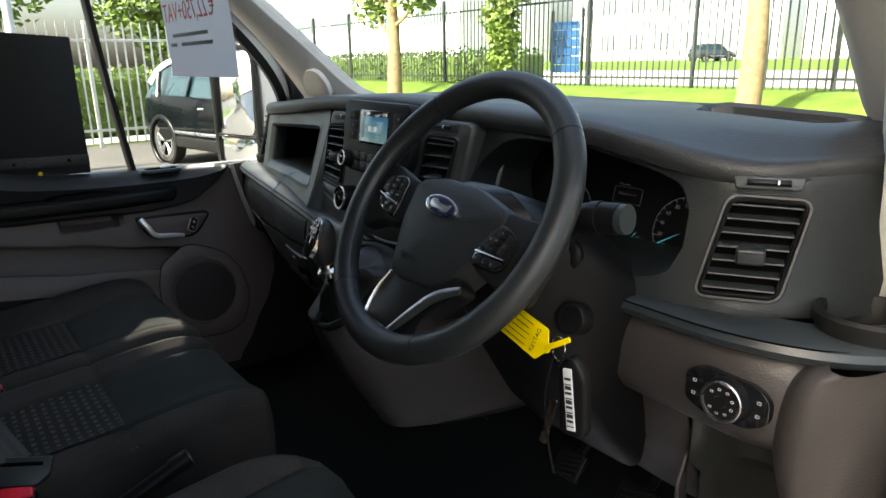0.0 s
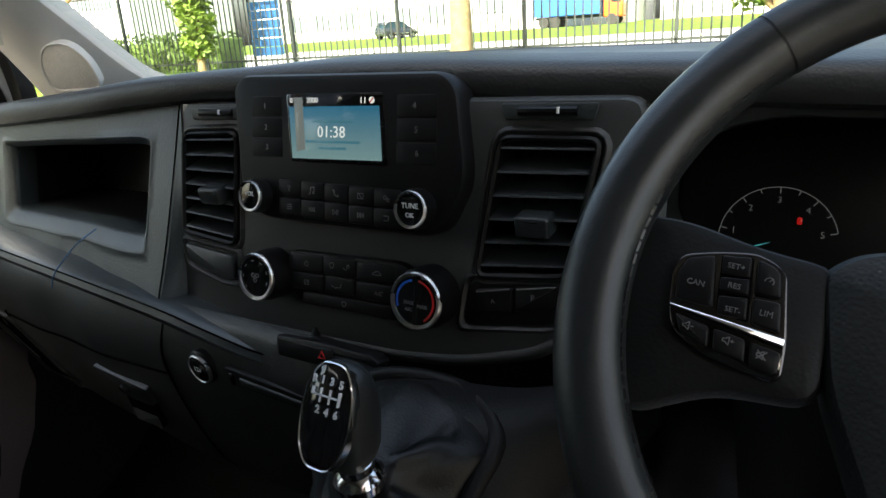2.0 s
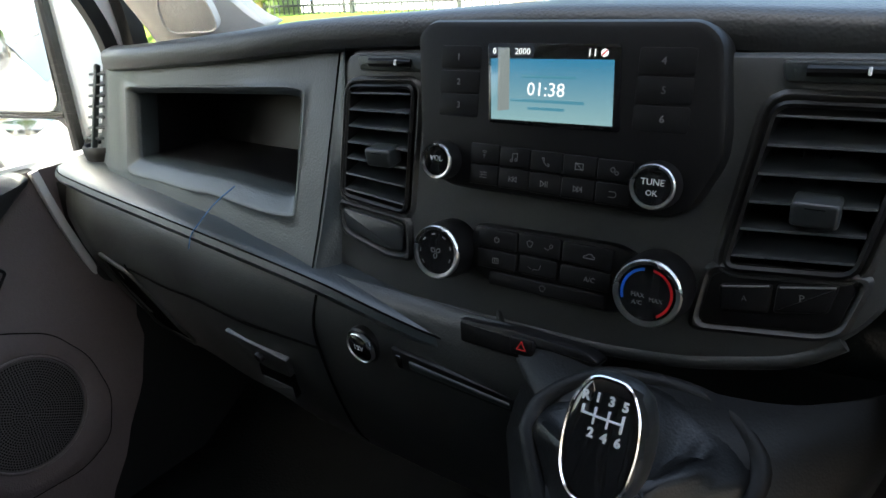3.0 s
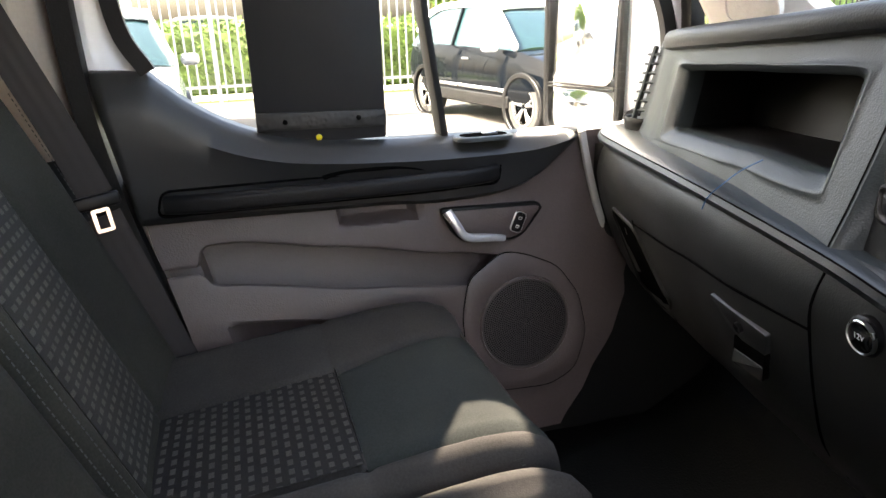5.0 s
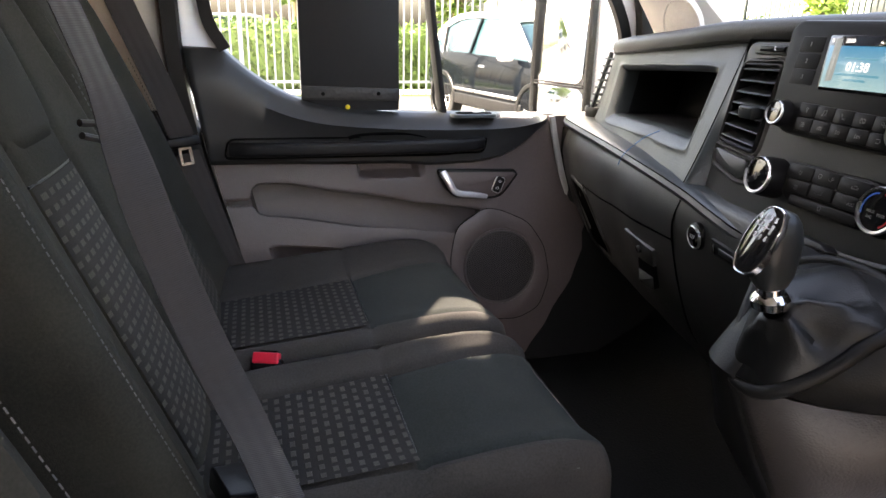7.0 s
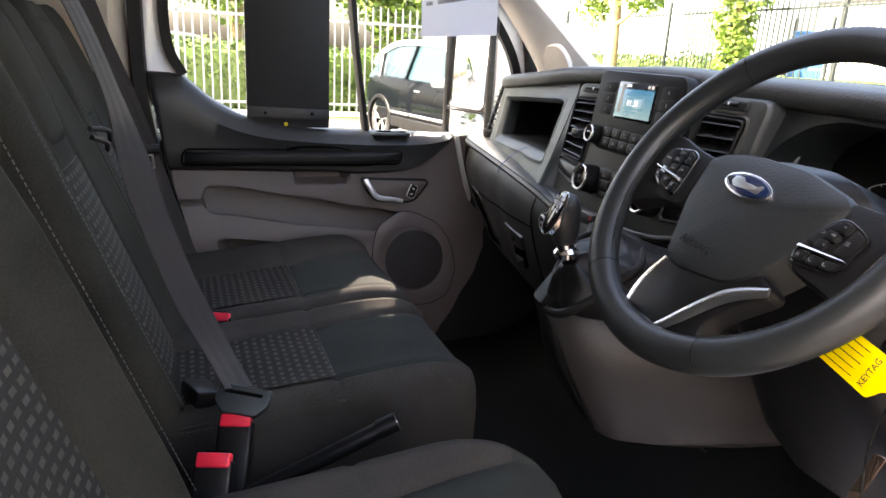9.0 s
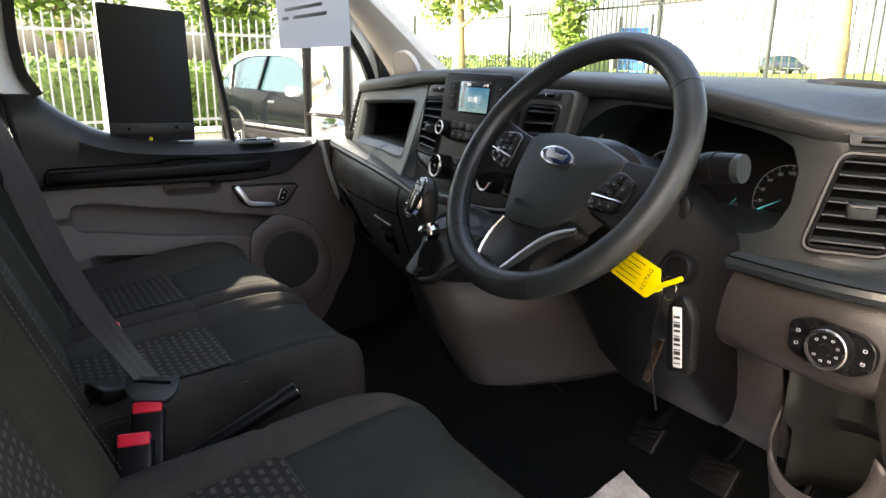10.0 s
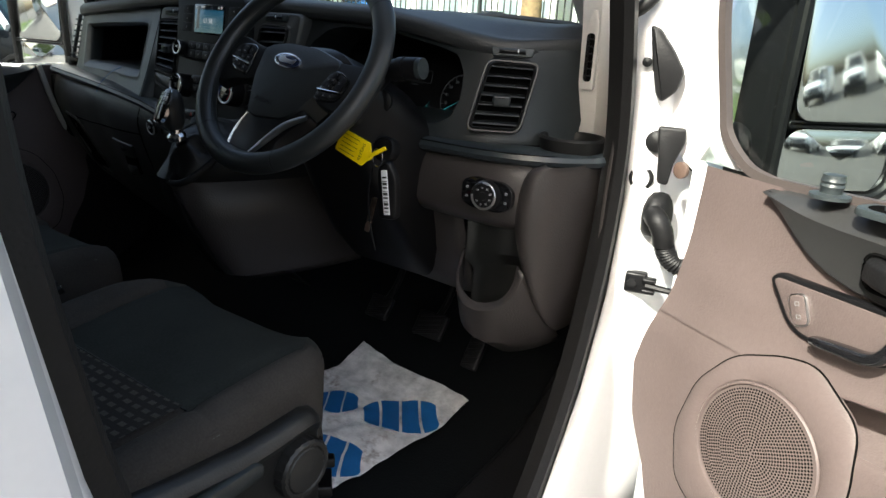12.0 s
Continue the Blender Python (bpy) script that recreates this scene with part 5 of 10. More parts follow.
            z_ = lerp_table([(0.0, 0.0042), (0.03, 0.0040), (0.06, 0.0032), (0.0862, 0.0018), (0.09, 0.0015)], r_)[0] + 0.0004
            base = len(verts)
            for j in range(6):
                verts.append((r_ * math.cos(a_) + 0.00155 * math.cos(j * math.pi / 3), r_ * math.sin(a_) + 0.00155 * math.sin(j * math.pi / 3), z_))
            faces.append(tuple(range(base, base + 6)))
    holes = mesh("grille_holes", verts, faces, M_HOLE, None, "rings of small round holes", smooth=False, at=S)
    tagged(holes, kind="stuff")
    hold(holes, d)
    pan = rounded([(sy + a, sz + b) for a, b in ((0.128, -0.035), (0.114, 0.042), (0.071, 0.103), (0.006, 0.132), (-0.036, 0.140), (-0.108, 0.098), (-0.122, 0.03), (-0.118, -0.06), (-0.060, -0.128), (0.05, -0.135), (0.104, -0.11))], 0.022, 5)
    ring_at = [(sy + 0.0912 * math.cos(math.atan2(b - sz, a - sy)), sz + 0.0912 * math.sin(math.atan2(b - sz, a - sy))) for a, b in pan]
    table = []
    for t_, lift in ((0.0, -0.004), (0.01, 0.0015), (0.10, 0.0035), (0.5, 0.0035), (0.92, 0.0032), (1.0, 0.0012), (1.0, -0.006)):
        table.append([D(a + (c - a) * t_, b + (e_ - b) * t_, trim_base(b + (e_ - b) * t_) + lift) for (a, b), (c, e_) in zip(pan, ring_at)])
    verts, faces = grid(table, close_v=True)
    hold(mesh("speaker_panel", verts, faces, M_DOORLOW, None, "slightly raised warm grey panel round the speaker"), d)
    hold(tube("panel_groove", [D(a, b, trim_base(b) + 0.0006) for a, b in pan], 0.0014, M_HOLE, None, n=6, closed=True), d)
    hold(patch("weather_strip", [[(sgn * x, y, z) for x, z in ((0.868, 1.150), (0.884, 1.158), (0.935, 1.165))] for y in spread(-0.76, 0.10, 8)], 0.004, M_RUBBER, None, "black weather strip along the glass"), d)
    # outer skin, sash and glass
    skin = [[(sgn * x, y, z) for x, z in ((0.925, 1.175 if sgn < 0 else 1.140), (0.965, 1.10), (0.985, 0.9), (0.985, 0.7), (0.97, 0.52), (0.95, 0.46))] for y in spread(-0.83, 0.20, 6)]
    hold(patch("door_skin", skin, 0.004, M_WHITE, None, "white outer door skin"), d)
    edge = [[(sgn * x, 0.20, z) for x in (0.875, 0.925 if z > 1.1 else 0.97)] for z in spread(0.50, 1.18, 6)]
    hold(patch("door_edge", edge, 0.004, M_WHITE, None, "white door shut face"), d)
    edge2 = [[(sgn * x, -0.79, z) for x in (0.875, 0.925 if z > 1.1 else 0.97)] for z in spread(0.50, 1.18, 6)]
    hold(patch("door_edge", edge2, 0.004, M_WHITE, None, "white door shut face"), d)
    FR = smooth_path([(sgn * 0.892, 0.30, 1.18), (sgn * 0.890, 0.30, 1.30), (sgn * 0.885, 0.268, 1.40), (sgn * 0.878, 0.205, 1.495), (sgn * 0.868, 0.10, 1.60), (sgn * 0.850, -0.06, 1.735), (sgn * 0.835, -0.20, 1.81), (sgn * 0.832, -0.45, 1.84), (sgn * 0.838, -0.66, 1.82), (sgn * 0.850, -0.735, 1.70), (sgn * 0.870, -0.765, 1.50), (sgn * 0.885, -0.79, 1.30), (sgn * 0.89, -0.79, 1.16)], 6)
    if sgn > 0:
        FR = smooth_path([(0.892, 0.20, 1.176), (0.892, 0.225, 1.19), (0.892, 0.245, 1.21), (0.890, 0.255, 1.25), (0.886, 0.280, 1.40), (0.880, 0.258, 1.50), (0.868, 0.15, 1.62), (0.850, -0.03, 1.745), (0.835, -0.20, 1.81), (0.832, -0.45, 1.84), (0.838, -0.66, 1.82), (0.850, -0.74, 1.70), (0.885, -0.79, 1.30)], 6)
    hold(sweep("window_frame", FR, [(-0.030, -0.012), (-0.030, 0.010), (0.016, 0.012), (0.022, 0.0), (0.016, -0.014)], M_WHITE, None, up=(sgn, 0, 0), label="white door window frame"), d)
    SL = [Vector(p) + Vector((-sgn * 0.004, 0, 0)) for p in smooth_path([(sgn * 0.886, 0.262, 1.17), (sgn * 0.884, 0.262, 1.30), (sgn * 0.878, 0.238, 1.39), (sgn * 0.870, 0.178, 1.48), (sgn * 0.860, 0.075, 1.585), (sgn * 0.842, -0.075, 1.715), (sgn * 0.828, -0.21, 1.785), (sgn * 0.826, -0.45, 1.81), (sgn * 0.830, -0.60, 1.795), (sgn * 0.842, -0.66, 1.70), (sgn * 0.858, -0.680, 1.50), (sgn * 0.868, -0.675, 1.38), (sgn * 0.872, -0.645, 1.315)], 6)]
    if sgn > 0:
        SL = smooth_path([(0.874, -0.55, 1.188), (0.874, -0.20, 1.186), (0.874, 0.03, 1.178), (0.874, 0.079, 1.179), (0.874, 0.114, 1.190), (0.873, 0.150, 1.222), (0.872, 0.163, 1.262), (0.868, 0.193, 1.397), (0.862, 0.178, 1.485), (0.854, 0.085, 1.60), (0.838, -0.075, 1.72), (0.824, -0.21, 1.785), (0.822, -0.45, 1.81), (0.826, -0.60, 1.795), (0.838, -0.66, 1.70), (0.862, -0.675, 1.40)], 6)
    hold(sweep("window_seal", SL, [(-0.012, -0.008), (-0.012, 0.008), (0.012, 0.010), (0.012, -0.008)] if sgn < 0 else [(-0.006, -0.006), (-0.006, 0.006), (0.005, 0.007), (0.006, -0.006)], M_RUBBER if sgn < 0 else M_SEAL, None, up=(sgn, 0, 0)), d)
    hold(sweep("division_bar", [Vector((sgn * 0.880, -0.185, 1.16)), Vector((sgn * 0.868, -0.222, 1.40)), Vector((sgn * 0.842, -0.268, 1.80))], rrect(0.030, 0.014, 0.004, 2), M_RUBBER, None, up=(0, 0.2, 1), label="black window division bar"), d)
    pane = []
    for z, x, y0, y1 in ((1.16, 0.884, -0.76, 0.28), (1.30, 0.880, -0.74, 0.27), (1.42, 0.874, -0.72, 0.22), (1.55, 0.862, -0.70, 0.11), (1.68, 0.850, -0.69, -0.03), (1.80, 0.836, -0.64, -0.20)):
        pane.append([(sgn * x, y, z) for y in spread(y0, y1 - (0.05 if sgn > 0 else 0.0), 6)])
    g = patch("side_window", pane, 0, M_GLASS if sgn < 0 else M_GREENGLASS, None, "clear side window")
    g.visible_shadow = False
    hold(g, d)
    hold(patch("inner_frame", [[p_, q_] for p_, q_ in zip(FR, SL if sgn < 0 else SL[18:])], 0.004, M_WHITE, None, "white painted inner window frame"), d)
    if sgn > 0:
        lathe("regulator_knob", [(0.022, 0.0), (0.022, 0.004), (0.012, 0.006), (0.012, 0.012), (0.0135, 0.014), (0.012, 0.017), (0.0135, 0.020), (0.012, 0.023), (0.012, 0.027), (0.0, 0.028)], M_FACE, Matrix.Translation(D(-0.03, 1.182, 0.012)), None, 28, "ribbed dark knob on the door top")
        hold(scene.collection.objects[-1], d)
    # door mirror
    MB = Matrix.Translation((-1.075, 0.215, 1.31) if sgn < 0 else (1.135, 0.195, 1.31)) @ pose(0, 0, 0, 0, 0, -sgn * 14)
    arm = smooth_path([(sgn * 0.935, 0.24, 1.17), (sgn * 0.99, 0.26, 1.165), (sgn * 1.05, 0.27, 1.20)], 5)
    hold(sweep("mirror_arm", arm, rrect(0.06, 0.05, 0.02, 4), M_DARK, None, label="black mirror arm"), d)
    F = MB @ pose(0, -0.03, 0, 90, 0, 0)
    hold(plate("mirror_shell", rrect(0.235, 0.40, 0.05, 6), -0.10, -0.012, M_WHITE if sgn < 0 else M_DARK, F, None, 0.012, "mirror housing", dome=0.0), d)
    hold(ring("mirror_bezel", rrect(0.235, 0.40, 0.05, 6), rrect(0.205, 0.372, 0.04, 6), -0.004, 0.014, M_DARK, F, None, 0.004), d)
    tiltm = F @ pose(0, 0.055, 0.002, -2 if sgn < 0 else -3.2, sgn * 2, 0)
    hold(plate("mirror_glass", rrect(0.200, 0.255, 0.03, 6), 0, 0.004, M_MIRROR, tiltm, None, 0.001, "large mirror glass"), d)
    hold(ring("mirror_divider", rrect(0.203, 0.010, 0.004, 2), rrect(0.198, 0.004, 0.001, 2), 0, 0.012, M_DARK, F @ pose(0, -0.078, 0), None, 0.001), d)
    rim_ = rrect(0.196, 0.095, 0.03, 6)
    rows = [[(x_ * s_, y_ * s_ - 0.133, 0.004 - 0.85 * ((x_ * s_) ** 2 + (y_ * s_) ** 2)) for x_, y_ in rim_] for s_ in (0.0005, 0.1, 0.2, 0.3, 0.4, 0.5, 0.6, 0.7, 0.8, 0.9, 1.0)]
    verts, faces = grid(rows, close_v=True)
    hold(mesh("wide_angle_glass", verts, faces, M_MIRROR, None, "curved wide-angle mirror glass", at=F @ pose(0, 0, 0.008)), d)
    d.matrix_basis = place
    return d


# Darker copy of the door plastic: passenger side's shade put into the grille.
M_GRILLE_SHADED = mat("perforated_grille_in_shade", (0.050, 0.043, 0.041), 0.55, grain=1.0, scale=380)
door(-1, Matrix(), "closed passenger door with warm grey trim", "closed")
OPEN = Matrix.Translation((0.96, 0.24, 0)) @ Matrix.Rotation(radians(60), 4, "Z") @ Matrix.Translation((-0.96, -0.28, 0.015))
door(1, OPEN, "driver's door swung wide open with warm grey trim", "open")


# ---- seats ----
def loft(name, sections, material, parent, label="", caps=True):
    verts, faces = grid(sections, close_v=True, caps=caps)
    return hold(mesh(name, verts, faces, material, None, label), parent)


def stitches(path, parent, step=0.0075, material=None):
    """A row of short raised stitches along a line, as one part."""
    verts, faces, run = [], [], 0.0
    for a, b in zip(path, path[1:]):
        a, b = Vector(a), Vector(b)
        d_ = (b - a)
        ln = d_.length
        if ln < 1e-6:
            continue
        d_ /= ln
        side_ = d_.cross(Vector((0.1, 0.3, 1))).normalized()
        top_ = side_.cross(d_)
        while run < ln:
            p = a + d_ * run
            k = len(verts)
            for e_ in (0.0, 0.0046):
                verts += [p + d_ * e_ - side_ * 0.0007, p + d_ * e_ + top_ * 0.0010, p + d_ * e_ + side_ * 0.0007]
            faces += [(k, k + 1, k + 4, k + 3), (k + 1, k + 2, k + 5, k + 4), (k, k + 2, k + 1), (k + 3, k + 4, k + 5)]
            run += step
        run -= ln
    return hold(mesh("stitching", verts, faces, material or M_STITCH, None, "stitched seam", smooth=False), parent)


def cushion_section(x0, x1, zt, zb, r, bolster, y=0.0, grooves=()):
    """A closed loop across the seat at depth y."""
    pts = []
    lo, hi = x0 + r, x1 - r
    g0, g1 = (max(lo + 0.004, grooves[0]), min(hi - 0.004, grooves[1])) if grooves else (lo + (hi - lo) * 0.25, lo + (hi - lo) * 0.75)
    xs_ = spread(lo, g0, 13)[:-1] + spread(g0, g1, 21)[:-1] + spread(g1, hi, 13)
    for x in xs_:
        k = abs(2 * (x - lo) / (hi - lo) - 1)
        dip = sum(0.009 * math.exp(-((x - g) / 0.007) ** 2) for g in grooves)
        puff = 0.007 * math.sin(math.pi * max(0.0, min(1.0, (x - g0) / (g1 - g0)))) if grooves else 0.0
        pts.append((x, zt + bolster * (k ** 3) - bolster * 0.3 - dip + puff))
    for i in range(1, 6):
        a = radians(90 - 90 * i / 5)
        pts.append((x1 - r + r * math.cos(a), zt + bolster * 0.7 - r + r * math.sin(a)))
    pts.append((x1 - 0.004, zb))
    pts.append((x0 + 0.004, zb))
    for i in range(0, 5):
        a = radians(180 - 90 * i / 5)
        pts.append((x0 + r + r * math.cos(a), zt + bolster * 0.7 - r + r * math.sin(a)))
    return [Vector((x, y, z)) for x, z in pts]


def seat_cushion(parent, x0, x1, ins, z_front=0.905, z_back=0.865, yf=-0.205, yb=-0.72, zb=0.72, name="seat_cushion", label="black cloth seat cushion", corner=0.03):
    def top(y):
        t = (y - yb) / (yf - yb)
        return z_back + (z_front - z_back) * min(1, t * 1.25) - 0.0
    (fx0, fx1), (bx0, bx1), fy, by = ins

    def edges(y):
        t = min(1.0, (y - by) / (fy - by))
        g0, g1 = bx0 + (fx0 - bx0) * t, bx1 + (fx1 - bx1) * t
        if y > fy:
            t = (y - fy) / (yf - fy)
            g0, g1 = fx0 + (x0 + 0.045 - fx0) * 0.45 * t, fx1 + (x1 - 0.045 - fx1) * 0.45 * t
        return g0 - 0.004, g1 + 0.004
    def cut(y):
        """How far the plan's rounded front corner has drawn the side in."""
        d_ = min(corner, max(0.0, y - (yf - corner)))
        return 0.8 * (corner - math.sqrt(max(0.0, corner * corner - d_ * d_)))
    secs = []
    for y, drop, sh in ((yb, 0.02, 0.02), (yb + 0.03, 0.0, 0.004), (-0.6, 0, 0), (-0.52, 0, 0), (fy - 0.010, 0, 0), (fy - 0.003, 0.003, 0), (fy + 0.003, 0.004, 0), (fy + 0.012, 0, 0), (min(-0.36, yf - 0.12), -0.002, 0), (yf - 0.10, -0.001, 0), (yf - 0.075, 0.0, 0), (yf - 0.060, 0.001, 0.001), (yf - 0.045, 0.004, 0.003), (yf - 0.02, 0.014, 0.008), (yf - 0.005, 0.030, 0.016), (yf, 0.055, 0.022), (yf - 0.004, 0.09, 0.026), (yf - 0.03, 0.15, 0.03)):
        sh = max(sh, cut(y)) if corner > 0.05 else sh
        secs.append(cushion_section(x0 + sh, x1 - sh, top(y) - drop, min(zb, top(y) - drop - 0.03), 0.035, 0.022, y=y, grooves=edges(y)))
    body = loft(name, secs, M_SIDECLOTH, parent, label)
    body.data.materials.append(M_FABRIC)
    for po in body.data.polygons:
        c_ = po.center
        g0, g1 = edges(c_.y)
        if c_.y > fy and g0 + 0.001 < c_.x < g1 - 0.001 and po.normal.z > 0.25:
            po.material_index = 1
    # woven insert just above the cushion
    rows = []
    for y in spread(by, fy, 14):
        t = (y - by) / (fy - by)
        a, b = bx0 + (fx0 - bx0) * t, bx1 + (fx1 - bx1) * t
        row = []
        for x in spread(a, b, 12):
            s = (x - x0 - 0.035) / (x1 - x0 - 0.07)
            row.append((x, y, top(y) + 0.022 * abs(2 * s - 1) ** 3 - 0.0066 + 0.0016 + 0.007 * math.sin(math.pi * max(0.0, min(1.0, (x - a) / (b - a))))))
        rows.append(row)
    ob = patch("woven_insert", rows, 0, M_WOVEN, None, "grey woven square-pattern insert")
    with_uv(ob, (1, 0, 0), (0, 1, 0))
    hold(ob, parent)
    # stitched seam across the front edge and round the side
    line = [Vector((x, yf - 0.011, top(yf - 0.02) - 0.0235)) for x in spread(x0 + 0.02 + corner, x1 - 0.02 - corner, 8)]
    tube("front_seam", line, 0.0022, M_SIDECLOTH, parent, 6)
    stitches([p + Vector((0, 0.0015, -0.004)) for p in line], parent)
    for sx in (0, 1):
        xe = x1 - 0.006 if sx else x0 + 0.006
        side_line = [Vector((xe + (-cut(y) if sx else cut(y)), y, top(y) - 0.0045 - 0.5 * max(0.0, y - yf + 0.05))) for y in spread(yb + 0.05, yf - (0.014 if corner > 0.05 else 0.06), 22)]
        tube("side_seam", side_line, 0.0024, M_SIDECLOTH, parent, 6)
        stitches([p + Vector((0.003 if sx else -0.003, 0, -0.0055)) for p in side_line], parent)
    line = [Vector((x, fy + 0.002, top(fy) + 0.0005)) for x in spread(fx0, fx1, 6)]
    tube("insert_seam", line, 0.0014, M_DARK, parent, 6)


def backrest(parent, x0, x1, ins, top_v=0.62, depth=0.13, origin=(-0.672, 0.86), bolster=0.022, name="backrest", label="black cloth backrest"):
    U = Vector((0, -0.345, 0.939)).normalized()
    Nn = Vector((0, 0.939, 0.345)).normalized()
    O = Vector((0, origin[0], origin[1]))
    a, b, v0, v1 = ins
    seam0, seam1 = a - 0.004, b + 0.004

    def swell(x):
        """Height of the padding at x: side bolsters, sunk seams, a full middle."""
        s = max(0.0, min(1.0, (x - x0 - 0.03) / (x1 - x0 - 0.06)))
        dip = sum(0.006 * math.exp(-((x - g) / 0.006) ** 2) for g in (seam0, seam1))
        puff = 0.006 * math.sin(math.pi * max(0.0, min(1.0, (x - seam0) / (seam1 - seam0))))
        return bolster * abs(2 * s - 1) ** 3 - bolster * 0.3 - dip + puff
    secs = []
    for v, sh, back_d in ((-0.10, 0.02, 0.4), (-0.05, 0.004, 0.8), (0.05, 0, 1), (0.15, 0, 1), (0.25, 0, 1), (0.35, 0.004, 1), (0.45, 0.012, 1), (top_v - 0.08, 0.022, 0.95), (top_v - 0.03, 0.035, 0.85), (top_v - 0.008, 0.05, 0.6), (top_v, 0.075, 0.3)):
        taper = 1.0 if v < 0.4 else 1.0 - 0.55 * (v - 0.4) / (top_v - 0.4)
        pts = cushion_section(x0 + sh, x1 - sh, 0.0, -depth * back_d, 0.032, bolster * taper, y=0, grooves=(seam0, seam1))
        lean = -0.02 * (1 - back_d)
        secs.append([O + U * v + Vector((p.x, 0, 0)) + Nn * (p.z + lean) for p in pts])
    loft(name, secs, M_BACKCLOTH, parent, label)
    rows = []
    for v in spread(v0, v1, 12):
        rows.append([O + U * v + Vector((x, 0, 0)) + Nn * (swell(x) + 0.0022) for x in spread(a, b, 14)])
    ob = patch("woven_insert", rows, 0, M_WOVEN_BACK, None, "grey woven square-pattern insert")
    with_uv(ob, (1, 0, 0), U)
    hold(ob, parent)
    tube("insert_seam", [O + U * (v1 + 0.002) + Vector((x, 0, 0)) + Nn * (swell(x) + 0.0005) for x in spread(a, b, 9)], 0.0016, M_DARK, parent, 6)
    # plain padded panel above the insert
    vp0, vp1 = v1 + 0.035, top_v - 0.035
    rows = []
    for v in spread(vp0, vp1, 12):
        t = (v - vp0) / (vp1 - vp0)
        wide = min(1.0, math.sqrt(max(0.0, 1 - (1 - min(1.0, t / 0.14)) ** 2)) * 0.18 + 0.82)
        taper = 1.0 if v < 0.4 else 1.0 - 0.55 * (v - 0.4) / (top_v - 0.4)
        mid_x, half = (a + b) / 2, (b - a) / 2 * wide + 0.012
        edge_v = math.sin(math.pi * min(1.0, 0.03 + 0.94 * t)) ** 0.35
        rows.append([O + U * v + Vector((mid_x + half * s_, 0, 0)) + Nn * (swell(mid_x + half * s_) * taper - 0.004 + 0.013 * edge_v * (1 - abs(s_) ** 5)) for s_ in spread(-1, 1, 15)])
    hold(patch("upper_panel", rows, 0.003, M_BACKCLOTH, None, "plain black cloth upper panel"), parent)
    for xe in (x0 + 0.012, x1 - 0.012):
        stitches([O + U * v + Vector((xe, 0, 0)) + Nn * (bolster * 0.70 + 0.001) for v in spread(0.0, 0.46, 12)], parent)
    for xe in (seam0, seam1):
        tube("panel_seam", [O + U * v + Vector((xe, 0, 0)) + Nn * swell(xe) for v in spread(v0, top_v - 0.10, 10)], 0.0016, M_SIDECLOTH, parent, 6)
    # head restraint on two steel posts
    mid_x = (a + b) / 2
    head = []
    for v, w_, d_ in ((top_v + 0.03, 0.16, 0.05), (top_v + 0.045, 0.21, 0.085), (top_v + 0.10, 0.235, 0.105), (top_v + 0.16, 0.225, 0.10), (top_v + 0.195, 0.19, 0.075), (top_v + 0.205, 0.12, 0.04)):
        head.append([O + U * v + Vector((mid_x + p, 0, 0)) + Nn * (q - 0.045) for p, q in rrect(w_, d_, min(w_, d_) * 0.42, 5)])
    loft("head_restraint", head, M_BACKCLOTH, parent, "black cloth head restraint")
    for dx in (-0.05, 0.05):
        tube("restraint_post", [O + U * v + Vector((mid_x + dx, 0, 0)) - Nn * 0.045 for v in (top_v - 0.03, top_v + 0.05)], 0.006, M_CHROME, parent, 10)
    return U, Nn, O


bench = thing("passenger_bench", "double passenger bench in black cloth with woven inserts", "seat", (-0.38, -0.5, 0.54))
seat_cushion(bench, -0.815, -0.345, ((-0.648, -0.400), (-0.640, -0.410), -0.437, -0.70))
seat_cushion(bench, -0.342, 0.012, ((-0.256, -0.032), (-0.250, -0.045), -0.440, -0.70), z_front=0.900)
backrest(bench, -0.82, -0.395, (-0.655, -0.455, 0.03, 0.378), top_v=0.63)
backrest(bench, -0.390, 0.000, (-0.270, -0.118, 0.03, 0.375), top_v=0.63)
rbox("bench_base", (0.80, 0.42, 0.20), 0.03, M_DARK, pose(-0.40, -0.48, 0.635), bench, "black bench base")
dseat = thing("driver_seat", "driver's seat in black cloth with a woven insert", "seat", (0.44, -0.5, 0.54))
seat_cushion(dseat, 0.195, 0.655, ((0.282, 0.592), (0.30, 0.575), -0.472, -0.74), z_front=0.908, z_back=0.872, yf=-0.232, yb=-0.76, zb=0.78, corner=0.125)
backrest(dseat, 0.185, 0.665, (0.29, 0.56, 0.0, 0.36), top_v=0.63, origin=(-0.692, 0.88), bolster=0.06)
rbox("seat_base", (0.40, 0.42, 0.26), 0.03, M_DARK, pose(0.42, -0.48, 0.66), dseat, "black seat base")

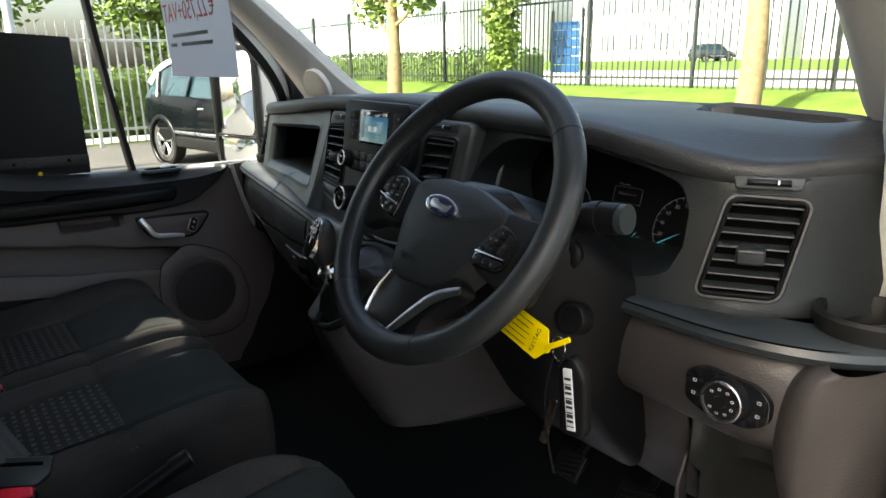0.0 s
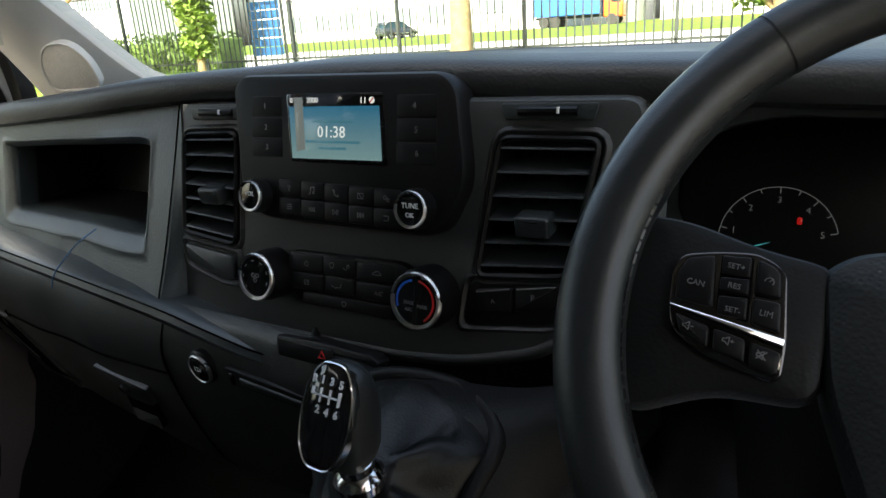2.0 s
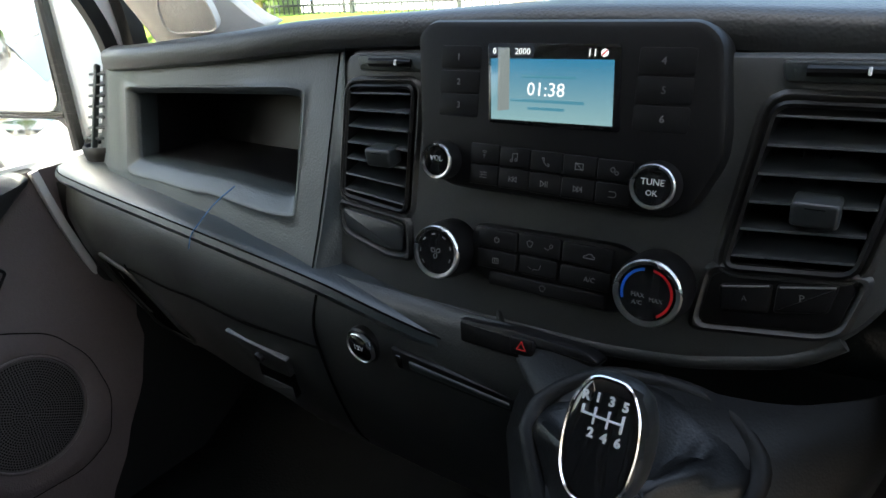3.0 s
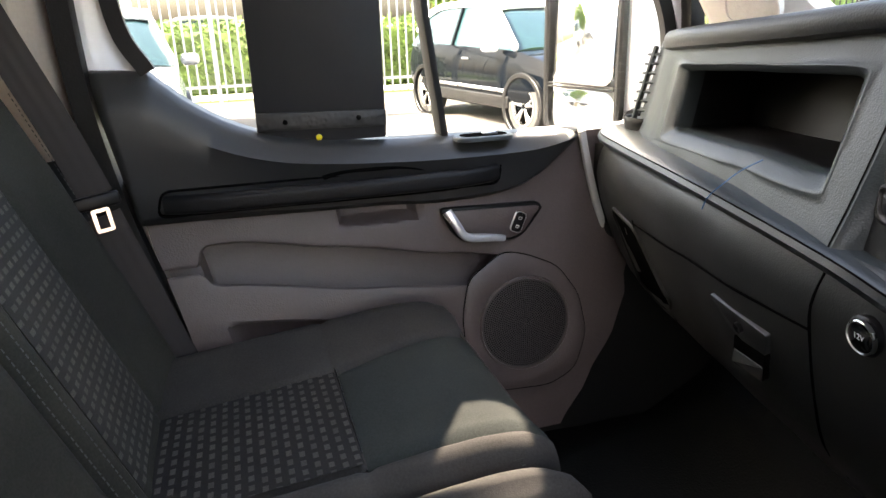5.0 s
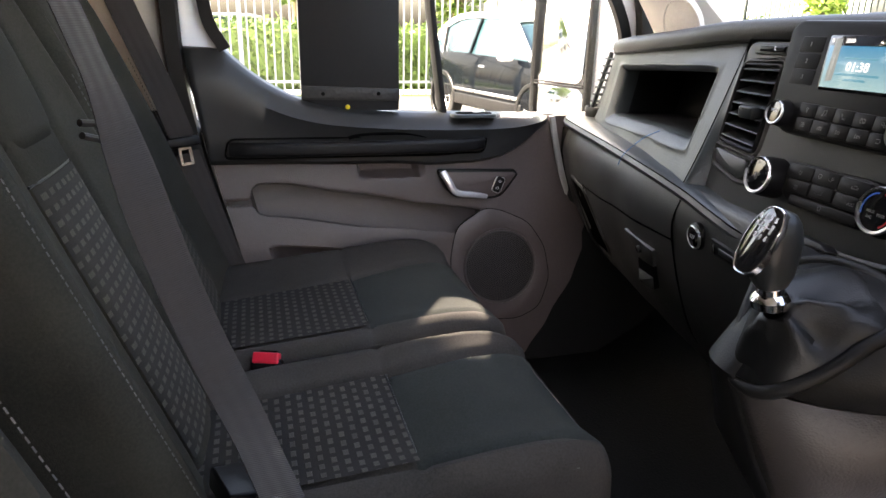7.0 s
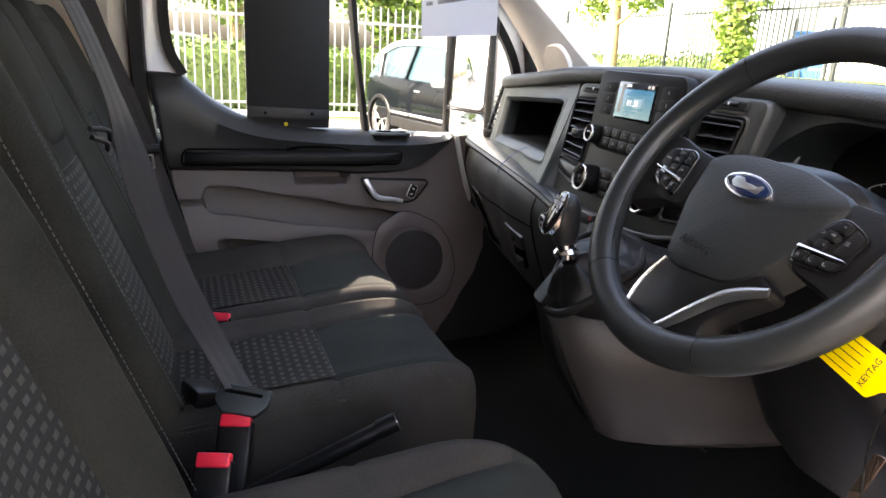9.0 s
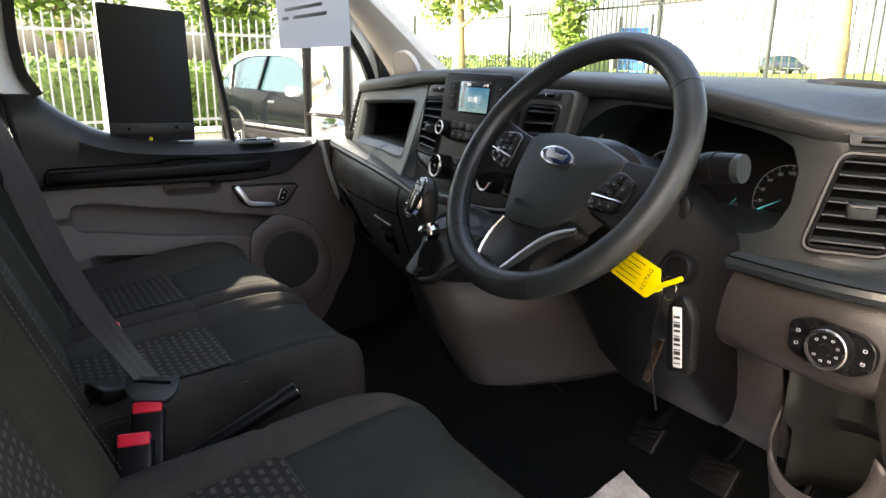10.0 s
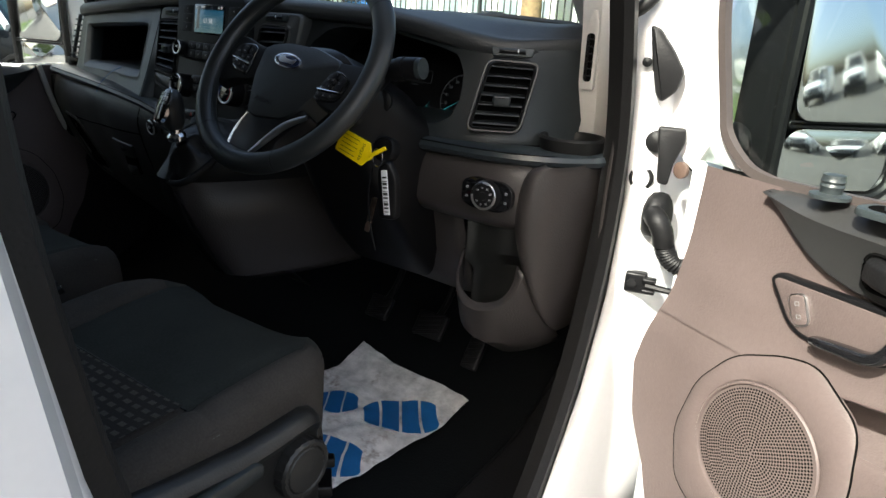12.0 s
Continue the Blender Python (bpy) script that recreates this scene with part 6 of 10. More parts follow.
# ---- fittings on the dashboard ----
def vent(name, at, corners, slats, parent, tab=(0.5, 0.45), label="black slatted air vent", border=True, proud=0.007, deep=0.0016, lean=0.45, edge=0.008):
    """corners: top-left, top-right, bottom-right, bottom-left in the local plane; deep: how far the slats reach in."""
    tl, tr, br, bl = (Vector(c) for c in corners)
    v = new(name)
    hold(v, parent)
    tagged(v, label)
    outer = rounded([tuple(tl), tuple(tr), tuple(br), tuple(bl)], 0.012, 4)
    inner = inset(outer, 0.0045)
    ring("vent_frame", outer, inner, -0.012, proud, M_DARK, at, v, 0.0022, depth=-deep)
    if border:
        ring("vent_border", inset(outer, -edge), inset(outer, 0.001), -0.010, proud - 0.003, M_SHIELD, at, v, 0.004)
    plate("vent_back", inset(outer, -0.002), -deep - 0.006, -deep, M_HOLE, at, v, 0.0005)
    front = proud - 0.001
    reach = front + deep
    for i in range(slats):
        t = (i + 0.62) / (slats + 0.15)
        a, b = bl.lerp(tl, t), br.lerp(tr, t)
        d = (b - a).normalized()
        a, b = a + d * 0.005, b - d * 0.005
        rows = []
        for p in (a, b):
            drop = lean * reach
            rows.append([(p.x, p.y + dy, z) for dy, z in ((-0.0008, front), (0.0006, front - 0.0006), (0.0014, front - 0.003), (0.0014 + drop, -deep + 0.001), (-0.0014 + drop, -deep + 0.001), (-0.0014, front - 0.002))])
        verts, faces = grid(rows, close_v=True, caps=True)
        hold(mesh("slat", verts, faces, M_SLAT, None, at=at), v)
    for i in range(5 if deep > 0.01 else 0):
        s_ = (i + 0.5) / 5
        p, q = bl.lerp(br, s_), tl.lerp(tr, s_)
        rows = [[(c.x + dx, c.y, z) for dx, z in ((-0.0007, -deep + 0.009), (0.0007, -deep + 0.009), (0.0007, -deep), (-0.0007, -deep))] for c in (p, q)]
        verts, faces = grid(rows, close_v=True, caps=True)
        hold(mesh("vane", verts, faces, M_HOLE, None, at=at), v)
    if tab:
        p = bl.lerp(br, tab[0]).lerp(tl.lerp(tr, tab[0]), tab[1])
        rbox("vent_tab", (0.028, 0.017, 0.020), 0.003, M_SLAT, at @ Matrix.Translation((p.x, p.y, front)) @ pose(0, 0, 0, 18, 0, 0), v)
        plate("tab_line", rrect(0.012, 0.0012, 0.0005, 1, p.x, p.y + 0.002), front + 0.009, front + 0.0112, M_HOLE, at @ pose(0, 0, 0), v, 0.0002)
    return v


def thumbwheel(at, w, parent):
    plate("thumbwheel_surround", rounded([(-w * 0.85, 0.006), (w * 0.85, 0.006), (w * 0.78, -0.007), (-w * 0.78, -0.007)], 0.003, 3), -0.002, 0.002, M_FACE, at, parent, 0.0015)
    rows = []
    for i in range(13):
        s = -1 + i / 6
        r = 0.0075 * math.sqrt(max(0.0, 1 - (s * 0.9) ** 2)) + 0.002
        rows.append([(s * w * 0.52, 0.0038 * math.cos(a), 0.001 + r * 0.75 * math.sin(a)) for a in [math.pi * 2 * j / 10 for j in range(10)]])
    verts, faces = grid(rows, close_v=True, caps=True)
    hold(mesh("thumbwheel", verts, faces, M_BTN, None, at=at), parent)
    plate("thumbwheel_mark", rrect(0.002, 0.005, 0.0004, 1, w * 0.22, 0), 0.004, 0.0085, M_LABEL, at, parent, 0.0003)

vent("centre_vent", STACK @ pose(0, 0, -0.0290), VENT_L, 7, dash, (0.62, 0.44), proud=0.005, deep=0.026)
plate("blank_cap", rounded([(-0.217, -0.020), (-0.143, -0.027), (-0.140, -0.052), (-0.158, -0.053), (-0.209, -0.040)], 0.006, 3), -0.032, -0.0245, M_SLAT, STACK, dash, 0.003)
ring("cap_border", rounded([(-0.224, -0.012), (-0.134, -0.019), (-0.131, -0.060), (-0.162, -0.061), (-0.219, -0.046)], 0.008, 4), rounded([(-0.2185, -0.0185), (-0.1415, -0.0255), (-0.1385, -0.0535), (-0.1585, -0.0545), (-0.2105, -0.041)], 0.006, 4), -0.034, -0.026, M_SHIELD, STACK, dash, 0.003)
vent("centre_vent", STACK @ pose(0, 0, -0.0290), VENT_R, 6, dash, (0.55, 0.40), proud=0.005, deep=0.026)
BTN_PAD = [(0.127, -0.018), (0.214, -0.010), (0.206, -0.041), (0.196, -0.046), (0.122, -0.056)]
ring("button_border", rounded(inset(BTN_PAD, -0.007), 0.010, 4), rounded(inset(BTN_PAD, -0.001), 0.008, 4), -0.034, -0.0265, M_SHIELD, STACK, dash, 0.003)
plate("button_pad", rounded(BTN_PAD, 0.008, 4), -0.034, -0.0275, M_DARK, STACK, dash, 0.001)
for q_ in ([(0.133, -0.025), (0.166, -0.019), (0.166, -0.0395), (0.136, -0.044)], [(0.1685, -0.0185), (0.204, -0.0125), (0.200, -0.032), (0.1685, -0.0385)]):
    plate("stack_button", rounded(q_, 0.003, 3), -0.036, -0.0240, M_BTN, STACK, dash, 0.002)
    (ax, ay), (bx, by) = q_[0], q_[1]
    plate("button_line", [(ax + 0.002, ay - 0.002), (bx - 0.002, by - 0.002), (bx - 0.002, by - 0.0008), (ax + 0.002, ay - 0.0008)], -0.0242, -0.0234, M_PRINT, STACK, dash, 0.0002)
text("lettering", "A", 0.005, M_PRINT, STACK @ pose(0.150, -0.032, -0.0236, 0, 0, 9), dash)
text("lettering", "P", 0.007, M_PRINT, STACK @ pose(0.184, -0.025, -0.0236, 0, 0, 9), dash)
thumbwheel(STACK @ pose(0.188, 0.118, -0.028), 0.045, dash)
thumbwheel(STACK @ pose(-0.163, 0.116, -0.028), 0.045, dash)

# radio unit
M_RADIO = mat("matt_black_radio_plastic", (0.006, 0.006, 0.0065), 0.5, grain=0.2, scale=900, spec=0.2)
radio = thing("radio_unit", "black dashboard radio with a lit colour screen and buttons", "radio", (0, -0.01, 1.3))
RAD = [(-0.124, 0.139), (-0.111, 0.150), (0.104, 0.148), (0.118, 0.136), (0.127, 0.078), (0.127, 0.058), (0.111, 0.024), (0.096, 0.016), (-0.090, 0.018), (-0.115, 0.034)]
plate("radio_body", rounded(RAD, 0.014, 4), -0.040, -0.011, M_RADIO, STACK, radio, 0.006, "matt black radio housing")
M_SCREEN = bpy.data.materials.new("lit_blue_screen")
M_SCREEN.use_nodes = True
sn, sk = M_SCREEN.node_tree.nodes, M_SCREEN.node_tree.links
sc_co, sc_sep, sc_ramp = sn.new("ShaderNodeTexCoord"), sn.new("ShaderNodeSeparateXYZ"), sn.new("ShaderNodeValToRGB")
sk.new(sc_co.outputs["Object"], sc_sep.inputs[0])
sc_map = sn.new("ShaderNodeMapRange")
sc_map.inputs["From Min"].default_value, sc_map.inputs["From Max"].default_value = 0.076, 0.123
sk.new(sc_sep.outputs["Y"], sc_map.inputs["Value"])
sk.new(sc_map.outputs["Result"], sc_ramp.inputs["Fac"])
sc_ramp.color_ramp.elements[0].color, sc_ramp.color_ramp.elements[1].color = (0.30, 0.50, 0.55, 1), (0.02, 0.22, 0.42, 1)
sb = sn["Principled BSDF"]
sb.inputs["Base Color"].default_value, sb.inputs["Roughness"].default_value, sb.inputs["Emission Strength"].default_value = (0.01, 0.01, 0.01, 1), 0.15, 0.10
sk.new(sc_ramp.outputs["Color"], sb.inputs["Emission Color"])
plate("screen_surround", rounded([(-0.055, 0.132), (0.051, 0.132), (0.056, 0.072), (-0.050, 0.072)], 0.003, 2), -0.0112, -0.0102, M_GLOSS, STACK, radio, 0.0004)
plate("screen", [(-0.0515, 0.1205), (0.0470, 0.1212), (0.0502, 0.0760), (-0.0478, 0.0752)], -0.0102, -0.0098, M_SCREEN, STACK, radio, 0.0001, "glowing pale blue radio screen")
M_GLOWTEXT = glow("lit_white_text", (0.9, 0.95, 1.0), 0.15)
M_GLARE = glow("painted_screen_glare", (0.50, 0.58, 0.60), 0.055)
M_FAINTLINE = glow("faint_screen_line", (0.10, 0.34, 0.48), 0.085)
text("lettering", "01:38", 0.014, M_GLOWTEXT, STACK @ pose(-0.003, 0.0985, -0.0094), radio, "lit clock figures")
text("lettering", "2000", 0.0066, M_GLOWTEXT, STACK @ pose(-0.0245, 0.1258, -0.0098), radio)
text("lettering", "0", 0.0066, M_GLOWTEXT, STACK @ pose(-0.0485, 0.1258, -0.0098), radio)
# Glare on the screen, painted as a faintly glowing bar.
plate("screen_glare_strip", [(-0.0455, 0.1285), (-0.0355, 0.1285), (-0.0325, 0.0830), (-0.0425, 0.0815)], -0.0098, -0.0096, M_GLARE, STACK, radio, 0.0001, "glare painted on the screen as a pale bar")
for w_, v_ in ((0.044, 0.1080), (0.060, 0.0905), (0.030, 0.0850)):
    plate("screen_line", rrect(w_, 0.0022, 0.0003, 1, -0.002, v_), -0.0098, -0.0096, M_FAINTLINE, STACK, radio, 0.0001)
for u_ in (0.0285, 0.0325):
    plate("arrow_symbol", rrect(0.0008, 0.0052, 0.0002, 1, u_, 0.1258), -0.0102, -0.0097, M_GLOWTEXT, STACK, radio, 0.0001)
plate("mute_symbol", oval(0.0056, 0.0056, 12, 0.0395, 0.1258), -0.0102, -0.0097, M_GLOWTEXT, STACK, radio, 0.0001)
plate("mute_bar", [(0.0372, 0.1244), (0.0380, 0.1236), (0.0418, 0.1272), (0.0410, 0.1280)], -0.0097, -0.0095, glow("red_screen_mark", (0.8, 0.03, 0.03), 0.10), STACK, radio, 0.0001)
for u, v, body in ((-0.081, 0.121, "1"), (-0.080, 0.102, "2"), (-0.079, 0.084, "3"), (0.081, 0.121, "4"), (0.083, 0.102, "5"), (0.084, 0.083, "6")):
    x0, x1 = (-0.098, -0.061) if u < 0 else (0.064, 0.102)
    plate("preset_button", rrect(x1 - x0, 0.0175, 0.002, 2, (x0 + x1) / 2, v), -0.0115, -0.0105, M_RADIO, STACK, radio, 0.0004)
    text("lettering", body, 0.0072, M_PRINT, STACK @ pose(u, v, -0.0102), radio)


def strokes(lines, at, parent, w=0.0005, material=None):
    """A small line symbol printed on a button."""
    verts, faces = [], []
    for ln in lines:
        for p, q in zip(ln, ln[1:]):
            p, q = Vector(p), Vector(q)
            d_ = (q - p).normalized() * w
            n_ = Vector((-d_.y, d_.x))
            k = len(verts)
            for c_ in (p - d_ - n_, q + d_ - n_, q + d_ + n_, p - d_ + n_):
                verts.append((c_.x, c_.y, 0.0))
            faces.append((k, k + 1, k + 2, k + 3))
    return hold(mesh("button_symbol", verts, faces, material or M_PRINT, None, smooth=False, at=at), parent)


def arc(r_, a0, a1, cx=0.0, cy=0.0, n=8):
    return [(cx + r_ * math.cos(radians(a)), cy + r_ * math.sin(radians(a))) for a in spread(a0, a1, n)]


K = 0.001
ICONS = [
    [[(0, -3 * K), (0, 0)], arc(1.2 * K, 40, 140), arc(2.6 * K, 40, 140), arc(1.2 * K, 220, 320)],
    [[(-1.5 * K, -2 * K), (-1.5 * K, 3 * K), (2.5 * K, 3.6 * K), (2.5 * K, -1 * K)], arc(1 * K, 0, 360, -2.4 * K, -2.2 * K), arc(1 * K, 0, 360, 1.6 * K, -1.4 * K)],
    [[(-3 * K, 3 * K), (-2 * K, 0.5 * K), (0, -2 * K), (2.6 * K, -3 * K), (3 * K, -1.6 * K), (1.6 * K, -1 * K)], [(-3 * K, 3 * K), (-1.6 * K, 3 * K), (-1.2 * K, 1.4 * K), (-2 * K, 0.6 * K)]],
    [[(-3 * K, -2.2 * K), (3 * K, -2.2 * K), (3 * K, 2.2 * K), (-3 * K, 2.2 * K), (-3 * K, -2.2 * K)], [(-2.6 * K, 2.6 * K), (2.6 * K, -2.6 * K)]],
    [arc(1.6 * K, 0, 360, -1.4 * K, 1 * K, 9), arc(1.3 * K, 0, 360, 1.6 * K, -1.2 * K, 9)],
    [[(-3 * K, 2 * K), (3 * K, 2 * K)], [(-3 * K, 0), (3 * K, 0)], [(-3 * K, -2 * K), (3 * K, -2 * K)], [(1 * K, 1.2 * K), (1 * K, 2.8 * K)], [(-1.4 * K, -0.8 * K), (-1.4 * K, 0.8 * K)]],
    [[(0, 2 * K), (-3 * K, 0), (0, -2 * K), (0, 2 * K)], [(3 * K, 2 * K), (0, 0), (3 * K, -2 * K), (3 * K, 2 * K)], [(-3.4 * K, 2 * K), (-3.4 * K, -2 * K)]],
    [[(-3 * K, 2.2 * K), (0, 0), (-3 * K, -2.2 * K), (-3 * K, 2.2 * K)], [(1 * K, 2 * K), (1 * K, -2 * K)], [(2.6 * K, 2 * K), (2.6 * K, -2 * K)]],
    [[(0, 2 * K), (3 * K, 0), (0, -2 * K), (0, 2 * K)], [(-3 * K, 2 * K), (0, 0), (-3 * K, -2 * K), (-3 * K, 2 * K)], [(3.4 * K, 2 * K), (3.4 * K, -2 * K)]],
    [[(-2.4 * K, 2 * K), (1.6 * K, 2 * K), (2.6 * K, 1 * K), (2.6 * K, -1 * K), (1.6 * K, -2 * K), (-2.4 * K, -2 * K)]],
]
for j, v in enumerate((0.0475, 0.0310)):
    for i in range(5):
        w = 0.0268
        plate("radio_button", rrect(w - 0.0005, 0.0158, 0.0012, 2, -0.053 + i * w + 0.002, v - 0.0006 * i), -0.0115, -0.0088, M_BTN, STACK, radio, 0.0010)
        strokes(ICONS[j * 5 + i], STACK @ pose(-0.053 + i * w + 0.002, v - 0.0006 * i, -0.0085), radio, 0.0003)


def knob(u, v, r, at, parent, face_mat, h=0.016, base=-0.012, label="black rotary knob with a bright ring"):
    m = at @ pose(u, v, base)
    k = new("rotary_knob")
    k.matrix_basis = m
    hold(k, parent)
    tagged(k, label)
    lathe("knob_body", [(r * 1.12, -0.006), (r * 1.10, h * 0.5), (r * 1.0, h * 0.9)], M_BTN, m, k, 40)
    lathe("knob_ring", [(r * 1.0, h * 0.75), (r * 1.02, h * 0.95), (r * 0.97, h * 1.02), (r * 0.86, h * 1.0), (r * 0.84, h * 0.9)], M_SATIN, m, k, 40)
    lathe("knob_face", [(r * 0.86, h * 0.85), (r * 0.84, h * 0.93), (r * 0.5, h * 0.95), (0.0, h * 0.955)], face_mat, m, k, 40)
    return m @ pose(0, 0, h * 0.965)


f = knob(-0.089, 0.039, 0.0142, STACK, radio, M_GLOSS)
text("lettering", "VOL", 0.0062, M_LABEL, f @ pose(0, 0.002, 0), radio)
f = knob(0.087, 0.039, 0.0152, STACK, radio, M_GLOSS)
text("lettering", "TUNE", 0.0062, M_LABEL, f @ pose(0, 0.003, 0), radio)
text("lettering", "OK", 0.0055, M_LABEL, f @ pose(0, -0.0045, 0), radio)

# heater controls
heater = thing("heater_panel", "black heater control panel with two rotary knobs", "controls", (0, -0.02, 1.2))
CL = [(-0.066, -0.012), (0.062, -0.010), (0.082, -0.020), (0.084, -0.052), (0.060, -0.064), (-0.045, -0.062), (-0.068, -0.050)]
plate("heater_plate", rounded(CL, 0.010, 4), -0.036, -0.022, M_DARK, STACK, heater, 0.003)
for u0, u1, v0, v1 in ((-0.058, -0.022, -0.030, -0.014), (-0.058, -0.022, -0.047, -0.032), (-0.020, 0.016, -0.030, -0.013), (-0.018, 0.014, -0.046, -0.031), (0.018, 0.058, -0.030, -0.014), (0.018, 0.058, -0.047, -0.032), (-0.045, 0.055, -0.061, -0.050)):
    plate("heater_button", rrect(u1 - u0 + 0.0012, v1 - v0 + 0.0006, 0.0025, 2, (u0 + u1) / 2, (v0 + v1) / 2), -0.024, -0.019, M_BTN, STACK, heater, 0.0012)
for u, v, body in ((0.042, -0.040, "A/C"),):
    text("lettering", body, 0.0055, M_PRINT, STACK @ pose(u, v, -0.0186), heater)
HEAT = [
    (-0.040, -0.022, [arc(2.2 * K, 130, 410, 0, -0.4 * K, 12), [(0, 0.4 * K), (0, 2.4 * K)]]),
    (-0.040, -0.040, [[(-2.6 * K, -2 * K), (2.6 * K, -2 * K), (2.6 * K, 2 * K), (-2.6 * K, 2 * K), (-2.6 * K, -2 * K)], [(-1 * K, -1 * K), (-0.4 * K, 1 * K)], [(1 * K, -1 * K), (1.6 * K, 1 * K)]]),
    (-0.010, -0.021, [arc(3 * K, 30, 150), [(-2.6 * K, 1.5 * K), (-1.2 * K, -2 * K), (1.2 * K, -2 * K), (2.6 * K, 1.5 * K)]]),
    (0.007, -0.022, [arc(1.4 * K, 0, 360, 1.5 * K, 2.4 * K, 9), [(0.5 * K, 0.6 * K), (-1 * K, -1 * K), (-4 * K, 0.4 * K)]]),
    (-0.003, -0.039, [[(4 * K, 2.4 * K), (2.6 * K, -1.4 * K), (-1.8 * K, -1.4 * K), (-3 * K, -3 * K)], [(-7 * K, 0), (-4.6 * K, -1.6 * K)]]),
    (0.040, -0.022, [[(-4.4 * K, -1.4 * K), (-4 * K, 0.2 * K), (-2 * K, 0.6 * K), (-0.6 * K, 2 * K), (2 * K, 2 * K), (3 * K, 0.4 * K), (4.4 * K, 0), (4.4 * K, -1.4 * K), (-4.4 * K, -1.4 * K)]]),
    (0.004, -0.0555, [arc(3 * K, 30, 150), [(-2.6 * K, 1.5 * K), (-1.2 * K, -1.6 * K), (1.2 * K, -1.6 * K), (2.6 * K, 1.5 * K)]]),
]
for u, v, lines_ in HEAT:
    strokes(lines_, STACK @ pose(u, v, -0.0186), heater, 0.0003)
f = knob(-0.088, -0.038, 0.0225, STACK, heater, M_GLOSS, 0.024, -0.024)
for i in range(7):
    a = radians(220 - i * 40)
    plate("knob_mark", rrect(0.0035, 0.001, 0.0004, 1), 0, 0.0003, M_PRINT, f @ pose(0.0155 * math.cos(a), 0.0155 * math.sin(a), 0, 0, 0, math.degrees(a) + 90), heater, 0.0001)
for i in range(3):
    a = 120 * i + 30
    ring("fan_symbol", oval(0.005, 0.004, 10), oval(0.0036, 0.0026, 10), 0, 0.0003, M_PRINT, f @ pose(0.003 * math.cos(radians(a)), 0.003 * math.sin(radians(a)), 0, 0, 0, a), heater, 0.0001)
f = knob(0.091, -0.036, 0.0240, STACK, heater, M_GLOSS, 0.024, -0.024)


def arc_plate(name, at, r0, r1, a0, a1, z, material, parent, n=16):
    rows = [[(r * math.cos(radians(a)), r * math.sin(radians(a)), z) for r in (r0, r1)] for a in spread(a0, a1, n)]
    verts, faces = grid(rows)
    return hold(mesh(name, verts, faces, material, None, at=at), parent)


arc_plate("cold_arc", f, 0.0165, 0.0185, 200, 100, 0.0003, mat("blue_print", (0.01, 0.10, 0.5), 0.4), heater)
arc_plate("hot_arc", f, 0.0165, 0.0185, 80, -60, 0.0003, mat("red_print", (0.5, 0.01, 0.015), 0.4), heater)
text("lettering", "MAX", 0.0045, M_PRINT, f @ pose(-0.006, -0.002, 0.0003), heater)
text("lettering", "A/C", 0.0045, M_PRINT, f @ pose(-0.006, -0.0075, 0.0003), heater)
text("lettering", "MAX", 0.0045, M_PRINT, f @ pose(0.007, -0.004, 0.0003), heater)

# hazard strip, power socket, slot
HZ = axes((0.005, -0.027, 1.149), (1, -0.14, 0.05), (0, 0.2, 1))
plate("hazard_strip", rounded([(-0.064, 0.008), (-0.009, 0.0105), (0.051, 0.009), (0.064, 0.003), (0.054, -0.008), (-0.003, -0.012), (-0.062, -0.012)], 0.004, 3), -0.012, 0.003, M_DARK, HZ, dash, 0.003)
plate("hazard_button", rrect(0.022, 0.0145, 0.003, 3, 0.0, 0.0), 0.002, 0.006, M_BTN, HZ, dash, 0.0015)
tri_o = rounded([(-0.0048, -0.003), (0.0048, -0.003), (0, 0.005)], 0.0006, 2)
ring("hazard_symbol", tri_o, inset(tri_o, 0.0009), 0.0055, 0.0064, mat("red_symbol", (0.6, 0.02, 0.02), 0.4), HZ, dash, 0.0001)
SOCK = axes(lower(-0.166, 1.100) + Vector((0, -0.001, 0)), (1, -0.12, 0), (0, -0.15, 1))
lathe("socket_collar", [(0.0195, -0.006), (0.0195, 0.004), (0.0175, 0.006), (0.0165, 0.004)], M_DARK, SOCK, dash, 32)
lathe("socket_ring", [(0.0165, 0.0), (0.0165, 0.0085), (0.0155, 0.0095), (0.0150, 0.0085)], M_SATIN, SOCK, dash, 32)
lathe("socket_cap", [(0.0150, 0.002), (0.0148, 0.0085), (0.012, 0.0095), (0.0, 0.0098)], M_GLOSS, SOCK, dash, 32, "black socket cap")
text("lettering", "12V", 0.008, M_LABEL, SOCK @ pose(0, 0.001, 0.0100), dash)
SLOT = axes(lower(-0.065, 1.096) + Vector((0, -0.004, 0)), (1, -0.10, -0.02), (0, -0.18, 1))
plate("card_slot", rounded([(-0.066, 0.012), (0.066, 0.006), (0.066, -0.010), (-0.066, -0.010)], 0.003, 2), -0.003, 0.002, M_DARK, SLOT, dash, 0.0015)
plate("card_tray", rounded([(-0.045, 0.005), (0.060, 0.001), (0.060, -0.005), (-0.045, -0.004)], 0.002, 2), 0.001, 0.004, M_FACE, SLOT, dash, 0.0015)
plate("usb_port", rrect(0.005, 0.014, 0.001, 2, -0.057, 0.0), 0.001, 0.0035, M_GLOSS, SLOT, dash, 0.0005)
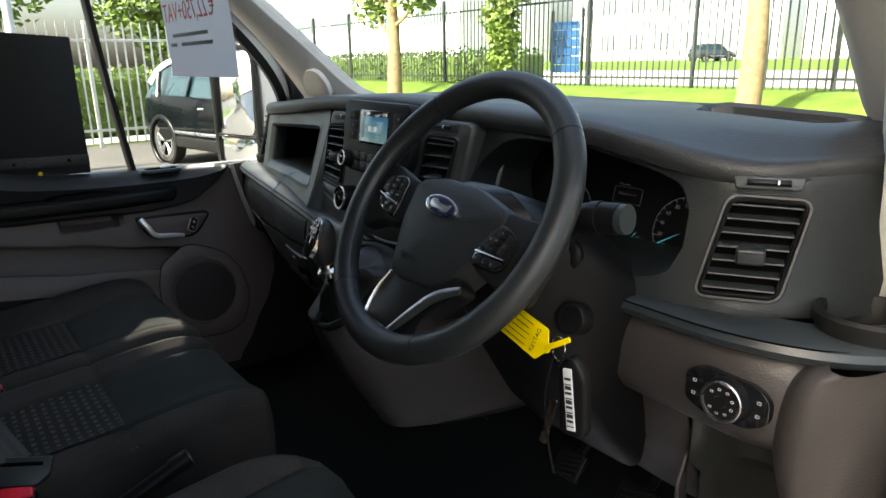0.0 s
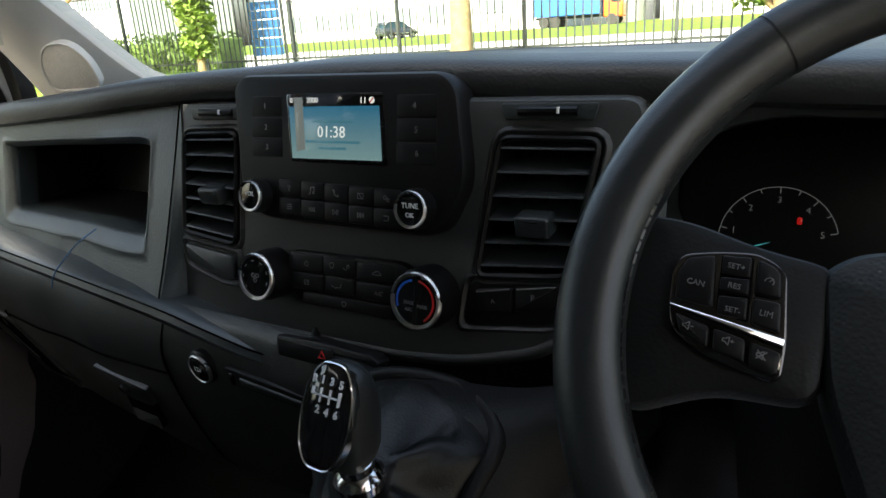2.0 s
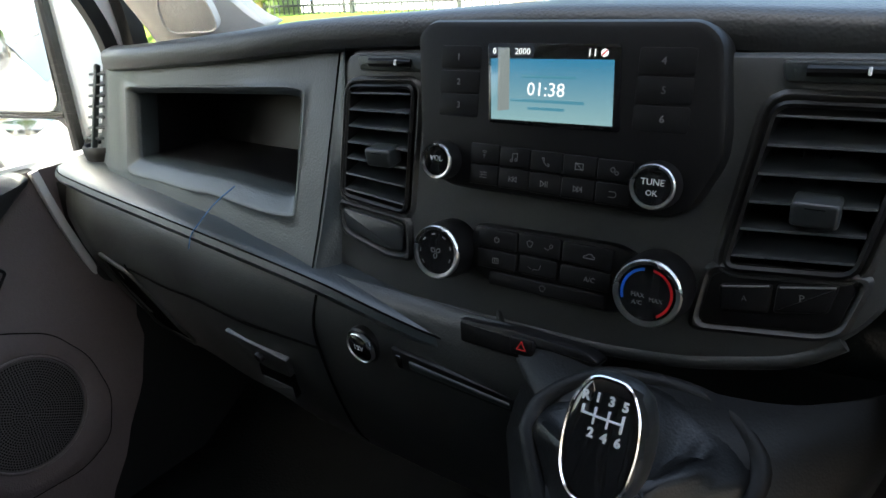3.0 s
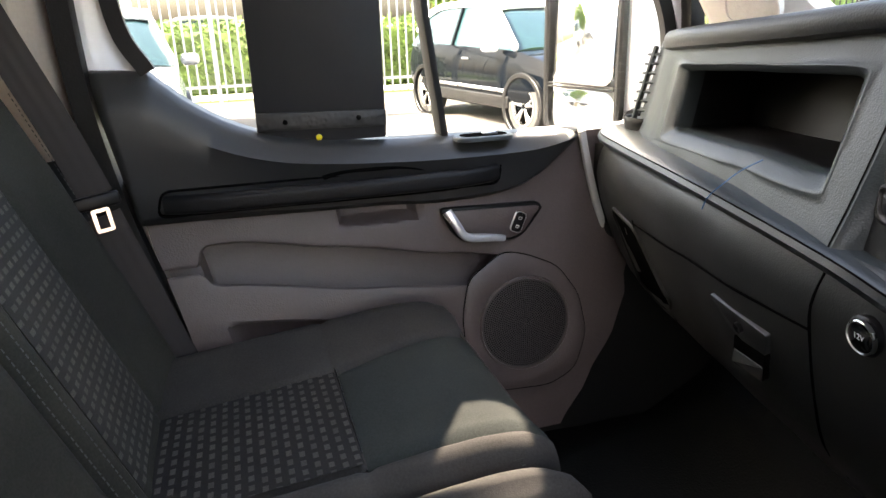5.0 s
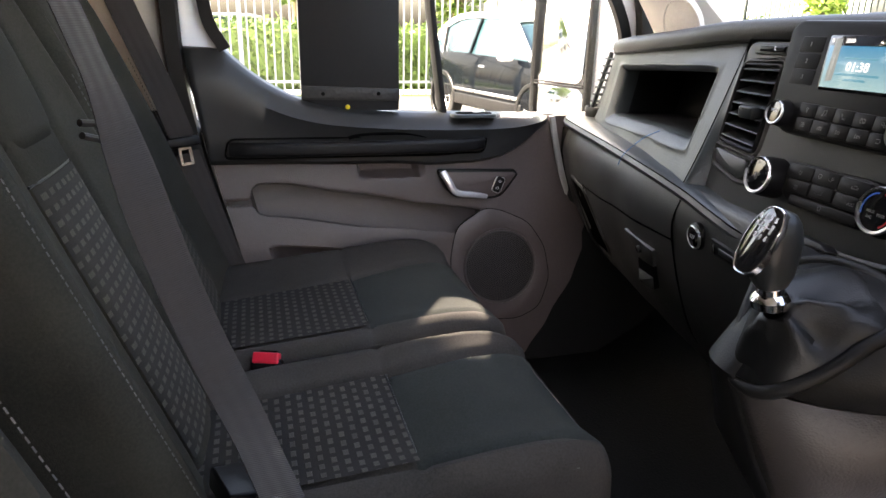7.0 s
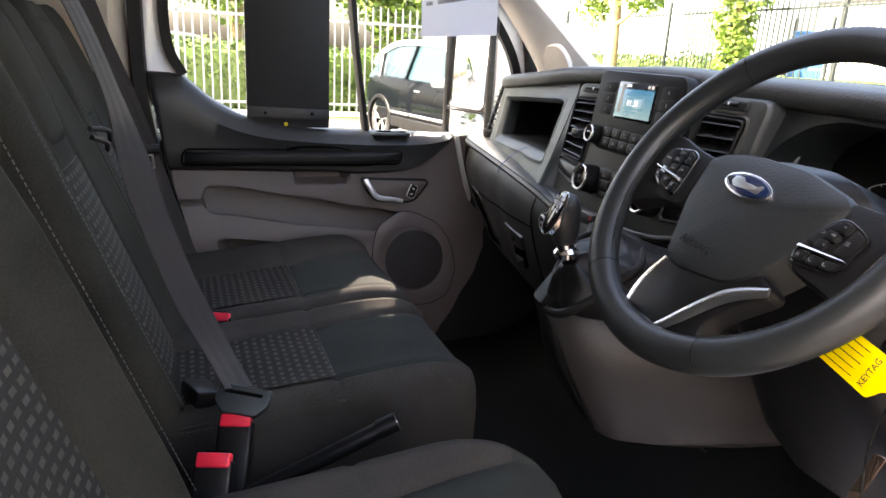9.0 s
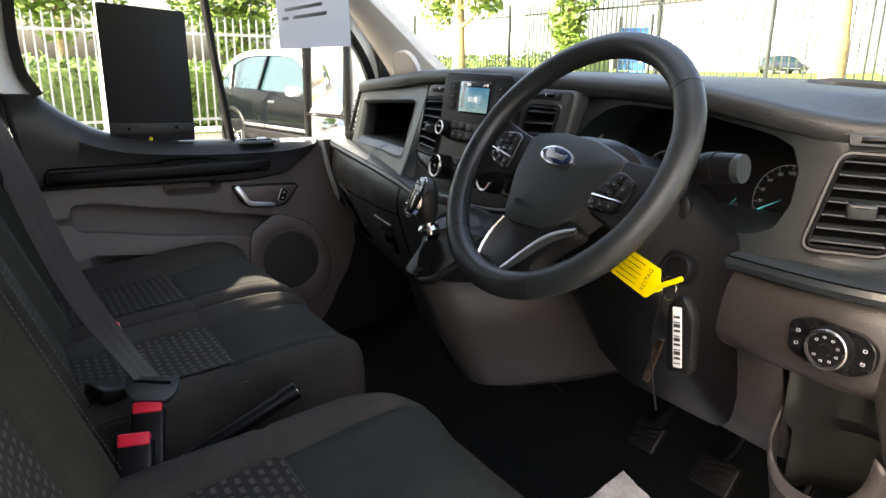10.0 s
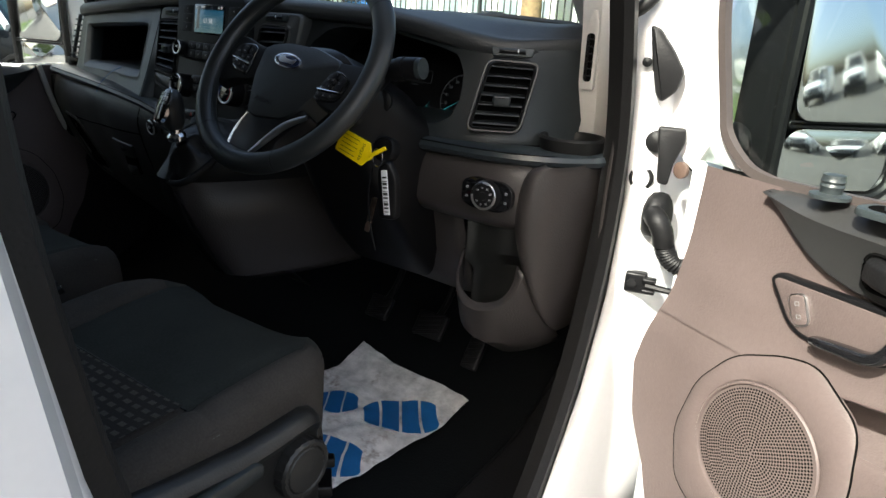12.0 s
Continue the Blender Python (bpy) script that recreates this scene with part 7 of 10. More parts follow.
# open pocket at the door end of the lower panel: a black sheet paints its inner shade
END = rounded([(-0.757, 1.060), (-0.668, 1.046), (-0.612, 0.940), (-0.620, 0.914), (-0.684, 0.874), (-0.733, 0.876), (-0.752, 0.906)], 0.02, 4)
mid_e = (sum(p[0] for p in END) / len(END), sum(p[1] for p in END) / len(END))
rows = [[lower(mid_e[0] + (x - mid_e[0]) * s_, mid_e[1] + (z - mid_e[1]) * s_) + Vector((0, -0.0055, 0)) for x, z in END] for s_ in (0.001, 0.4, 0.75, 1.0)]
verts, faces = grid(rows, close_v=True)
hold(mesh("end_pocket", verts, faces, M_HOLE, None, "open pocket at the panel's end, its shade a black sheet"), dash)
tube("end_pocket_rim", [lower(x, z) + Vector((0, -0.007, 0)) for x, z in END], 0.0032, M_LOWDASH, dash, 8, closed=True)
# glovebox catch
GH = axes(lower(-0.37, 1.0) + Vector((0, -0.0065, 0)), Vector(lower(-0.32, 1.0)) - Vector(lower(-0.42, 1.0)), Vector(lower(-0.37, 1.03)) - Vector(lower(-0.37, 0.965)))
plate("catch_plate", rounded([(-0.046, 0.038), (0.073, 0.035), (0.060, 0.000), (0.014, -0.006), (-0.018, 0.004)], 0.004, 3), -0.008, 0.001, M_LOWDASH, GH, dash, 0.0012, "charcoal glovebox catch")
# Flat plates: the recess's shade in black, its lit floor in paler grey.
plate("catch_recess", rounded([(-0.006, -0.004), (0.060, 0.001), (0.036, -0.054), (-0.034, -0.064)], 0.005, 3), -0.008, 0.001, M_HOLE, GH, dash, 0.001)
plate("catch_floor", rounded([(-0.016, -0.030), (0.048, -0.024), (0.036, -0.053), (-0.033, -0.062)], 0.004, 3), -0.008, 0.002, mat("catch_floor_lit_grey", (0.045, 0.048, 0.046), 0.5), GH, dash, 0.002)
lathe("lock_barrel", [(0.007, 0.002), (0.007, 0.007), (0.005, 0.007), (0.0, 0.005)], M_BTN, GH @ pose(0.018, 0.020, 0), dash, 20)

# driver's vent and side thumbwheel
DV = axes((0.6925, 0.0605, 1.256), (0.065, 0.036, 0), (0.014, 0.032, 0.104))
inv = DV.inverted()
mid_v = Vector((0.6918, 0.0603, 1.2545))
cs = [inv @ (mid_v + (Vector(p) - mid_v) * 0.86) for p in ((0.661, 0.052, 1.316), (0.737, 0.100, 1.313), (0.729, 0.060, 1.196), (0.640, 0.029, 1.192))]
vent("side_vent", DV @ pose(0, 0, 0.003), [(p.x, p.y) for p in cs], 7, dash, (0.5, 0.44), proud=0.012, deep=0.003, lean=0.30, edge=0.0045)
thumbwheel(axes((0.690, 0.074, 1.3195), (0.065, 0.036, 0), (0, 0.3, 1)) @ pose(0.004, 0.002, 0.010), 0.040, dash)
# passenger's far vent wrapped round the dashboard end
pvent = new("side_vent")
pvent.location = (-0.80, 0.18, 1.26)
tagged(pvent, "black slatted vent at the dashboard end")
hold(pvent, dash)
for i in range(8):
    z_ = 1.200 + i * 0.0155
    y_ = 0.150 + 0.040 * (z_ - 1.19) / 0.14
    rbox("slat", (0.030, 0.062, 0.0035), 0.0012, M_FACE, pose(-0.806, y_ + 0.018, z_, 0, 0, 18), pvent, seg=1)
rbox("vent_post", (0.006, 0.010, 0.135), 0.002, M_FACE, axes((-0.800, 0.160, 1.258), (1, 0, 0), (0, 0.30, 1)) @ pose(0, 0, 0, 90, 0, 0), pvent, seg=1)

# cup holders
for x, y, k in ((0.797, 0.108, 1.0), (-0.800, 0.172, 0.8)):
    lathe("cup_holder", [(q_ * k, z_) for q_, z_ in [(0.043, -0.04), (0.046, -0.02), (0.052, 0.002), (0.053, 0.010), (0.050, 0.014), (0.046, 0.013), (0.043, 0.004), (0.040, -0.03), (0.0, -0.03)]], M_CONSOLE, Matrix.Translation((x, y, 1.190)), dash, 40, "round cup holder")

# light switch
LS = axes((0.714, 0.000, 1.110), (1, 0.03, 0), (0, 0.06, 1)) @ Matrix.Scale(0.85, 4)
plate("switch_panel", rounded([(-0.055, 0.020), (-0.030, 0.031), (0.035, 0.027), (0.054, 0.014), (0.054, -0.016), (0.030, -0.030), (-0.030, -0.029), (-0.053, -0.018)], 0.010, 4), -0.004, 0.006, M_GLOSS, LS, dash, 0.002, "gloss black light switch panel")
f = knob(0.002, 0.0, 0.0255, LS, dash, M_BTN, 0.018, 0.004, "black headlamp dial with a bright ring")
for i in range(8):
    a = radians(140 - i * 40)
    sym = rrect(0.004, 0.003, 0.001, 2)
    ring("dial_symbol", sym, inset(sym, 0.0006), 0, 0.0004, M_LABEL, f @ pose(0.0155 * math.cos(a), 0.0155 * math.sin(a), 0.0002), dash, 0.0001)
lathe("dial_centre", [(0.008, 0.0), (0.0075, 0.002), (0.0, 0.0024)], M_BTN, f, dash, 24)
for u, v in ((-0.041, 0.009), (-0.041, -0.008), (0.041, 0.009), (0.041, -0.008)):
    sym = rrect(0.005, 0.004, 0.001, 2, u, v)
    ring("switch_symbol", sym, inset(sym, 0.0007), 0.0058, 0.0066, M_LABEL, LS, dash, 0.0001)

# open cubby below the light switch
cav = [[Vector((x, 0.055 + 0.075 * math.sin(math.pi * (x - 0.644) / 0.127) ** 0.6 + (0.03 if z < 0.95 else 0), z)) for z in spread(0.86, 1.056, 8)] for x in spread(0.6445, 0.7705, 14)]
patch("cubby", cav, 0.003, M_LOWDASH, dash, "dark open cubby")
R3 = [
    [(0.644, 0.058, 0.990), (0.652, 0.030, 0.955), (0.679, 0.008, 0.932), (0.714, 0.000, 0.926), (0.749, 0.006, 0.938), (0.766, 0.012, 0.965), (0.770, 0.016, 1.0)],
    [(0.644, 0.055, 0.980), (0.654, 0.024, 0.945), (0.680, 0.001, 0.921), (0.714, -0.006, 0.915), (0.750, 0.000, 0.927), (0.772, 0.010, 0.955), (0.782, 0.018, 0.99)],
    [(0.648, 0.055, 0.91), (0.662, 0.030, 0.885), (0.684, 0.014, 0.868), (0.718, 0.010, 0.858), (0.756, 0.022, 0.862), (0.790, 0.050, 0.880), (0.806, 0.066, 0.910)],
    [(0.669, 0.10, 0.845), (0.679, 0.090, 0.830), (0.696, 0.085, 0.818), (0.722, 0.085, 0.810), (0.754, 0.095, 0.818), (0.790, 0.105, 0.838), (0.808, 0.115, 0.860)],
    [(0.684, 0.15, 0.84), (0.694, 0.15, 0.825), (0.704, 0.15, 0.815), (0.724, 0.15, 0.81), (0.749, 0.155, 0.81), (0.774, 0.16, 0.815), (0.784, 0.17, 0.82)]]
patch("cubby_bowl", [smooth_path(r, 4) for r in R3], 0.004, M_LOWER, dash, "warm grey rounded cubby front")

# instruments
cluster = thing("instrument_cluster", "dark instrument cluster with lit dials behind glass", "instruments", (0.46, 0.14, 1.26))
IC = axes((0.44, 0.167, 1.272), (1, 0, 0), (0, 0.25, 1))
plate("cluster_face", rounded([(-0.19, -0.085), (0.185, -0.085), (0.185, 0.05), (0.12, 0.08), (-0.12, 0.08), (-0.19, 0.04)], 0.02, 4), -0.01, 0.0, M_DARK, IC, cluster, 0.001)
M_DIAL = glow("lit_dial_print", (0.75, 0.8, 0.85), 0.013)
M_NEEDLE = glow("lit_cyan_needle", (0.1, 0.75, 0.85), 0.08)


def dial(u, v, r, a0, a1, ticks, labels, needle, parent):
    at = IC @ pose(u, v, 0.001)
    arc_plate("dial_arc", at, r, r + 0.0009, a0, a1, 0, M_DIAL, parent, 40)
    for i in range(ticks):
        a = a0 + (a1 - a0) * i / (ticks - 1)
        arc_plate("dial_tick", at, r - (0.005 if i % 2 == 0 else 0.003), r, a - 0.7, a + 0.7, 0.0002, M_DIAL, parent, 2)
    for i, body in enumerate(labels):
        a = radians(a0 + (a1 - a0) * i / (len(labels) - 1))
        if body:
            text("lettering", body, r * 0.17, M_DIAL, at @ pose((r - 0.0105) * math.cos(a), (r - 0.0105) * math.sin(a), 0.0002), parent)
    if needle is not None:
        arc_plate("needle", at, r * 0.10, r * 0.92, needle - 1.4, needle + 1.4, 0.001, M_NEEDLE, parent, 2)


dial(0.110, -0.045, 0.045, 220, -40, 21, ["0", "20", "40", "60", "80", "100", "120", "140", "160", "180", "200"], 212, cluster)
dial(-0.091, -0.047, 0.045, 207, 12, 11, ["0", "1", "2", "3", "4", "5"], 198, cluster)
dial(0.043, -0.052, 0.023, 228, 312, 5, ["0", "1/2", "1"], 240, cluster)
dial(-0.014, -0.052, 0.023, 228, 312, 5, ["50", "", "120"], 236, cluster)
M_FAINT = glow("faint_display_print", (0.75, 0.8, 0.85), 0.006)
text("lettering", "Vehicle is on", 0.006, M_FAINT, IC @ pose(0.012, -0.008, 0.001), cluster)
text("lettering", "Trip odo 1", 0.005, M_FAINT, IC @ pose(0.006, 0.005, 0.001), cluster)
text("lettering", "18.4 km", 0.005, M_FAINT, IC @ pose(-0.002, -0.026, 0.001), cluster)
box_line = rrect(0.048, 0.023, 0.001, 1, 0.012, -0.010)
ring("display_frame", box_line, inset(box_line, 0.0006), 0, 0.0008, M_FAINT, IC, cluster, 0.0001)
M_WARN = glow("red_warning_light", (0.9, 0.02, 0.02), 0.06)
plate("warning_light", rrect(0.006, 0.004, 0.001, 2, 0.108, -0.068), 0, 0.001, M_WARN, IC, cluster, 0.0002)
plate("warning_light", rrect(0.004, 0.006, 0.001, 2, -0.075, -0.029), 0, 0.001, M_WARN, IC, cluster, 0.0002)

# gear lever
gear = thing("gear_lever", "six-speed gear lever with chrome collar and leather gaiter", "gear lever", (0.11, -0.10, 1.07))
GB = [(0.031, -0.078, 1.108), (0.036, -0.055, 1.122), (0.076, -0.034, 1.140), (0.142, -0.031, 1.138), (0.178, -0.053, 1.118), (0.174, -0.085, 1.096), (0.164, -0.118, 1.066), (0.138, -0.150, 1.040), (0.095, -0.150, 1.040), (0.062, -0.118, 1.072)]
gpath = [p + Vector((0, -0.0035, 0.0075)) for p in smooth_path(GB + [GB[0]], 6)[:-1]]
tube("gaiter_frame", gpath, 0.0070, M_CONSOLE, gear, 10, closed=True, label="grained black gaiter frame")
crown = Vector((0.112, -0.138, 1.128))
rows = []
for k_, (t, lift) in enumerate(((0, -0.005), (0.08, 0.000), (0.22, 0.004), (0.38, 0.002), (0.54, 0.006), (0.70, 0.004), (0.85, 0.005), (0.95, 0.002), (1.0, 0.0))):
    row = []
    for i, p in enumerate(gpath):
        q = p.lerp(crown + (p - crown).normalized() * 0.016, t)
        turn_ = 2 * math.pi * i / len(gpath)
        fold = (0.0060 * math.sin(5 * turn_ + 2.2 * t) + 0.0022 * math.sin(9 * turn_ - 3.0 * t + 1.0) - 0.0025) * math.sin(math.pi * min(1, 0.05 + t * 0.97))
        up = Vector((0, -0.35, 0.93))
        row.append(q + up * (lift + fold) + (p - crown).normalized() * fold)
    rows.append(row)
verts, faces = grid(rows, close_v=True)
M_GAITER = mat("black_gaiter_leather", (0.0050, 0.0053, 0.0058), 0.42, spec=0.35, grain=0.5, scale=600)
hold(mesh("gaiter", verts, faces, M_GAITER, None, "folded black leather gaiter"), gear)
GA = axes((0.112, -0.139, 1.128), (1, 0, 0.02), (0, 0.96, 0.16))
lathe("collar", [(0.017, -0.004), (0.018, 0.004), (0.015, 0.008), (0.0125, 0.010), (0.0125, 0.016), (0.010, 0.018), (0.009, 0.034)], M_CHROME, GA, gear, 32, "chrome collar")
CAP = axes((0.1085, -0.1585, 1.190), (0.99, -0.12, 0), (0, 0.42, 0.90))
cap_n = CAP.to_3x3() @ Vector((0, 0, 1))
rows = []
for z, w, d, sh in ((1.146, 0.024, 0.026, 0.0), (1.152, 0.032, 0.036, 0.001), (1.162, 0.041, 0.045, 0.002), (1.176, 0.047, 0.050, 0.004), (1.190, 0.050, 0.053, 0.005), (1.202, 0.049, 0.052, 0.006), (1.212, 0.044, 0.046, 0.006), (1.219, 0.034, 0.035, 0.006), (1.222, 0.018, 0.018, 0.006), (1.2225, 0.004, 0.004, 0.006)):
    row = []
    for x, y in rounded([(w / 2, d / 2), (-w / 2, d / 2), (-w / 2, -d / 2), (w / 2, -d / 2)], w * 0.42, 5):
        x, y = x * 0.90, y * 0.84
        q = Vector((0.111, -0.143, z - 0.004)) + Vector((0.99 * x + 0.12 * y, -0.12 * x + 0.99 * y - sh, 0))
        over = (q - CAP.translation).dot(cap_n)
        row.append(q - cap_n * max(0.0, over))
    rows.append(row)
verts, faces = grid(rows, close_v=True, caps=True)
hold(mesh("knob", verts, faces, M_LEATHER, None, "black gear knob"), gear)
cap = [(x * 0.90, y * 0.93) for x, y in rounded([(-0.012, 0.034), (0.012, 0.034), (0.0215, 0.018), (0.0240, -0.004), (0.0205, -0.026), (0.011, -0.039), (-0.011, -0.039), (-0.0205, -0.026), (-0.0240, -0.004), (-0.0215, 0.018)], 0.012, 4)]
ring("knob_rim", cap, inset(cap, 0.0015), -0.004, 0.0032, M_CHROME, CAP, gear, 0.0008)
plate("knob_cap", inset(cap, 0.0018), -0.004, 0.0026, M_GLOSS, CAP, gear, 0.001, "gloss black shift pattern cap", dome=0.0030)
for body, x, y in (("R", -0.0110, 0.0195), ("1", -0.0040, 0.0200), ("3", 0.0035, 0.0200), ("5", 0.0110, 0.0195), ("2", -0.0040, 0.0015), ("4", 0.0035, 0.0010), ("6", 0.0110, 0.0010)):
    text("lettering", body, 0.0068, M_LABEL, CAP @ pose(x, y, 0.0062 - 2.2 * (x * x + y * y)), gear, bold=0.0003)
for x0, x1, y0, y1 in ((-0.0115, 0.0115, 0.0100, 0.0110), (-0.0045, -0.0035, 0.0060, 0.0150), (0.0030, 0.0040, 0.0060, 0.0150), (0.0105, 0.0115, 0.0060, 0.0150), (-0.0115, -0.0105, 0.0100, 0.0145)):
    plate("pattern_line", [(x0, y0), (x1, y0), (x1, y1), (x0, y1)], 0.0035, 0.0061, M_LABEL, CAP, gear, 0.0001)

# pedals
for name, x, y, z, w, h, lab in (("clutch_pedal", 0.298, 0.245, 0.712, 0.062, 0.055, "black ribbed rubber clutch pedal"), ("brake_pedal", 0.448, 0.245, 0.712, 0.078, 0.058, "black ribbed rubber brake pedal"), ("accelerator_pedal", 0.570, 0.245, 0.690, 0.040, 0.085, "black ribbed accelerator pedal")):
    pd = thing(name, lab, "pedal", (x, y, z))
    m = axes((x, y, z), (1, 0, 0), (0, 0.62, 0.78))
    rbox("pad", (w, h, 0.014), 0.005, M_RUBBER, m, pd)
    for i in range(5):
        rbox("rib", (w * 0.8, 0.005, 0.004), 0.0012, M_RUBBER, m @ pose(0, -h * 0.36 + i * h * 0.18, 0.008, 0, 0, 18), pd, seg=1)
    tube("pedal_arm", smooth_path([(x, y + 0.012, z), (x + 0.01, y + 0.06, z + 0.06), (x + 0.01, y + 0.12, z + 0.20)], 5), 0.008, M_DARK, pd, 8)

# protective paper mat on the floor, trodden with brown dirt
def soil(m, color, scale, lo, hi):
    """Lay patches of dirt with their own shape over a surface."""
    n, k = m.node_tree.nodes, m.node_tree.links
    b = n["Principled BSDF"]
    tex, spot, fleck = n.new("ShaderNodeTexCoord"), n.new("ShaderNodeTexNoise"), n.new("ShaderNodeTexNoise")
    spot.inputs["Scale"].default_value, spot.inputs["Detail"].default_value = scale, 6
    fleck.inputs["Scale"].default_value, fleck.inputs["Detail"].default_value = scale * 9, 4
    both_, fac, mix = n.new("ShaderNodeMath"), n.new("ShaderNodeMapRange"), n.new("ShaderNodeMix")
    both_.operation, both_.inputs[1].default_value = "MULTIPLY_ADD", 0.45
    fac.inputs["From Min"].default_value, fac.inputs["From Max"].default_value = lo, hi
    mix.data_type = "RGBA"
    mix.inputs["B"].default_value = (*color, 1)
    for t_ in (spot, fleck):
        k.new(tex.outputs["Object"], t_.inputs["Vector"])
    k.new(fleck.outputs["Fac"], both_.inputs[0])
    k.new(spot.outputs["Fac"], both_.inputs[2])
    k.new(both_.outputs[0], fac.inputs["Value"])
    k.new(fac.outputs["Result"], mix.inputs["Factor"])
    k.new(b.inputs["Base Color"].links[0].from_socket, mix.inputs["A"])
    k.new(mix.outputs["Result"], b.inputs["Base Color"])


soil(M_PAPER, (0.22, 0.16, 0.12), 11.0, 0.80, 1.02)
mat_ob = thing("floor_paper", "crumpled protective paper mat printed with blue shoe soles", "floor mat", (0.42, 0.05, 0.56))
PM = axes((0.385, 0.020, 0.556), (0.992, -0.125, 0), (0.125, 0.992, 0))
PW, PH = 0.37, 0.52


def paper_z(u, v):
    return 0.004 + 0.010 * noise.noise(Vector((u * 9, v * 9, 1.3))) + 0.006 * noise.noise(Vector((u * 26, v * 26, 4.1))) + 0.0025 * abs(noise.noise(Vector((u * 60, v * 60, 7.7)))) + max(0, (v - 0.14)) * 0.36


paper = patch("paper_sheet", [[PM @ Vector((u, v, paper_z(u, v))) for u in spread(-PW / 2 + 0.012, PW / 2 - 0.012, 40)] for v in spread(-PH / 2, PH / 2 - 0.045, 56)], 0, M_PAPER, mat_ob, "grubby white paper")


def sole(cx, cy, rx, ry, tilt, name):
    """A shoe print broken into slanting bars."""
    n = 4 if rx > 0.07 else 3
    c_, s_ = math.cos(tilt), math.sin(tilt)
    for i in range(n):
        t0, t1 = -1 + 2 * i / n + 0.035, -1 + 2 * (i + 1) / n - 0.035
        rows_ = []
        for t in spread(t0, t1, 7):
            row = []
            for k in spread(-1, 1, 11):
                tt = max(-0.985, min(0.985, t - 0.22 * k))
                w_ = math.sqrt(1 - tt * tt) ** 0.8
                a_, b_ = tt * rx, k * w_ * ry
                u, v = cx + a_ * c_ - b_ * s_, cy + a_ * s_ + b_ * c_
                row.append(PM @ Vector((u, v, paper_z(u, v) + 0.0022)))
            rows_.append(row)
        patch(name, rows_, 0, M_BLUE, mat_ob)


sole(0.088, 0.092, 0.088, 0.060, radians(28), "sole_print")
sole(-0.050, 0.026, 0.056, 0.047, radians(28), "heel_print")
sole(0.085, -0.115, 0.088, 0.060, radians(20), "sole_print")
sole(-0.04, -0.165, 0.056, 0.047, radians(20), "heel_print")

# stitching round the inside of the wheel rim
for a0, a1 in ((131, 225), (297, 396)):
    stitches([WHEEL @ on_wheel(a_, 0.1662 - 0.0158, -0.0085) for a_ in spread(a0, a1, 40)], wheel, 0.0062, M_SHIELD)

# ---- belts, buckles, hand brake ----
def webbing(name, pts, w, nrm, parent):
    line = smooth_path(pts, 6)
    ob = sweep(name, line, [(-w / 2, 0.0006), (-w / 4, 0.001), (w / 4, 0.001), (w / 2, 0.0006), (w / 2, -0.0006), (-w / 2, -0.0006)], M_BELT, parent, up=nrm, label="dark grey ribbed webbing")
    run = [0.0]
    for a, b in zip(line, line[1:]):
        run.append(run[-1] + (b - a).length)
    return strip_uv(ob, [-w / 2, -w / 4, w / 4, w / 2, w / 2, -w / 2], run)


belt_mid = thing("seat_belt", "grey webbing lap and shoulder belt fastened across the middle seat", "seat belt", (-0.15, -0.7, 1.1), group="seat belts")
path = smooth_path([(-0.125, -0.86, 1.60), (-0.108, -0.775, 1.44), (-0.098, -0.733, 1.324), (-0.097, -0.714, 1.243), (-0.088, -0.692, 1.155), (-0.066, -0.660, 1.06), (-0.020, -0.624, 0.99), (0.060, -0.592, 0.948)], 8)
rows = []
for i, p in enumerate(path):
    d_ = (path[min(i + 1, len(path) - 1)] - path[max(i - 1, 0)]).normalized()
    t_ = i / (len(path) - 1)
    n_ = Vector(lerp_table([(0.0, 0.30, 0.94, 0.1), (0.28, 0.35, 0.93, 0.1), (0.5, 0.85, 0.5, 0.1), (0.75, 0.8, 0.5, 0.3), (1.0, 0.60, 0.5, 0.55)], t_))
    s_ = d_.cross(n_).normalized()
    n_ = s_.cross(d_).normalized()
    rows.append([p + s_ * a_ + n_ * b_ for a_, b_ in ((-0.0225, 0.0006), (-0.012, 0.001), (0.012, 0.001), (0.0225, 0.0006), (0.0225, -0.0006), (-0.0225, -0.0006))])
verts, faces = grid(rows, close_v=True, caps=True)
run = [0.0]
for a, b in zip(path, path[1:]):
    run.append(run[-1] + (b - a).length)
hold(strip_uv(mesh("webbing", verts, faces, M_BELT, None, "dark grey ribbed webbing"), [-0.0225, -0.012, 0.012, 0.0225, 0.0225, -0.0225], run), belt_mid)
TG = axes((0.076, -0.589, 0.938), (0.35, 0.80, -0.10), (-0.70, 0.20, 0.6))
plate("tongue_body", rounded([(-0.036, 0.018), (0.036, 0.018), (0.036, -0.006), (0.022, -0.022), (-0.022, -0.022), (-0.036, -0.006)], 0.005, 3), -0.005, 0.006, M_FACE, TG, belt_mid, 0.003, "dark tongue moulding")
plate("tongue_slot", rrect(0.052, 0.005, 0.002, 2, 0, 0.007), 0.004, 0.0068, M_HOLE, TG, belt_mid, 0.0005)
belt_win = thing("seat_belt", "dark webbing belt hanging by the passenger door pillar", "seat belt", (-0.8, -0.75, 1.1), group="seat belts")
webbing("webbing", [(-0.775, -0.855, 1.53), (-0.79, -0.815, 1.395), (-0.80, -0.765, 1.25), (-0.808, -0.735, 1.15)], 0.047, (1, 0.3, 0), belt_win)
webbing("webbing", [(-0.810, -0.730, 1.12), (-0.808, -0.690, 0.985), (-0.806, -0.668, 0.91), (-0.806, -0.645, 0.838)], 0.047, (1, 0.3, 0), belt_win)
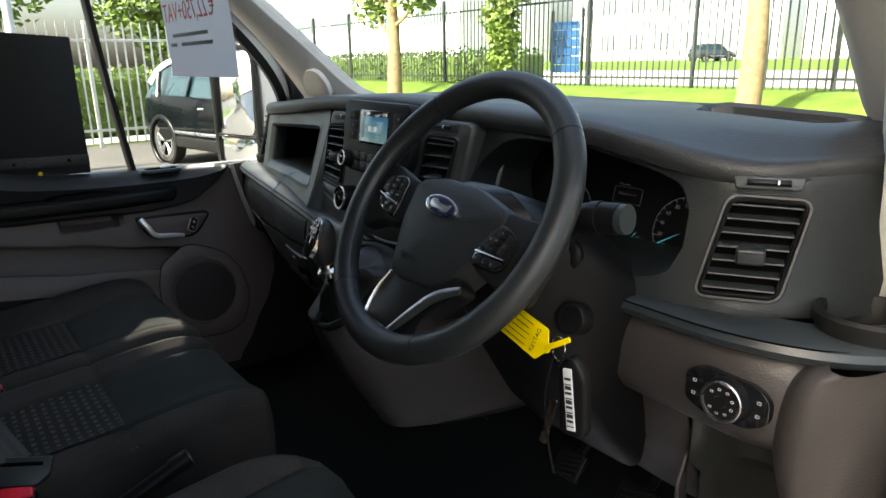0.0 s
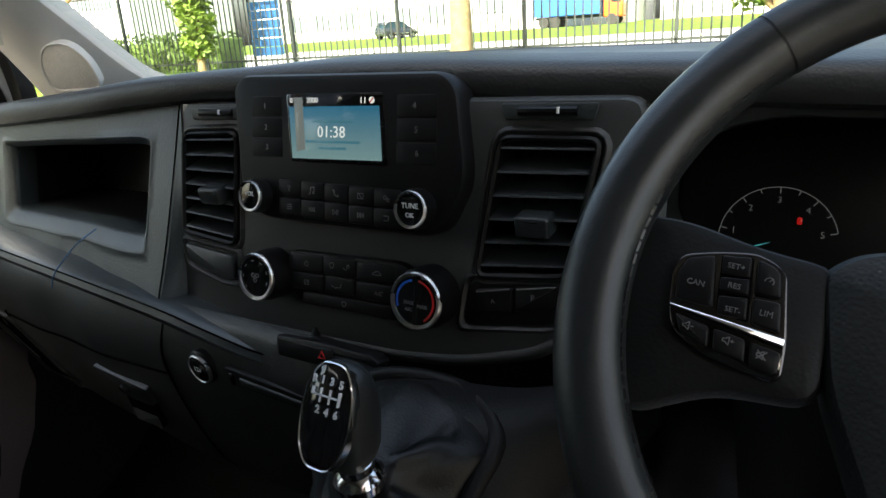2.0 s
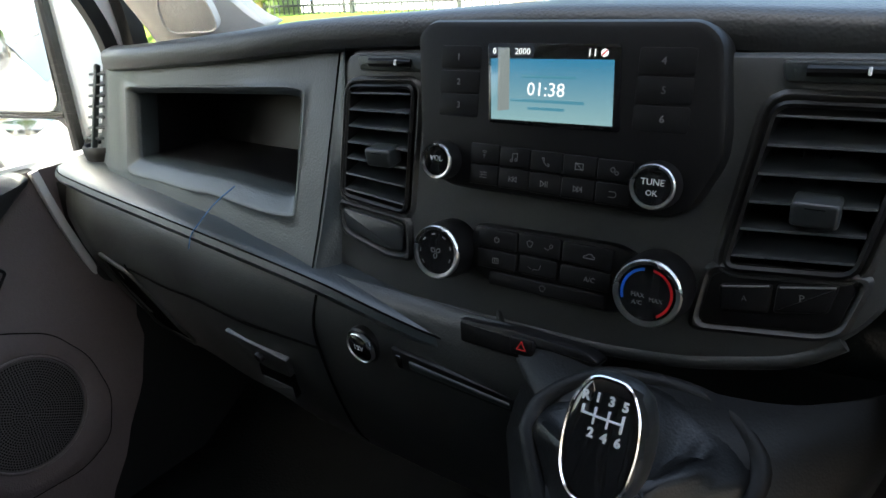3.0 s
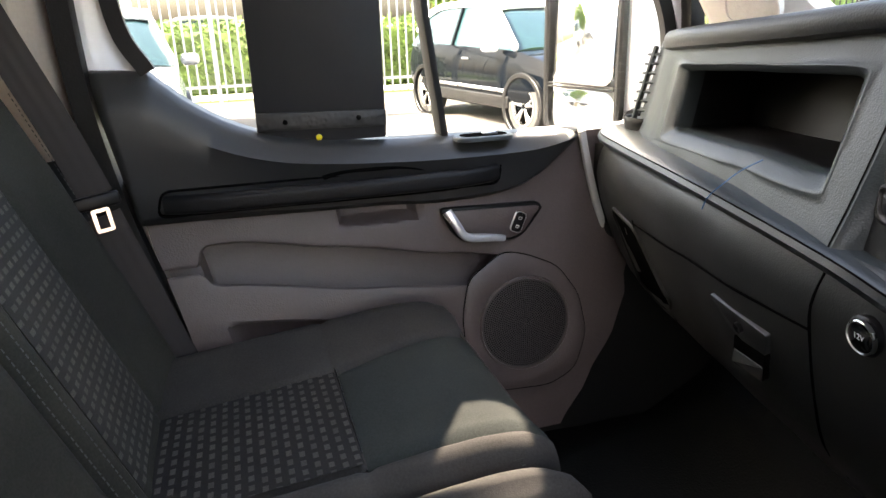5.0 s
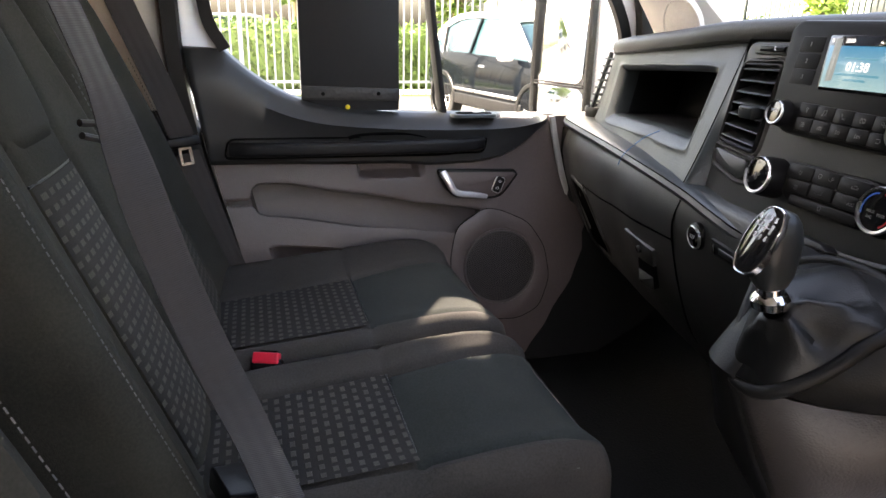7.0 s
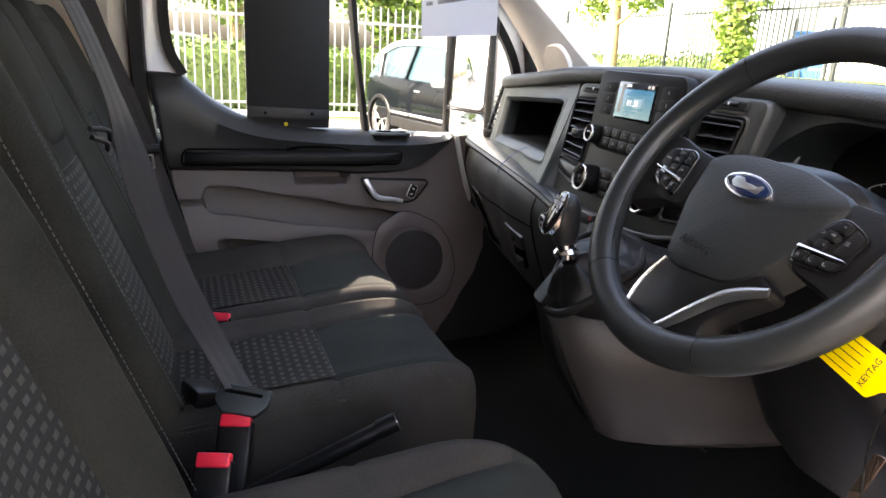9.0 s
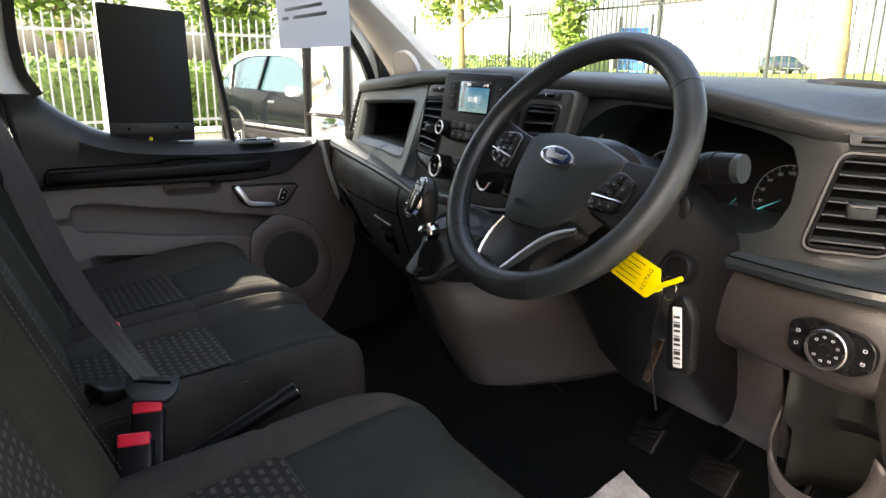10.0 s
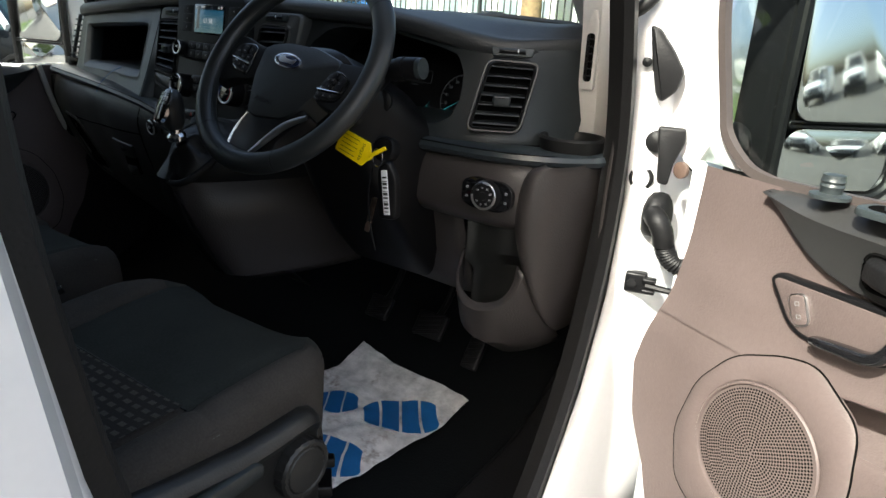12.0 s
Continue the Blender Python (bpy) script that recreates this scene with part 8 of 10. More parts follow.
TW = axes((-0.800, -0.733, 1.135), (-0.3, 0.95, 0.1), (0, -0.3, 1))
rbox("tongue_body", (0.062, 0.020, 0.012), 0.004, M_DARK, TW @ pose(0, 0.008, 0), belt_win)
rbox("anchor_cover", (0.014, 0.050, 0.046), 0.005, M_DARK, axes((-0.806, -0.640, 0.818), (1, 0.2, 0), (0, -0.3, 1)), belt_win, "black anchor cover")
lathe("anchor_bolt", [(0.008, 0.0), (0.008, 0.004), (0.004, 0.006), (0.0, 0.006)], M_SATIN, axes((-0.798, -0.634, 0.806), (0, 1, 0), (0, 0, 1)), belt_win, 16)
tg = rrect(0.026, 0.036, 0.004, 3, 0, -0.020)
ring("tongue_plate", tg, inset(tg, 0.006), -0.001, 0.0015, M_CHROME, TW, belt_win, 0.0004, "bright steel tongue")


def buckle(x, y, z, lean, label):
    b = thing("belt_buckle", label, "buckle", (x, y, z), group="belt buckles")
    m = axes((x, y, z), (0.30, 0.92, 0), lean)
    rbox("stalk", (0.046, 0.096, 0.024), 0.005, M_DARK, m @ pose(0, -0.050, -0.001), b)
    rbox("release_button", (0.040, 0.017, 0.018), 0.003, M_RED, m @ pose(0, -0.002, 0.0048), b, "red release button")
    rbox("button_slot", (0.024, 0.006, 0.0125), 0.001, M_HOLE, m @ pose(0, 0.0065, -0.004), b)
    return b


buckle(0.084, -0.597, 0.914, (-0.55, 0.25, 0.8), "red-buttoned buckle holding the middle belt")
buckle(0.172, -0.628, 0.917, (-0.5, 0.3, 0.8), "empty red-buttoned buckle beside the driver's seat")
buckle(-0.352, -0.600, 0.888, (-0.4, 0.3, 0.85), "empty red-buttoned buckle between the passenger seats")
hb = thing("hand_brake", "black hand brake lever lying beside the driver's seat", "hand brake", (0.12, -0.5, 0.85))
tube("lever", smooth_path([(0.11, -0.62, 0.80), (0.118, -0.52, 0.845), (0.128, -0.41, 0.896)], 5), 0.012, M_DARK, hb, 14)
tube("lever_cap", [(0.127, -0.416, 0.894), (0.131, -0.390, 0.906)], 0.0135, M_BTN, hb, 14)
lathe("release_tip", [(0.006, 0.0), (0.006, 0.008), (0.0, 0.009)], M_SATIN, axes((0.131, -0.390, 0.906), (1, 0, 0), (0, -0.35, 0.9)), hb, 16)
# loose kit behind the belt
kit = thing("key_pouch", "small black pouch with an orange clip on the middle seat", "pouch", (-0.03, -0.64, 0.88))
rbox("pouch", (0.070, 0.024, 0.040), 0.004, M_DARK, axes((-0.045, -0.640, 0.892), (0.9, 0.3, 0.1), (0, 0.2, 1)), kit)
tube("clip_loop", [Vector((-0.005 + 0.012 * math.cos(a), -0.610, 0.908 + 0.009 * math.sin(a))) for a in [2 * math.pi * i / 16 for i in range(16)]], 0.0025, M_ORANGE, kit, 8, closed=True)
rbox("clip_strap", (0.045, 0.006, 0.010), 0.002, M_ORANGE, axes((-0.040, -0.618, 0.872), (0.9, 0.3, 0.2), (0, 0.2, 1)), kit)
# pull cord on the middle backrest
tube("pull_cord", smooth_path([(-0.20, -0.775, 1.262), (-0.235, -0.755, 1.255), (-0.28, -0.757, 1.235), (-0.265, -0.760, 1.222), (-0.225, -0.757, 1.238), (-0.19, -0.772, 1.250)], 5), 0.004, M_BELT, bench, 8, "grey pull cord on the backrest")

# driver's seat side moulding with its knob and lever
M_SEATSHELL = mat("satin_black_seat_plastic", (0.019, 0.0195, 0.0195), 0.42, grain=0.6, scale=450, spec=0.5)
rows = []
for y, z0, z1, x in ((-0.76, 0.70, 0.880, 0.668), (-0.62, 0.66, 0.876, 0.676), (-0.52, 0.64, 0.866, 0.680), (-0.44, 0.62, 0.860, 0.682), (-0.40, 0.61, 0.862, 0.682), (-0.37, 0.60, 0.864, 0.681), (-0.345, 0.60, 0.864, 0.679), (-0.325, 0.60, 0.856, 0.672), (-0.312, 0.61, 0.842, 0.662), (-0.304, 0.62, 0.826, 0.648), (-0.300, 0.63, 0.81, 0.628)):
    rows.append([(x - 0.030, y, z1 + 0.004), (x - 0.012, y, z1 + 0.003), (x - 0.003, y, z1 - 0.002), (x + 0.002, y, z1 - 0.012), (x - 0.002, y, z1 - 0.020), (x - 0.006, y, z1 - 0.026), (x - 0.005, y, (z0 + z1) / 2), (x - 0.006, y, z0 + 0.02), (x - 0.02, y, z0)])
patch("side_moulding", rows, 0.004, M_SEATSHELL, dseat, "black side moulding", side=-1)
KN = axes((0.676, -0.368, 0.800), (0, 1, 0), (0, 0, 1))
rows = []
for r_, z_ in ((0.040, -0.004), (0.040, 0.015), (0.037, 0.0185), (0.0325, 0.0185), (0.031, 0.0165), (0.029, 0.0185), (0.0, 0.0205)):
    rows.append([(r_ * (1 + (0.04 if i % 2 and z_ < 0.02 else 0)) * math.cos(2 * math.pi * i / 48), r_ * (1 + (0.04 if i % 2 and z_ < 0.02 else 0)) * math.sin(2 * math.pi * i / 48), z_) for i in range(48)])
verts, faces = grid(rows, close_v=True)
hold(mesh("adjuster_knob", verts, faces, M_SEATSHELL, None, "black ribbed adjuster knob", at=KN), dseat)
rbox("slide_catch", (0.030, 0.016, 0.060), 0.003, M_DARK, axes((0.640, -0.288, 0.705), (0.7, 0.7, 0), (0, 0.25, 1)), dseat, "black slide catch")
rbox("slide_catch", (0.018, 0.014, 0.022), 0.003, M_DARK, axes((0.646, -0.280, 0.742), (0.7, 0.7, 0), (0, 0.25, 1)), dseat)
plate("recline_lever", rounded([(-0.16, 0.006), (-0.022, 0.012), (-0.012, 0.005), (-0.014, -0.010), (-0.16, -0.026)], 0.006, 3), 0.0, 0.012, M_FACE, axes((0.679, -0.420, 0.838), (0, 1, 0), (0, 0, 1)), dseat, 0.004, "grey recline lever")

# ---- things hung in the windows ----
board = thing("black_board", "matt black board hung inside the passenger window", "board", (-0.868, -0.38, 1.2))
BD = axes((-0.868, -0.395, 1.205), (0, 1, 0), (0.0, 0.12, 1))
plate("panel", rounded([(-0.104, -0.012), (0.104, -0.012), (0.104, 0.318), (-0.104, 0.332)], 0.004, 2), 0.0, 0.006, M_BOARD, BD, board, 0.001)
plate("batten", [(-0.104, 0.012), (0.104, 0.008), (0.104, 0.034), (-0.104, 0.040)], 0.006, 0.012, mat("dark_grained_batten", (0.022, 0.021, 0.020), 0.5, grain=0.8, scale=120), BD, board, 0.001, "dark grained batten")
for u in (-0.060, 0.058):
    lathe("screw", [(0.004, 0.012), (0.004, 0.014), (0.0, 0.0145)], M_HOLE, BD @ pose(u, 0.024, 0), board, 16)
lathe("stud", [(0.005, 0.006), (0.005, 0.009), (0.0, 0.010)], M_YELLOW, BD @ pose(-0.008, -0.004, 0), board, 16, "small bright stud")

sheet = thing("price_sheet", "printed price sheet in a clear sleeve hung by the windscreen", "sheet", (-0.345, -0.16, 1.42))
M_SHEET = bpy.data.materials.new("translucent_paper")
M_SHEET.use_nodes = True
tn, tk = M_SHEET.node_tree.nodes, M_SHEET.node_tree.links
tn["Principled BSDF"].inputs["Base Color"].default_value = (0.60, 0.58, 0.61, 1)
tn["Principled BSDF"].inputs["Roughness"].default_value = 0.5
tlu, tmx = tn.new("ShaderNodeBsdfTranslucent"), tn.new("ShaderNodeMixShader")
tlu.inputs["Color"].default_value = (0.62, 0.59, 0.63, 1)
tmx.inputs[0].default_value = 0.7
tk.new(tn["Principled BSDF"].outputs[0], tmx.inputs[1])
tk.new(tlu.outputs[0], tmx.inputs[2])
tk.new(tmx.outputs[0], tn["Material Output"].inputs["Surface"])
SH = axes((-0.346, -0.160, 1.571), (1, 0.0, 0), (0, -0.03, 1))
hold(patch("paper", [[SH @ Vector((u, v, 0.004 * math.sin(u * 9) + 0.003 * math.sin(v * 14))) for u in spread(-0.205, 0.205, 16)] for v in spread(-0.142, 0.15, 12)], 0, M_SHEET, None, "grey-white backlit paper"), sheet)
sv = patch("sleeve", [[SH @ Vector((u, v, -0.003 + 0.004 * math.sin(u * 9) + 0.003 * math.sin(v * 14))) for u in spread(-0.21, 0.21, 12)] for v in spread(-0.149, 0.15, 8)], 0, glass("clear_plastic_sleeve", (0.86, 0.84, 0.88), 0.1), None)
sv.visible_shadow = False
hold(sv, sheet)
M_REDINK = mat("red_print_ink", (0.55, 0.05, 0.04), 0.6)
M_GREYINK = mat("grey_print_ink", (0.16, 0.16, 0.18), 0.6)
text("lettering", "\u20ac22,750+VAT", 0.052, M_REDINK, SH @ pose(0.0, -0.018, 0.010, 0, 180, 0), sheet, "large red price figures seen from behind")
for v, a, b in ((-0.064, -0.11, 0.10), (-0.082, -0.13, -0.09), (-0.082, -0.06, 0.12), (0.05, -0.15, 0.14), (0.075, -0.12, 0.10)):
    plate("printed_line", [(a, v), (b, v), (b, v + 0.007), (a, v + 0.007)], 0.009, 0.0095, M_GREYINK, SH, sheet, 0.0002)

# pillar loudspeaker cover and vent
SP = axes((-0.692, 0.273, 1.392), (0.93, 0.36, 0.0), (0, -0.42, 0.90))
spk = rounded([(-0.046, -0.036), (0.046, -0.036), (0.044, 0.012), (0.022, 0.046), (-0.022, 0.046), (-0.044, 0.012)], 0.022, 5)
ring("pillar_speaker_rim", spk, inset(spk, 0.003), -0.01, 0.005, M_LINER, SP, van, 0.001)
plate("pillar_speaker", inset(spk, 0.003), -0.01, 0.0035, mat("perforated_light_trim", (0.40, 0.385, 0.36), 0.6, grain=1.0, scale=330), SP, van, 0.001, "rounded perforated speaker cover")
# pale flange beside the passenger end of the dashboard
sweep("door_flange", smooth_path([(-0.850, 0.068, 1.178), (-0.852, 0.080, 1.13), (-0.853, 0.098, 1.066), (-0.853, 0.130, 0.97), (-0.853, 0.165, 0.875)], 5), rrect(0.010, 0.014, 0.003, 2), M_LINER, van, label="pale door opening flange")
AV = axes((0.790, 0.152, 1.33), (0.35, -0.02, 0), (-0.02, -0.03, 1))
vo = rounded([(-0.011, -0.058), (0.013, -0.058), (0.013, 0.040), (0.006, 0.064), (-0.003, 0.064), (-0.011, 0.040)], 0.006, 4)
vi = rrect(0.014, 0.074, 0.006, 4, 0.001, -0.008)
plate("pillar_vent_frame", vo, -0.004, 0.004, M_LINER, AV, van, 0.003)
plate("pillar_vent_back", vi, 0.002, 0.0046, M_HOLE, AV, van, 0.0003)
for i in range(6):
    rbox("pillar_vent_slat", (0.013, 0.0022, 0.003), 0.0006, M_DARK, AV @ pose(0.001, -0.036 + i * 0.0112, 0.0055), van, seg=1)
rbox("pillar_vent_mullion", (0.0016, 0.070, 0.003), 0.0006, M_DARK, AV @ pose(-0.001, -0.008, 0.0058), van, seg=1)

# jamb fittings on the driver's hinge pillar
JAMB = ((0.97, 0.25, 0), (0, 0, 1))
GM = thing("grommet", "black rubber grommet in the hinge pillar", "grommet", (0.905, 0.14, 1.15))
lathe("grommet_ring", [(0.019, -0.004), (0.019, 0.002), (0.014, 0.004), (0.0115, 0.001)], M_RUBBER, axes((0.906, 0.139, 1.150), *JAMB), GM, 28)
lathe("grommet_cap", [(0.0115, -0.002), (0.0105, 0.001), (0.006, 0.002), (0.0, 0.001)], M_DARK, axes((0.906, 0.139, 1.150), *JAMB), GM, 24)
CS = thing("check_strap", "black door check strap bolted to the hinge pillar", "door stop", (0.93, 0.15, 0.98))
rbox("strap_bracket", (0.034, 0.034, 0.020), 0.004, M_DARK, axes((0.926, 0.130, 0.985), *JAMB), CS)
lathe("strap_bolt", [(0.008, 0.009), (0.008, 0.015), (0.0, 0.016)], M_RUBBER, axes((0.921, 0.129, 0.985), *JAMB), CS, 6)
for dz in (-0.009, 0.009):
    rbox("strap_fork", (0.022, 0.008, 0.016), 0.003, M_DARK, axes((0.949, 0.124, 0.985 + dz), *JAMB), CS)
tube("strap_arm", smooth_path([(0.945, 0.122, 0.985), (0.985, 0.128, 0.983), (1.06, 0.150, 0.975)], 4), 0.0055, M_DARK, CS, 8)
LB = thing("wiring_boot", "black ribbed rubber wiring boot between pillar and door", "cable boot", (0.94, 0.15, 1.08))
rows = []
for z_, w_, dpt, cx_ in ((1.062, 0.030, 0.016, 0.936), (1.070, 0.040, 0.026, 0.937), (1.090, 0.044, 0.034, 0.938), (1.108, 0.042, 0.032, 0.938), (1.122, 0.034, 0.024, 0.938), (1.130, 0.022, 0.014, 0.938), (1.132, 0.006, 0.004, 0.938)):
    rows.append([Vector((cx_ + a, 0.148 + 0.25 * a - max(0.0, b), z_)) for a, b in oval(w_, dpt * 2, 20)])
verts, faces = grid(rows, close_v=True, caps=True)
hold(mesh("boot_head", verts, faces, M_RUBBER, None, "domed rubber boot head"), LB)
tube("boot_neck", smooth_path([(0.938, 0.125, 1.100), (0.950, 0.112, 1.095), (0.960, 0.112, 1.078), (0.963, 0.116, 1.060)], 5), 0.0165, M_RUBBER, LB, 16)
bp = smooth_path([(0.963, 0.116, 1.064), (0.967, 0.122, 1.046), (0.978, 0.130, 1.030), (0.998, 0.142, 1.020)], 8)
tube("boot_bellows", bp, 0.0135, M_RUBBER, LB, 14, scales=[1.0 + 0.16 * (i % 2) for i in range(len(bp))])
H = new("door_hinge")
H.location = (0.96, 0.15, 0.90)
tagged(H, "white painted door hinge")
hold(H, van)
rbox("hinge_leaf", (0.045, 0.070, 0.03), 0.008, M_WHITE, axes((0.966, 0.140, 0.900), *JAMB), H)
lathe("hinge_pin", [(0.009, -0.045), (0.009, 0.045), (0.0, 0.047)], M_WHITE, Matrix.Translation((0.985, 0.135, 0.90)), H, 16)
DS = thing("door_seal_flap", "black rubber flap at the top of the hinge pillar", "seal", (0.93, 0.14, 1.33))
FL = axes((0.917, 0.128, 1.320), *JAMB)
plate("flap", rounded([(-0.026, 0.056), (-0.012, 0.052), (0.012, 0.022), (0.030, -0.006), (0.024, -0.034), (0.004, -0.052), (-0.006, -0.040), (-0.018, 0.010)], 0.006, 4), -0.012, 0.010, M_RUBBER, FL, DS, 0.005, "moulded black flap")
lathe("flap_stud", [(0.007, -0.004), (0.007, 0.004), (0.0, 0.006)], M_DARK, FL @ pose(-0.024, 0.004, 0), DS, 16)
HB = thing("hinge_bracket", "black bracket between hinge pillar and door", "bracket", (0.945, 0.14, 1.19))
plate("bracket_plate", rounded([(-0.020, 0.042), (0.020, 0.042), (0.022, 0.022), (0.010, -0.010), (0.006, -0.044), (-0.010, -0.042), (-0.014, 0.0)], 0.005, 4), -0.010, 0.006, M_RUBBER, axes((0.944, 0.128, 1.192), *JAMB), HB, 0.003)
BS = thing("bump_stop", "round black rubber bump stop on the hinge pillar", "bump stop", (0.922, 0.14, 1.21))
lathe("stop_pad", [(0.0165, -0.004), (0.0165, 0.003), (0.012, 0.007), (0.0, 0.008)], M_RUBBER, axes((0.921, 0.139, 1.209), *JAMB), BS, 24)
TB = thing("seal_bracket", "black folded seal end above the hinge pillar", "seal", (0.875, 0.12, 1.41))
tube("seal_end", smooth_path([(0.846, 0.120, 1.395), (0.866, 0.112, 1.392), (0.884, 0.115, 1.404), (0.896, 0.125, 1.425)], 5), 0.010, M_RUBBER, TB, 10)
DP = thing("door_plug", "brown plastic plug in the white door edge", "plug", (0.967, 0.13, 1.176))
lathe("plug_cap", [(0.0125, -0.004), (0.0125, 0.002), (0.008, 0.004), (0.0, 0.0035)], mat("brown_plug_plastic", (0.10, 0.065, 0.05), 0.5), axes((0.969, 0.118, 1.176), (0.9, -0.43, 0), (0, 0, 1)), DP, 24)
# thread caught on the bin
M_THREAD = mat("blue_thread", (0.03, 0.10, 0.22), 0.6)
th = thing("loose_thread", "loose blue thread hanging over the dashboard ledge", "thread", (-0.4, 0.03, 1.2))
tube("strand", smooth_path([(-0.386, 0.050, 1.212), (-0.392, 0.026, 1.200), (-0.402, 0.012, 1.184), (-0.414, 0.002, 1.166), (-0.418, -0.002, 1.150)], 5), 0.0008, M_THREAD, th, 5)


# ---- outside of the van: load body, nose and wheels ----
BODY = [(0.98, 0.40), (0.99, 0.70), (0.99, 0.90), (0.988, 1.10), (0.98, 1.30), (0.96, 1.55), (0.90, 1.84), (0.82, 1.945), (0.60, 2.0), (0.30, 2.015), (0.0, 2.02)]
REAR_AXLE, FRONT_AXLE, HUB = -2.42, 0.74, 0.335


def arch(y, axle, low):
    """Lower edge of the body side, raised round a wheel."""
    d = abs(y - axle)
    return max(low, HUB + math.sqrt(0.40 ** 2 - d * d)) if d < 0.40 else low


for sgn in (1, -1):
    rows = []
    for y in spread(-1.30, -3.75, 50):
        zb = arch(y, REAR_AXLE, 0.40)
        tuck = 0.0 if y > -3.65 else 0.03
        rows.append([(sgn * (lerp_table([(b, a) for a, b in BODY[:7]], z)[0] - tuck), y, z) for z in [zb + (1.84 - zb) * (i / 12) for i in range(13)]])
    patch("body_side", rows, 0.006, M_WHITE, van, "white ribless load body side", side=-sgn)
    patch("side_moulding", [[(sgn * x, y, z) for x, z in ((0.985, 0.70), (1.004, 0.71), (1.004, 0.79), (0.985, 0.80))] for y in spread(-1.32, -1.98, 4)], 0.004, M_DARK, van, "black side rubbing strip")
    tube("roof_gutter", smooth_path([(sgn * 0.84, -0.34, 1.905), (sgn * 0.868, -0.55, 1.90), (sgn * 0.878, -0.9, 1.885), (sgn * 0.878, -1.30, 1.885)], 5), 0.020, M_WHITE, van, 8)
    rows = []
    for y, x, zt in ((0.42, 0.992, 1.30), (0.55, 0.993, 1.27), (0.68, 0.990, 1.22), (0.82, 0.984, 1.17), (0.95, 0.970, 1.13), (1.10, 0.945, 1.06), (1.20, 0.915, 0.99), (1.27, 0.870, 0.92)):
        zb = arch(y, FRONT_AXLE, 0.46)
        rows.append([(sgn * x, y, zb + (zt - zb) * i / 6) for i in range(6)] + [(sgn * (x - 0.02), y, zt), (sgn * 0.86, y, zt + 0.015)])
    patch("front_wing", [smooth_path(row, 1) for row in rows], 0.006, M_WHITE, van, "white front wing", side=-sgn)
    lamp = rounded([(-0.13, -0.10), (0.13, -0.06), (0.12, 0.12), (-0.05, 0.10)], 0.03, 4)
    plate("headlamp", [(sgn * x, y) for x, y in lamp][::sgn], -0.05, 0.02, M_CHROME, axes((sgn * 0.70, 1.30, 0.93), (-0.93, 0.36 * sgn, 0), (0, 0, 1)), van, 0.015, "clear headlamp")
    plate("tail_lamp", rrect(0.09, 0.50, 0.02, 3), -0.02, 0.015, M_RED, axes((sgn * 0.90, -3.76, 1.05), (1, 0, 0), (0, 0, 1)), van, 0.006, "tall red tail lamp")
    plate("rear_door", rounded([(-0.40, -0.72), (0.40, -0.72), (0.40, 0.72), (-0.40, 0.72)], 0.05, 4), -0.03, 0.012, M_WHITE, axes((sgn * 0.425, -3.76, 1.18), (1, 0, 0), (0, 0, 1)), van, 0.012, "white rear load door")
    for axle in (FRONT_AXLE, REAR_AXLE):
        at = axes((sgn * 0.955, axle, HUB), (0, sgn, 0), (0, 0, 1))
        rim = lathe("wheel", [(0.212, -0.18), (0.212, -0.02), (0.200, -0.006), (0.185, -0.03), (0.13, -0.025), (0.07, -0.012), (0.055, 0.0), (0.0, 0.002)], M_SATIN, at, van, 40, "silver steel wheel", caps=False)
        hold(lathe("tyre", [(0.205, -0.20), (0.29, -0.205), (0.325, -0.185), (0.333, -0.15), (0.333, -0.05), (0.325, -0.015), (0.29, 0.002), (0.205, -0.004)], M_RUBBER, at, None, 44, caps=False), rim)
top = []
for y in (-1.24, -1.5, -2.2, -3.0, -3.68, -3.75):
    drop = 0.0 if y > -3.7 else 0.03
    half = [(x, y, z - drop) for x, z in BODY[6:]]
    top.append([(-x, y_, z) for x, y_, z in half] + [(x, y_, z) for x, y_, z in half[:-1][::-1]])
patch("load_roof", top, 0.006, M_WHITE, van, "white load body roof")
patch("rear_panel", [[(x, -3.73, z) for x in spread(-0.93, 0.93, 5)] for z in spread(0.42, 1.93, 5)], 0.01, M_WHITE, van)
rbox("rear_bumper", (1.9, 0.16, 0.16), 0.04, M_DARK, pose(0, -3.80, 0.42), van, "black rear bumper step")
rbox("front_bumper", (1.86, 0.26, 0.34), 0.08, M_DARK, pose(0, 1.27, 0.55), van, "black front bumper")
rbox("grille", (1.02, 0.06, 0.26), 0.03, M_DARK, pose(0, 1.32, 0.86), van, "black front grille")
for i in range(3):
    rbox("grille_bar", (0.98, 0.03, 0.018), 0.006, M_CHROME, pose(0, 1.345, 0.79 + i * 0.07), van, seg=2)
patch("underbody", [[(x, y, 0.36) for x in spread(-0.78, 0.78, 3)] for y in spread(-3.7, 1.2, 5)], 0.02, M_RUBBER, van)

# ---- outside ----
M_ASPHALT = mat("grey_asphalt", (0.062, 0.059, 0.055), 0.9, grain=0.6, scale=90, vary=0.25, big=0.8)
M_ROAD = mat("pale_concrete_road", (0.42, 0.42, 0.41), 0.9, grain=0.4, scale=60, vary=0.12, big=0.4)
M_GRASS = mat("mown_grass", (0.085, 0.14, 0.022), 0.95, grain=1.0, scale=60, vary=0.45, big=1.6, spec=0.1)
M_FENCE = mat("green_black_fence_paint", (0.018, 0.024, 0.022), 0.5)
M_GALV = mat("pale_galvanised_fence", (0.42, 0.43, 0.42), 0.45, metal=0.3)
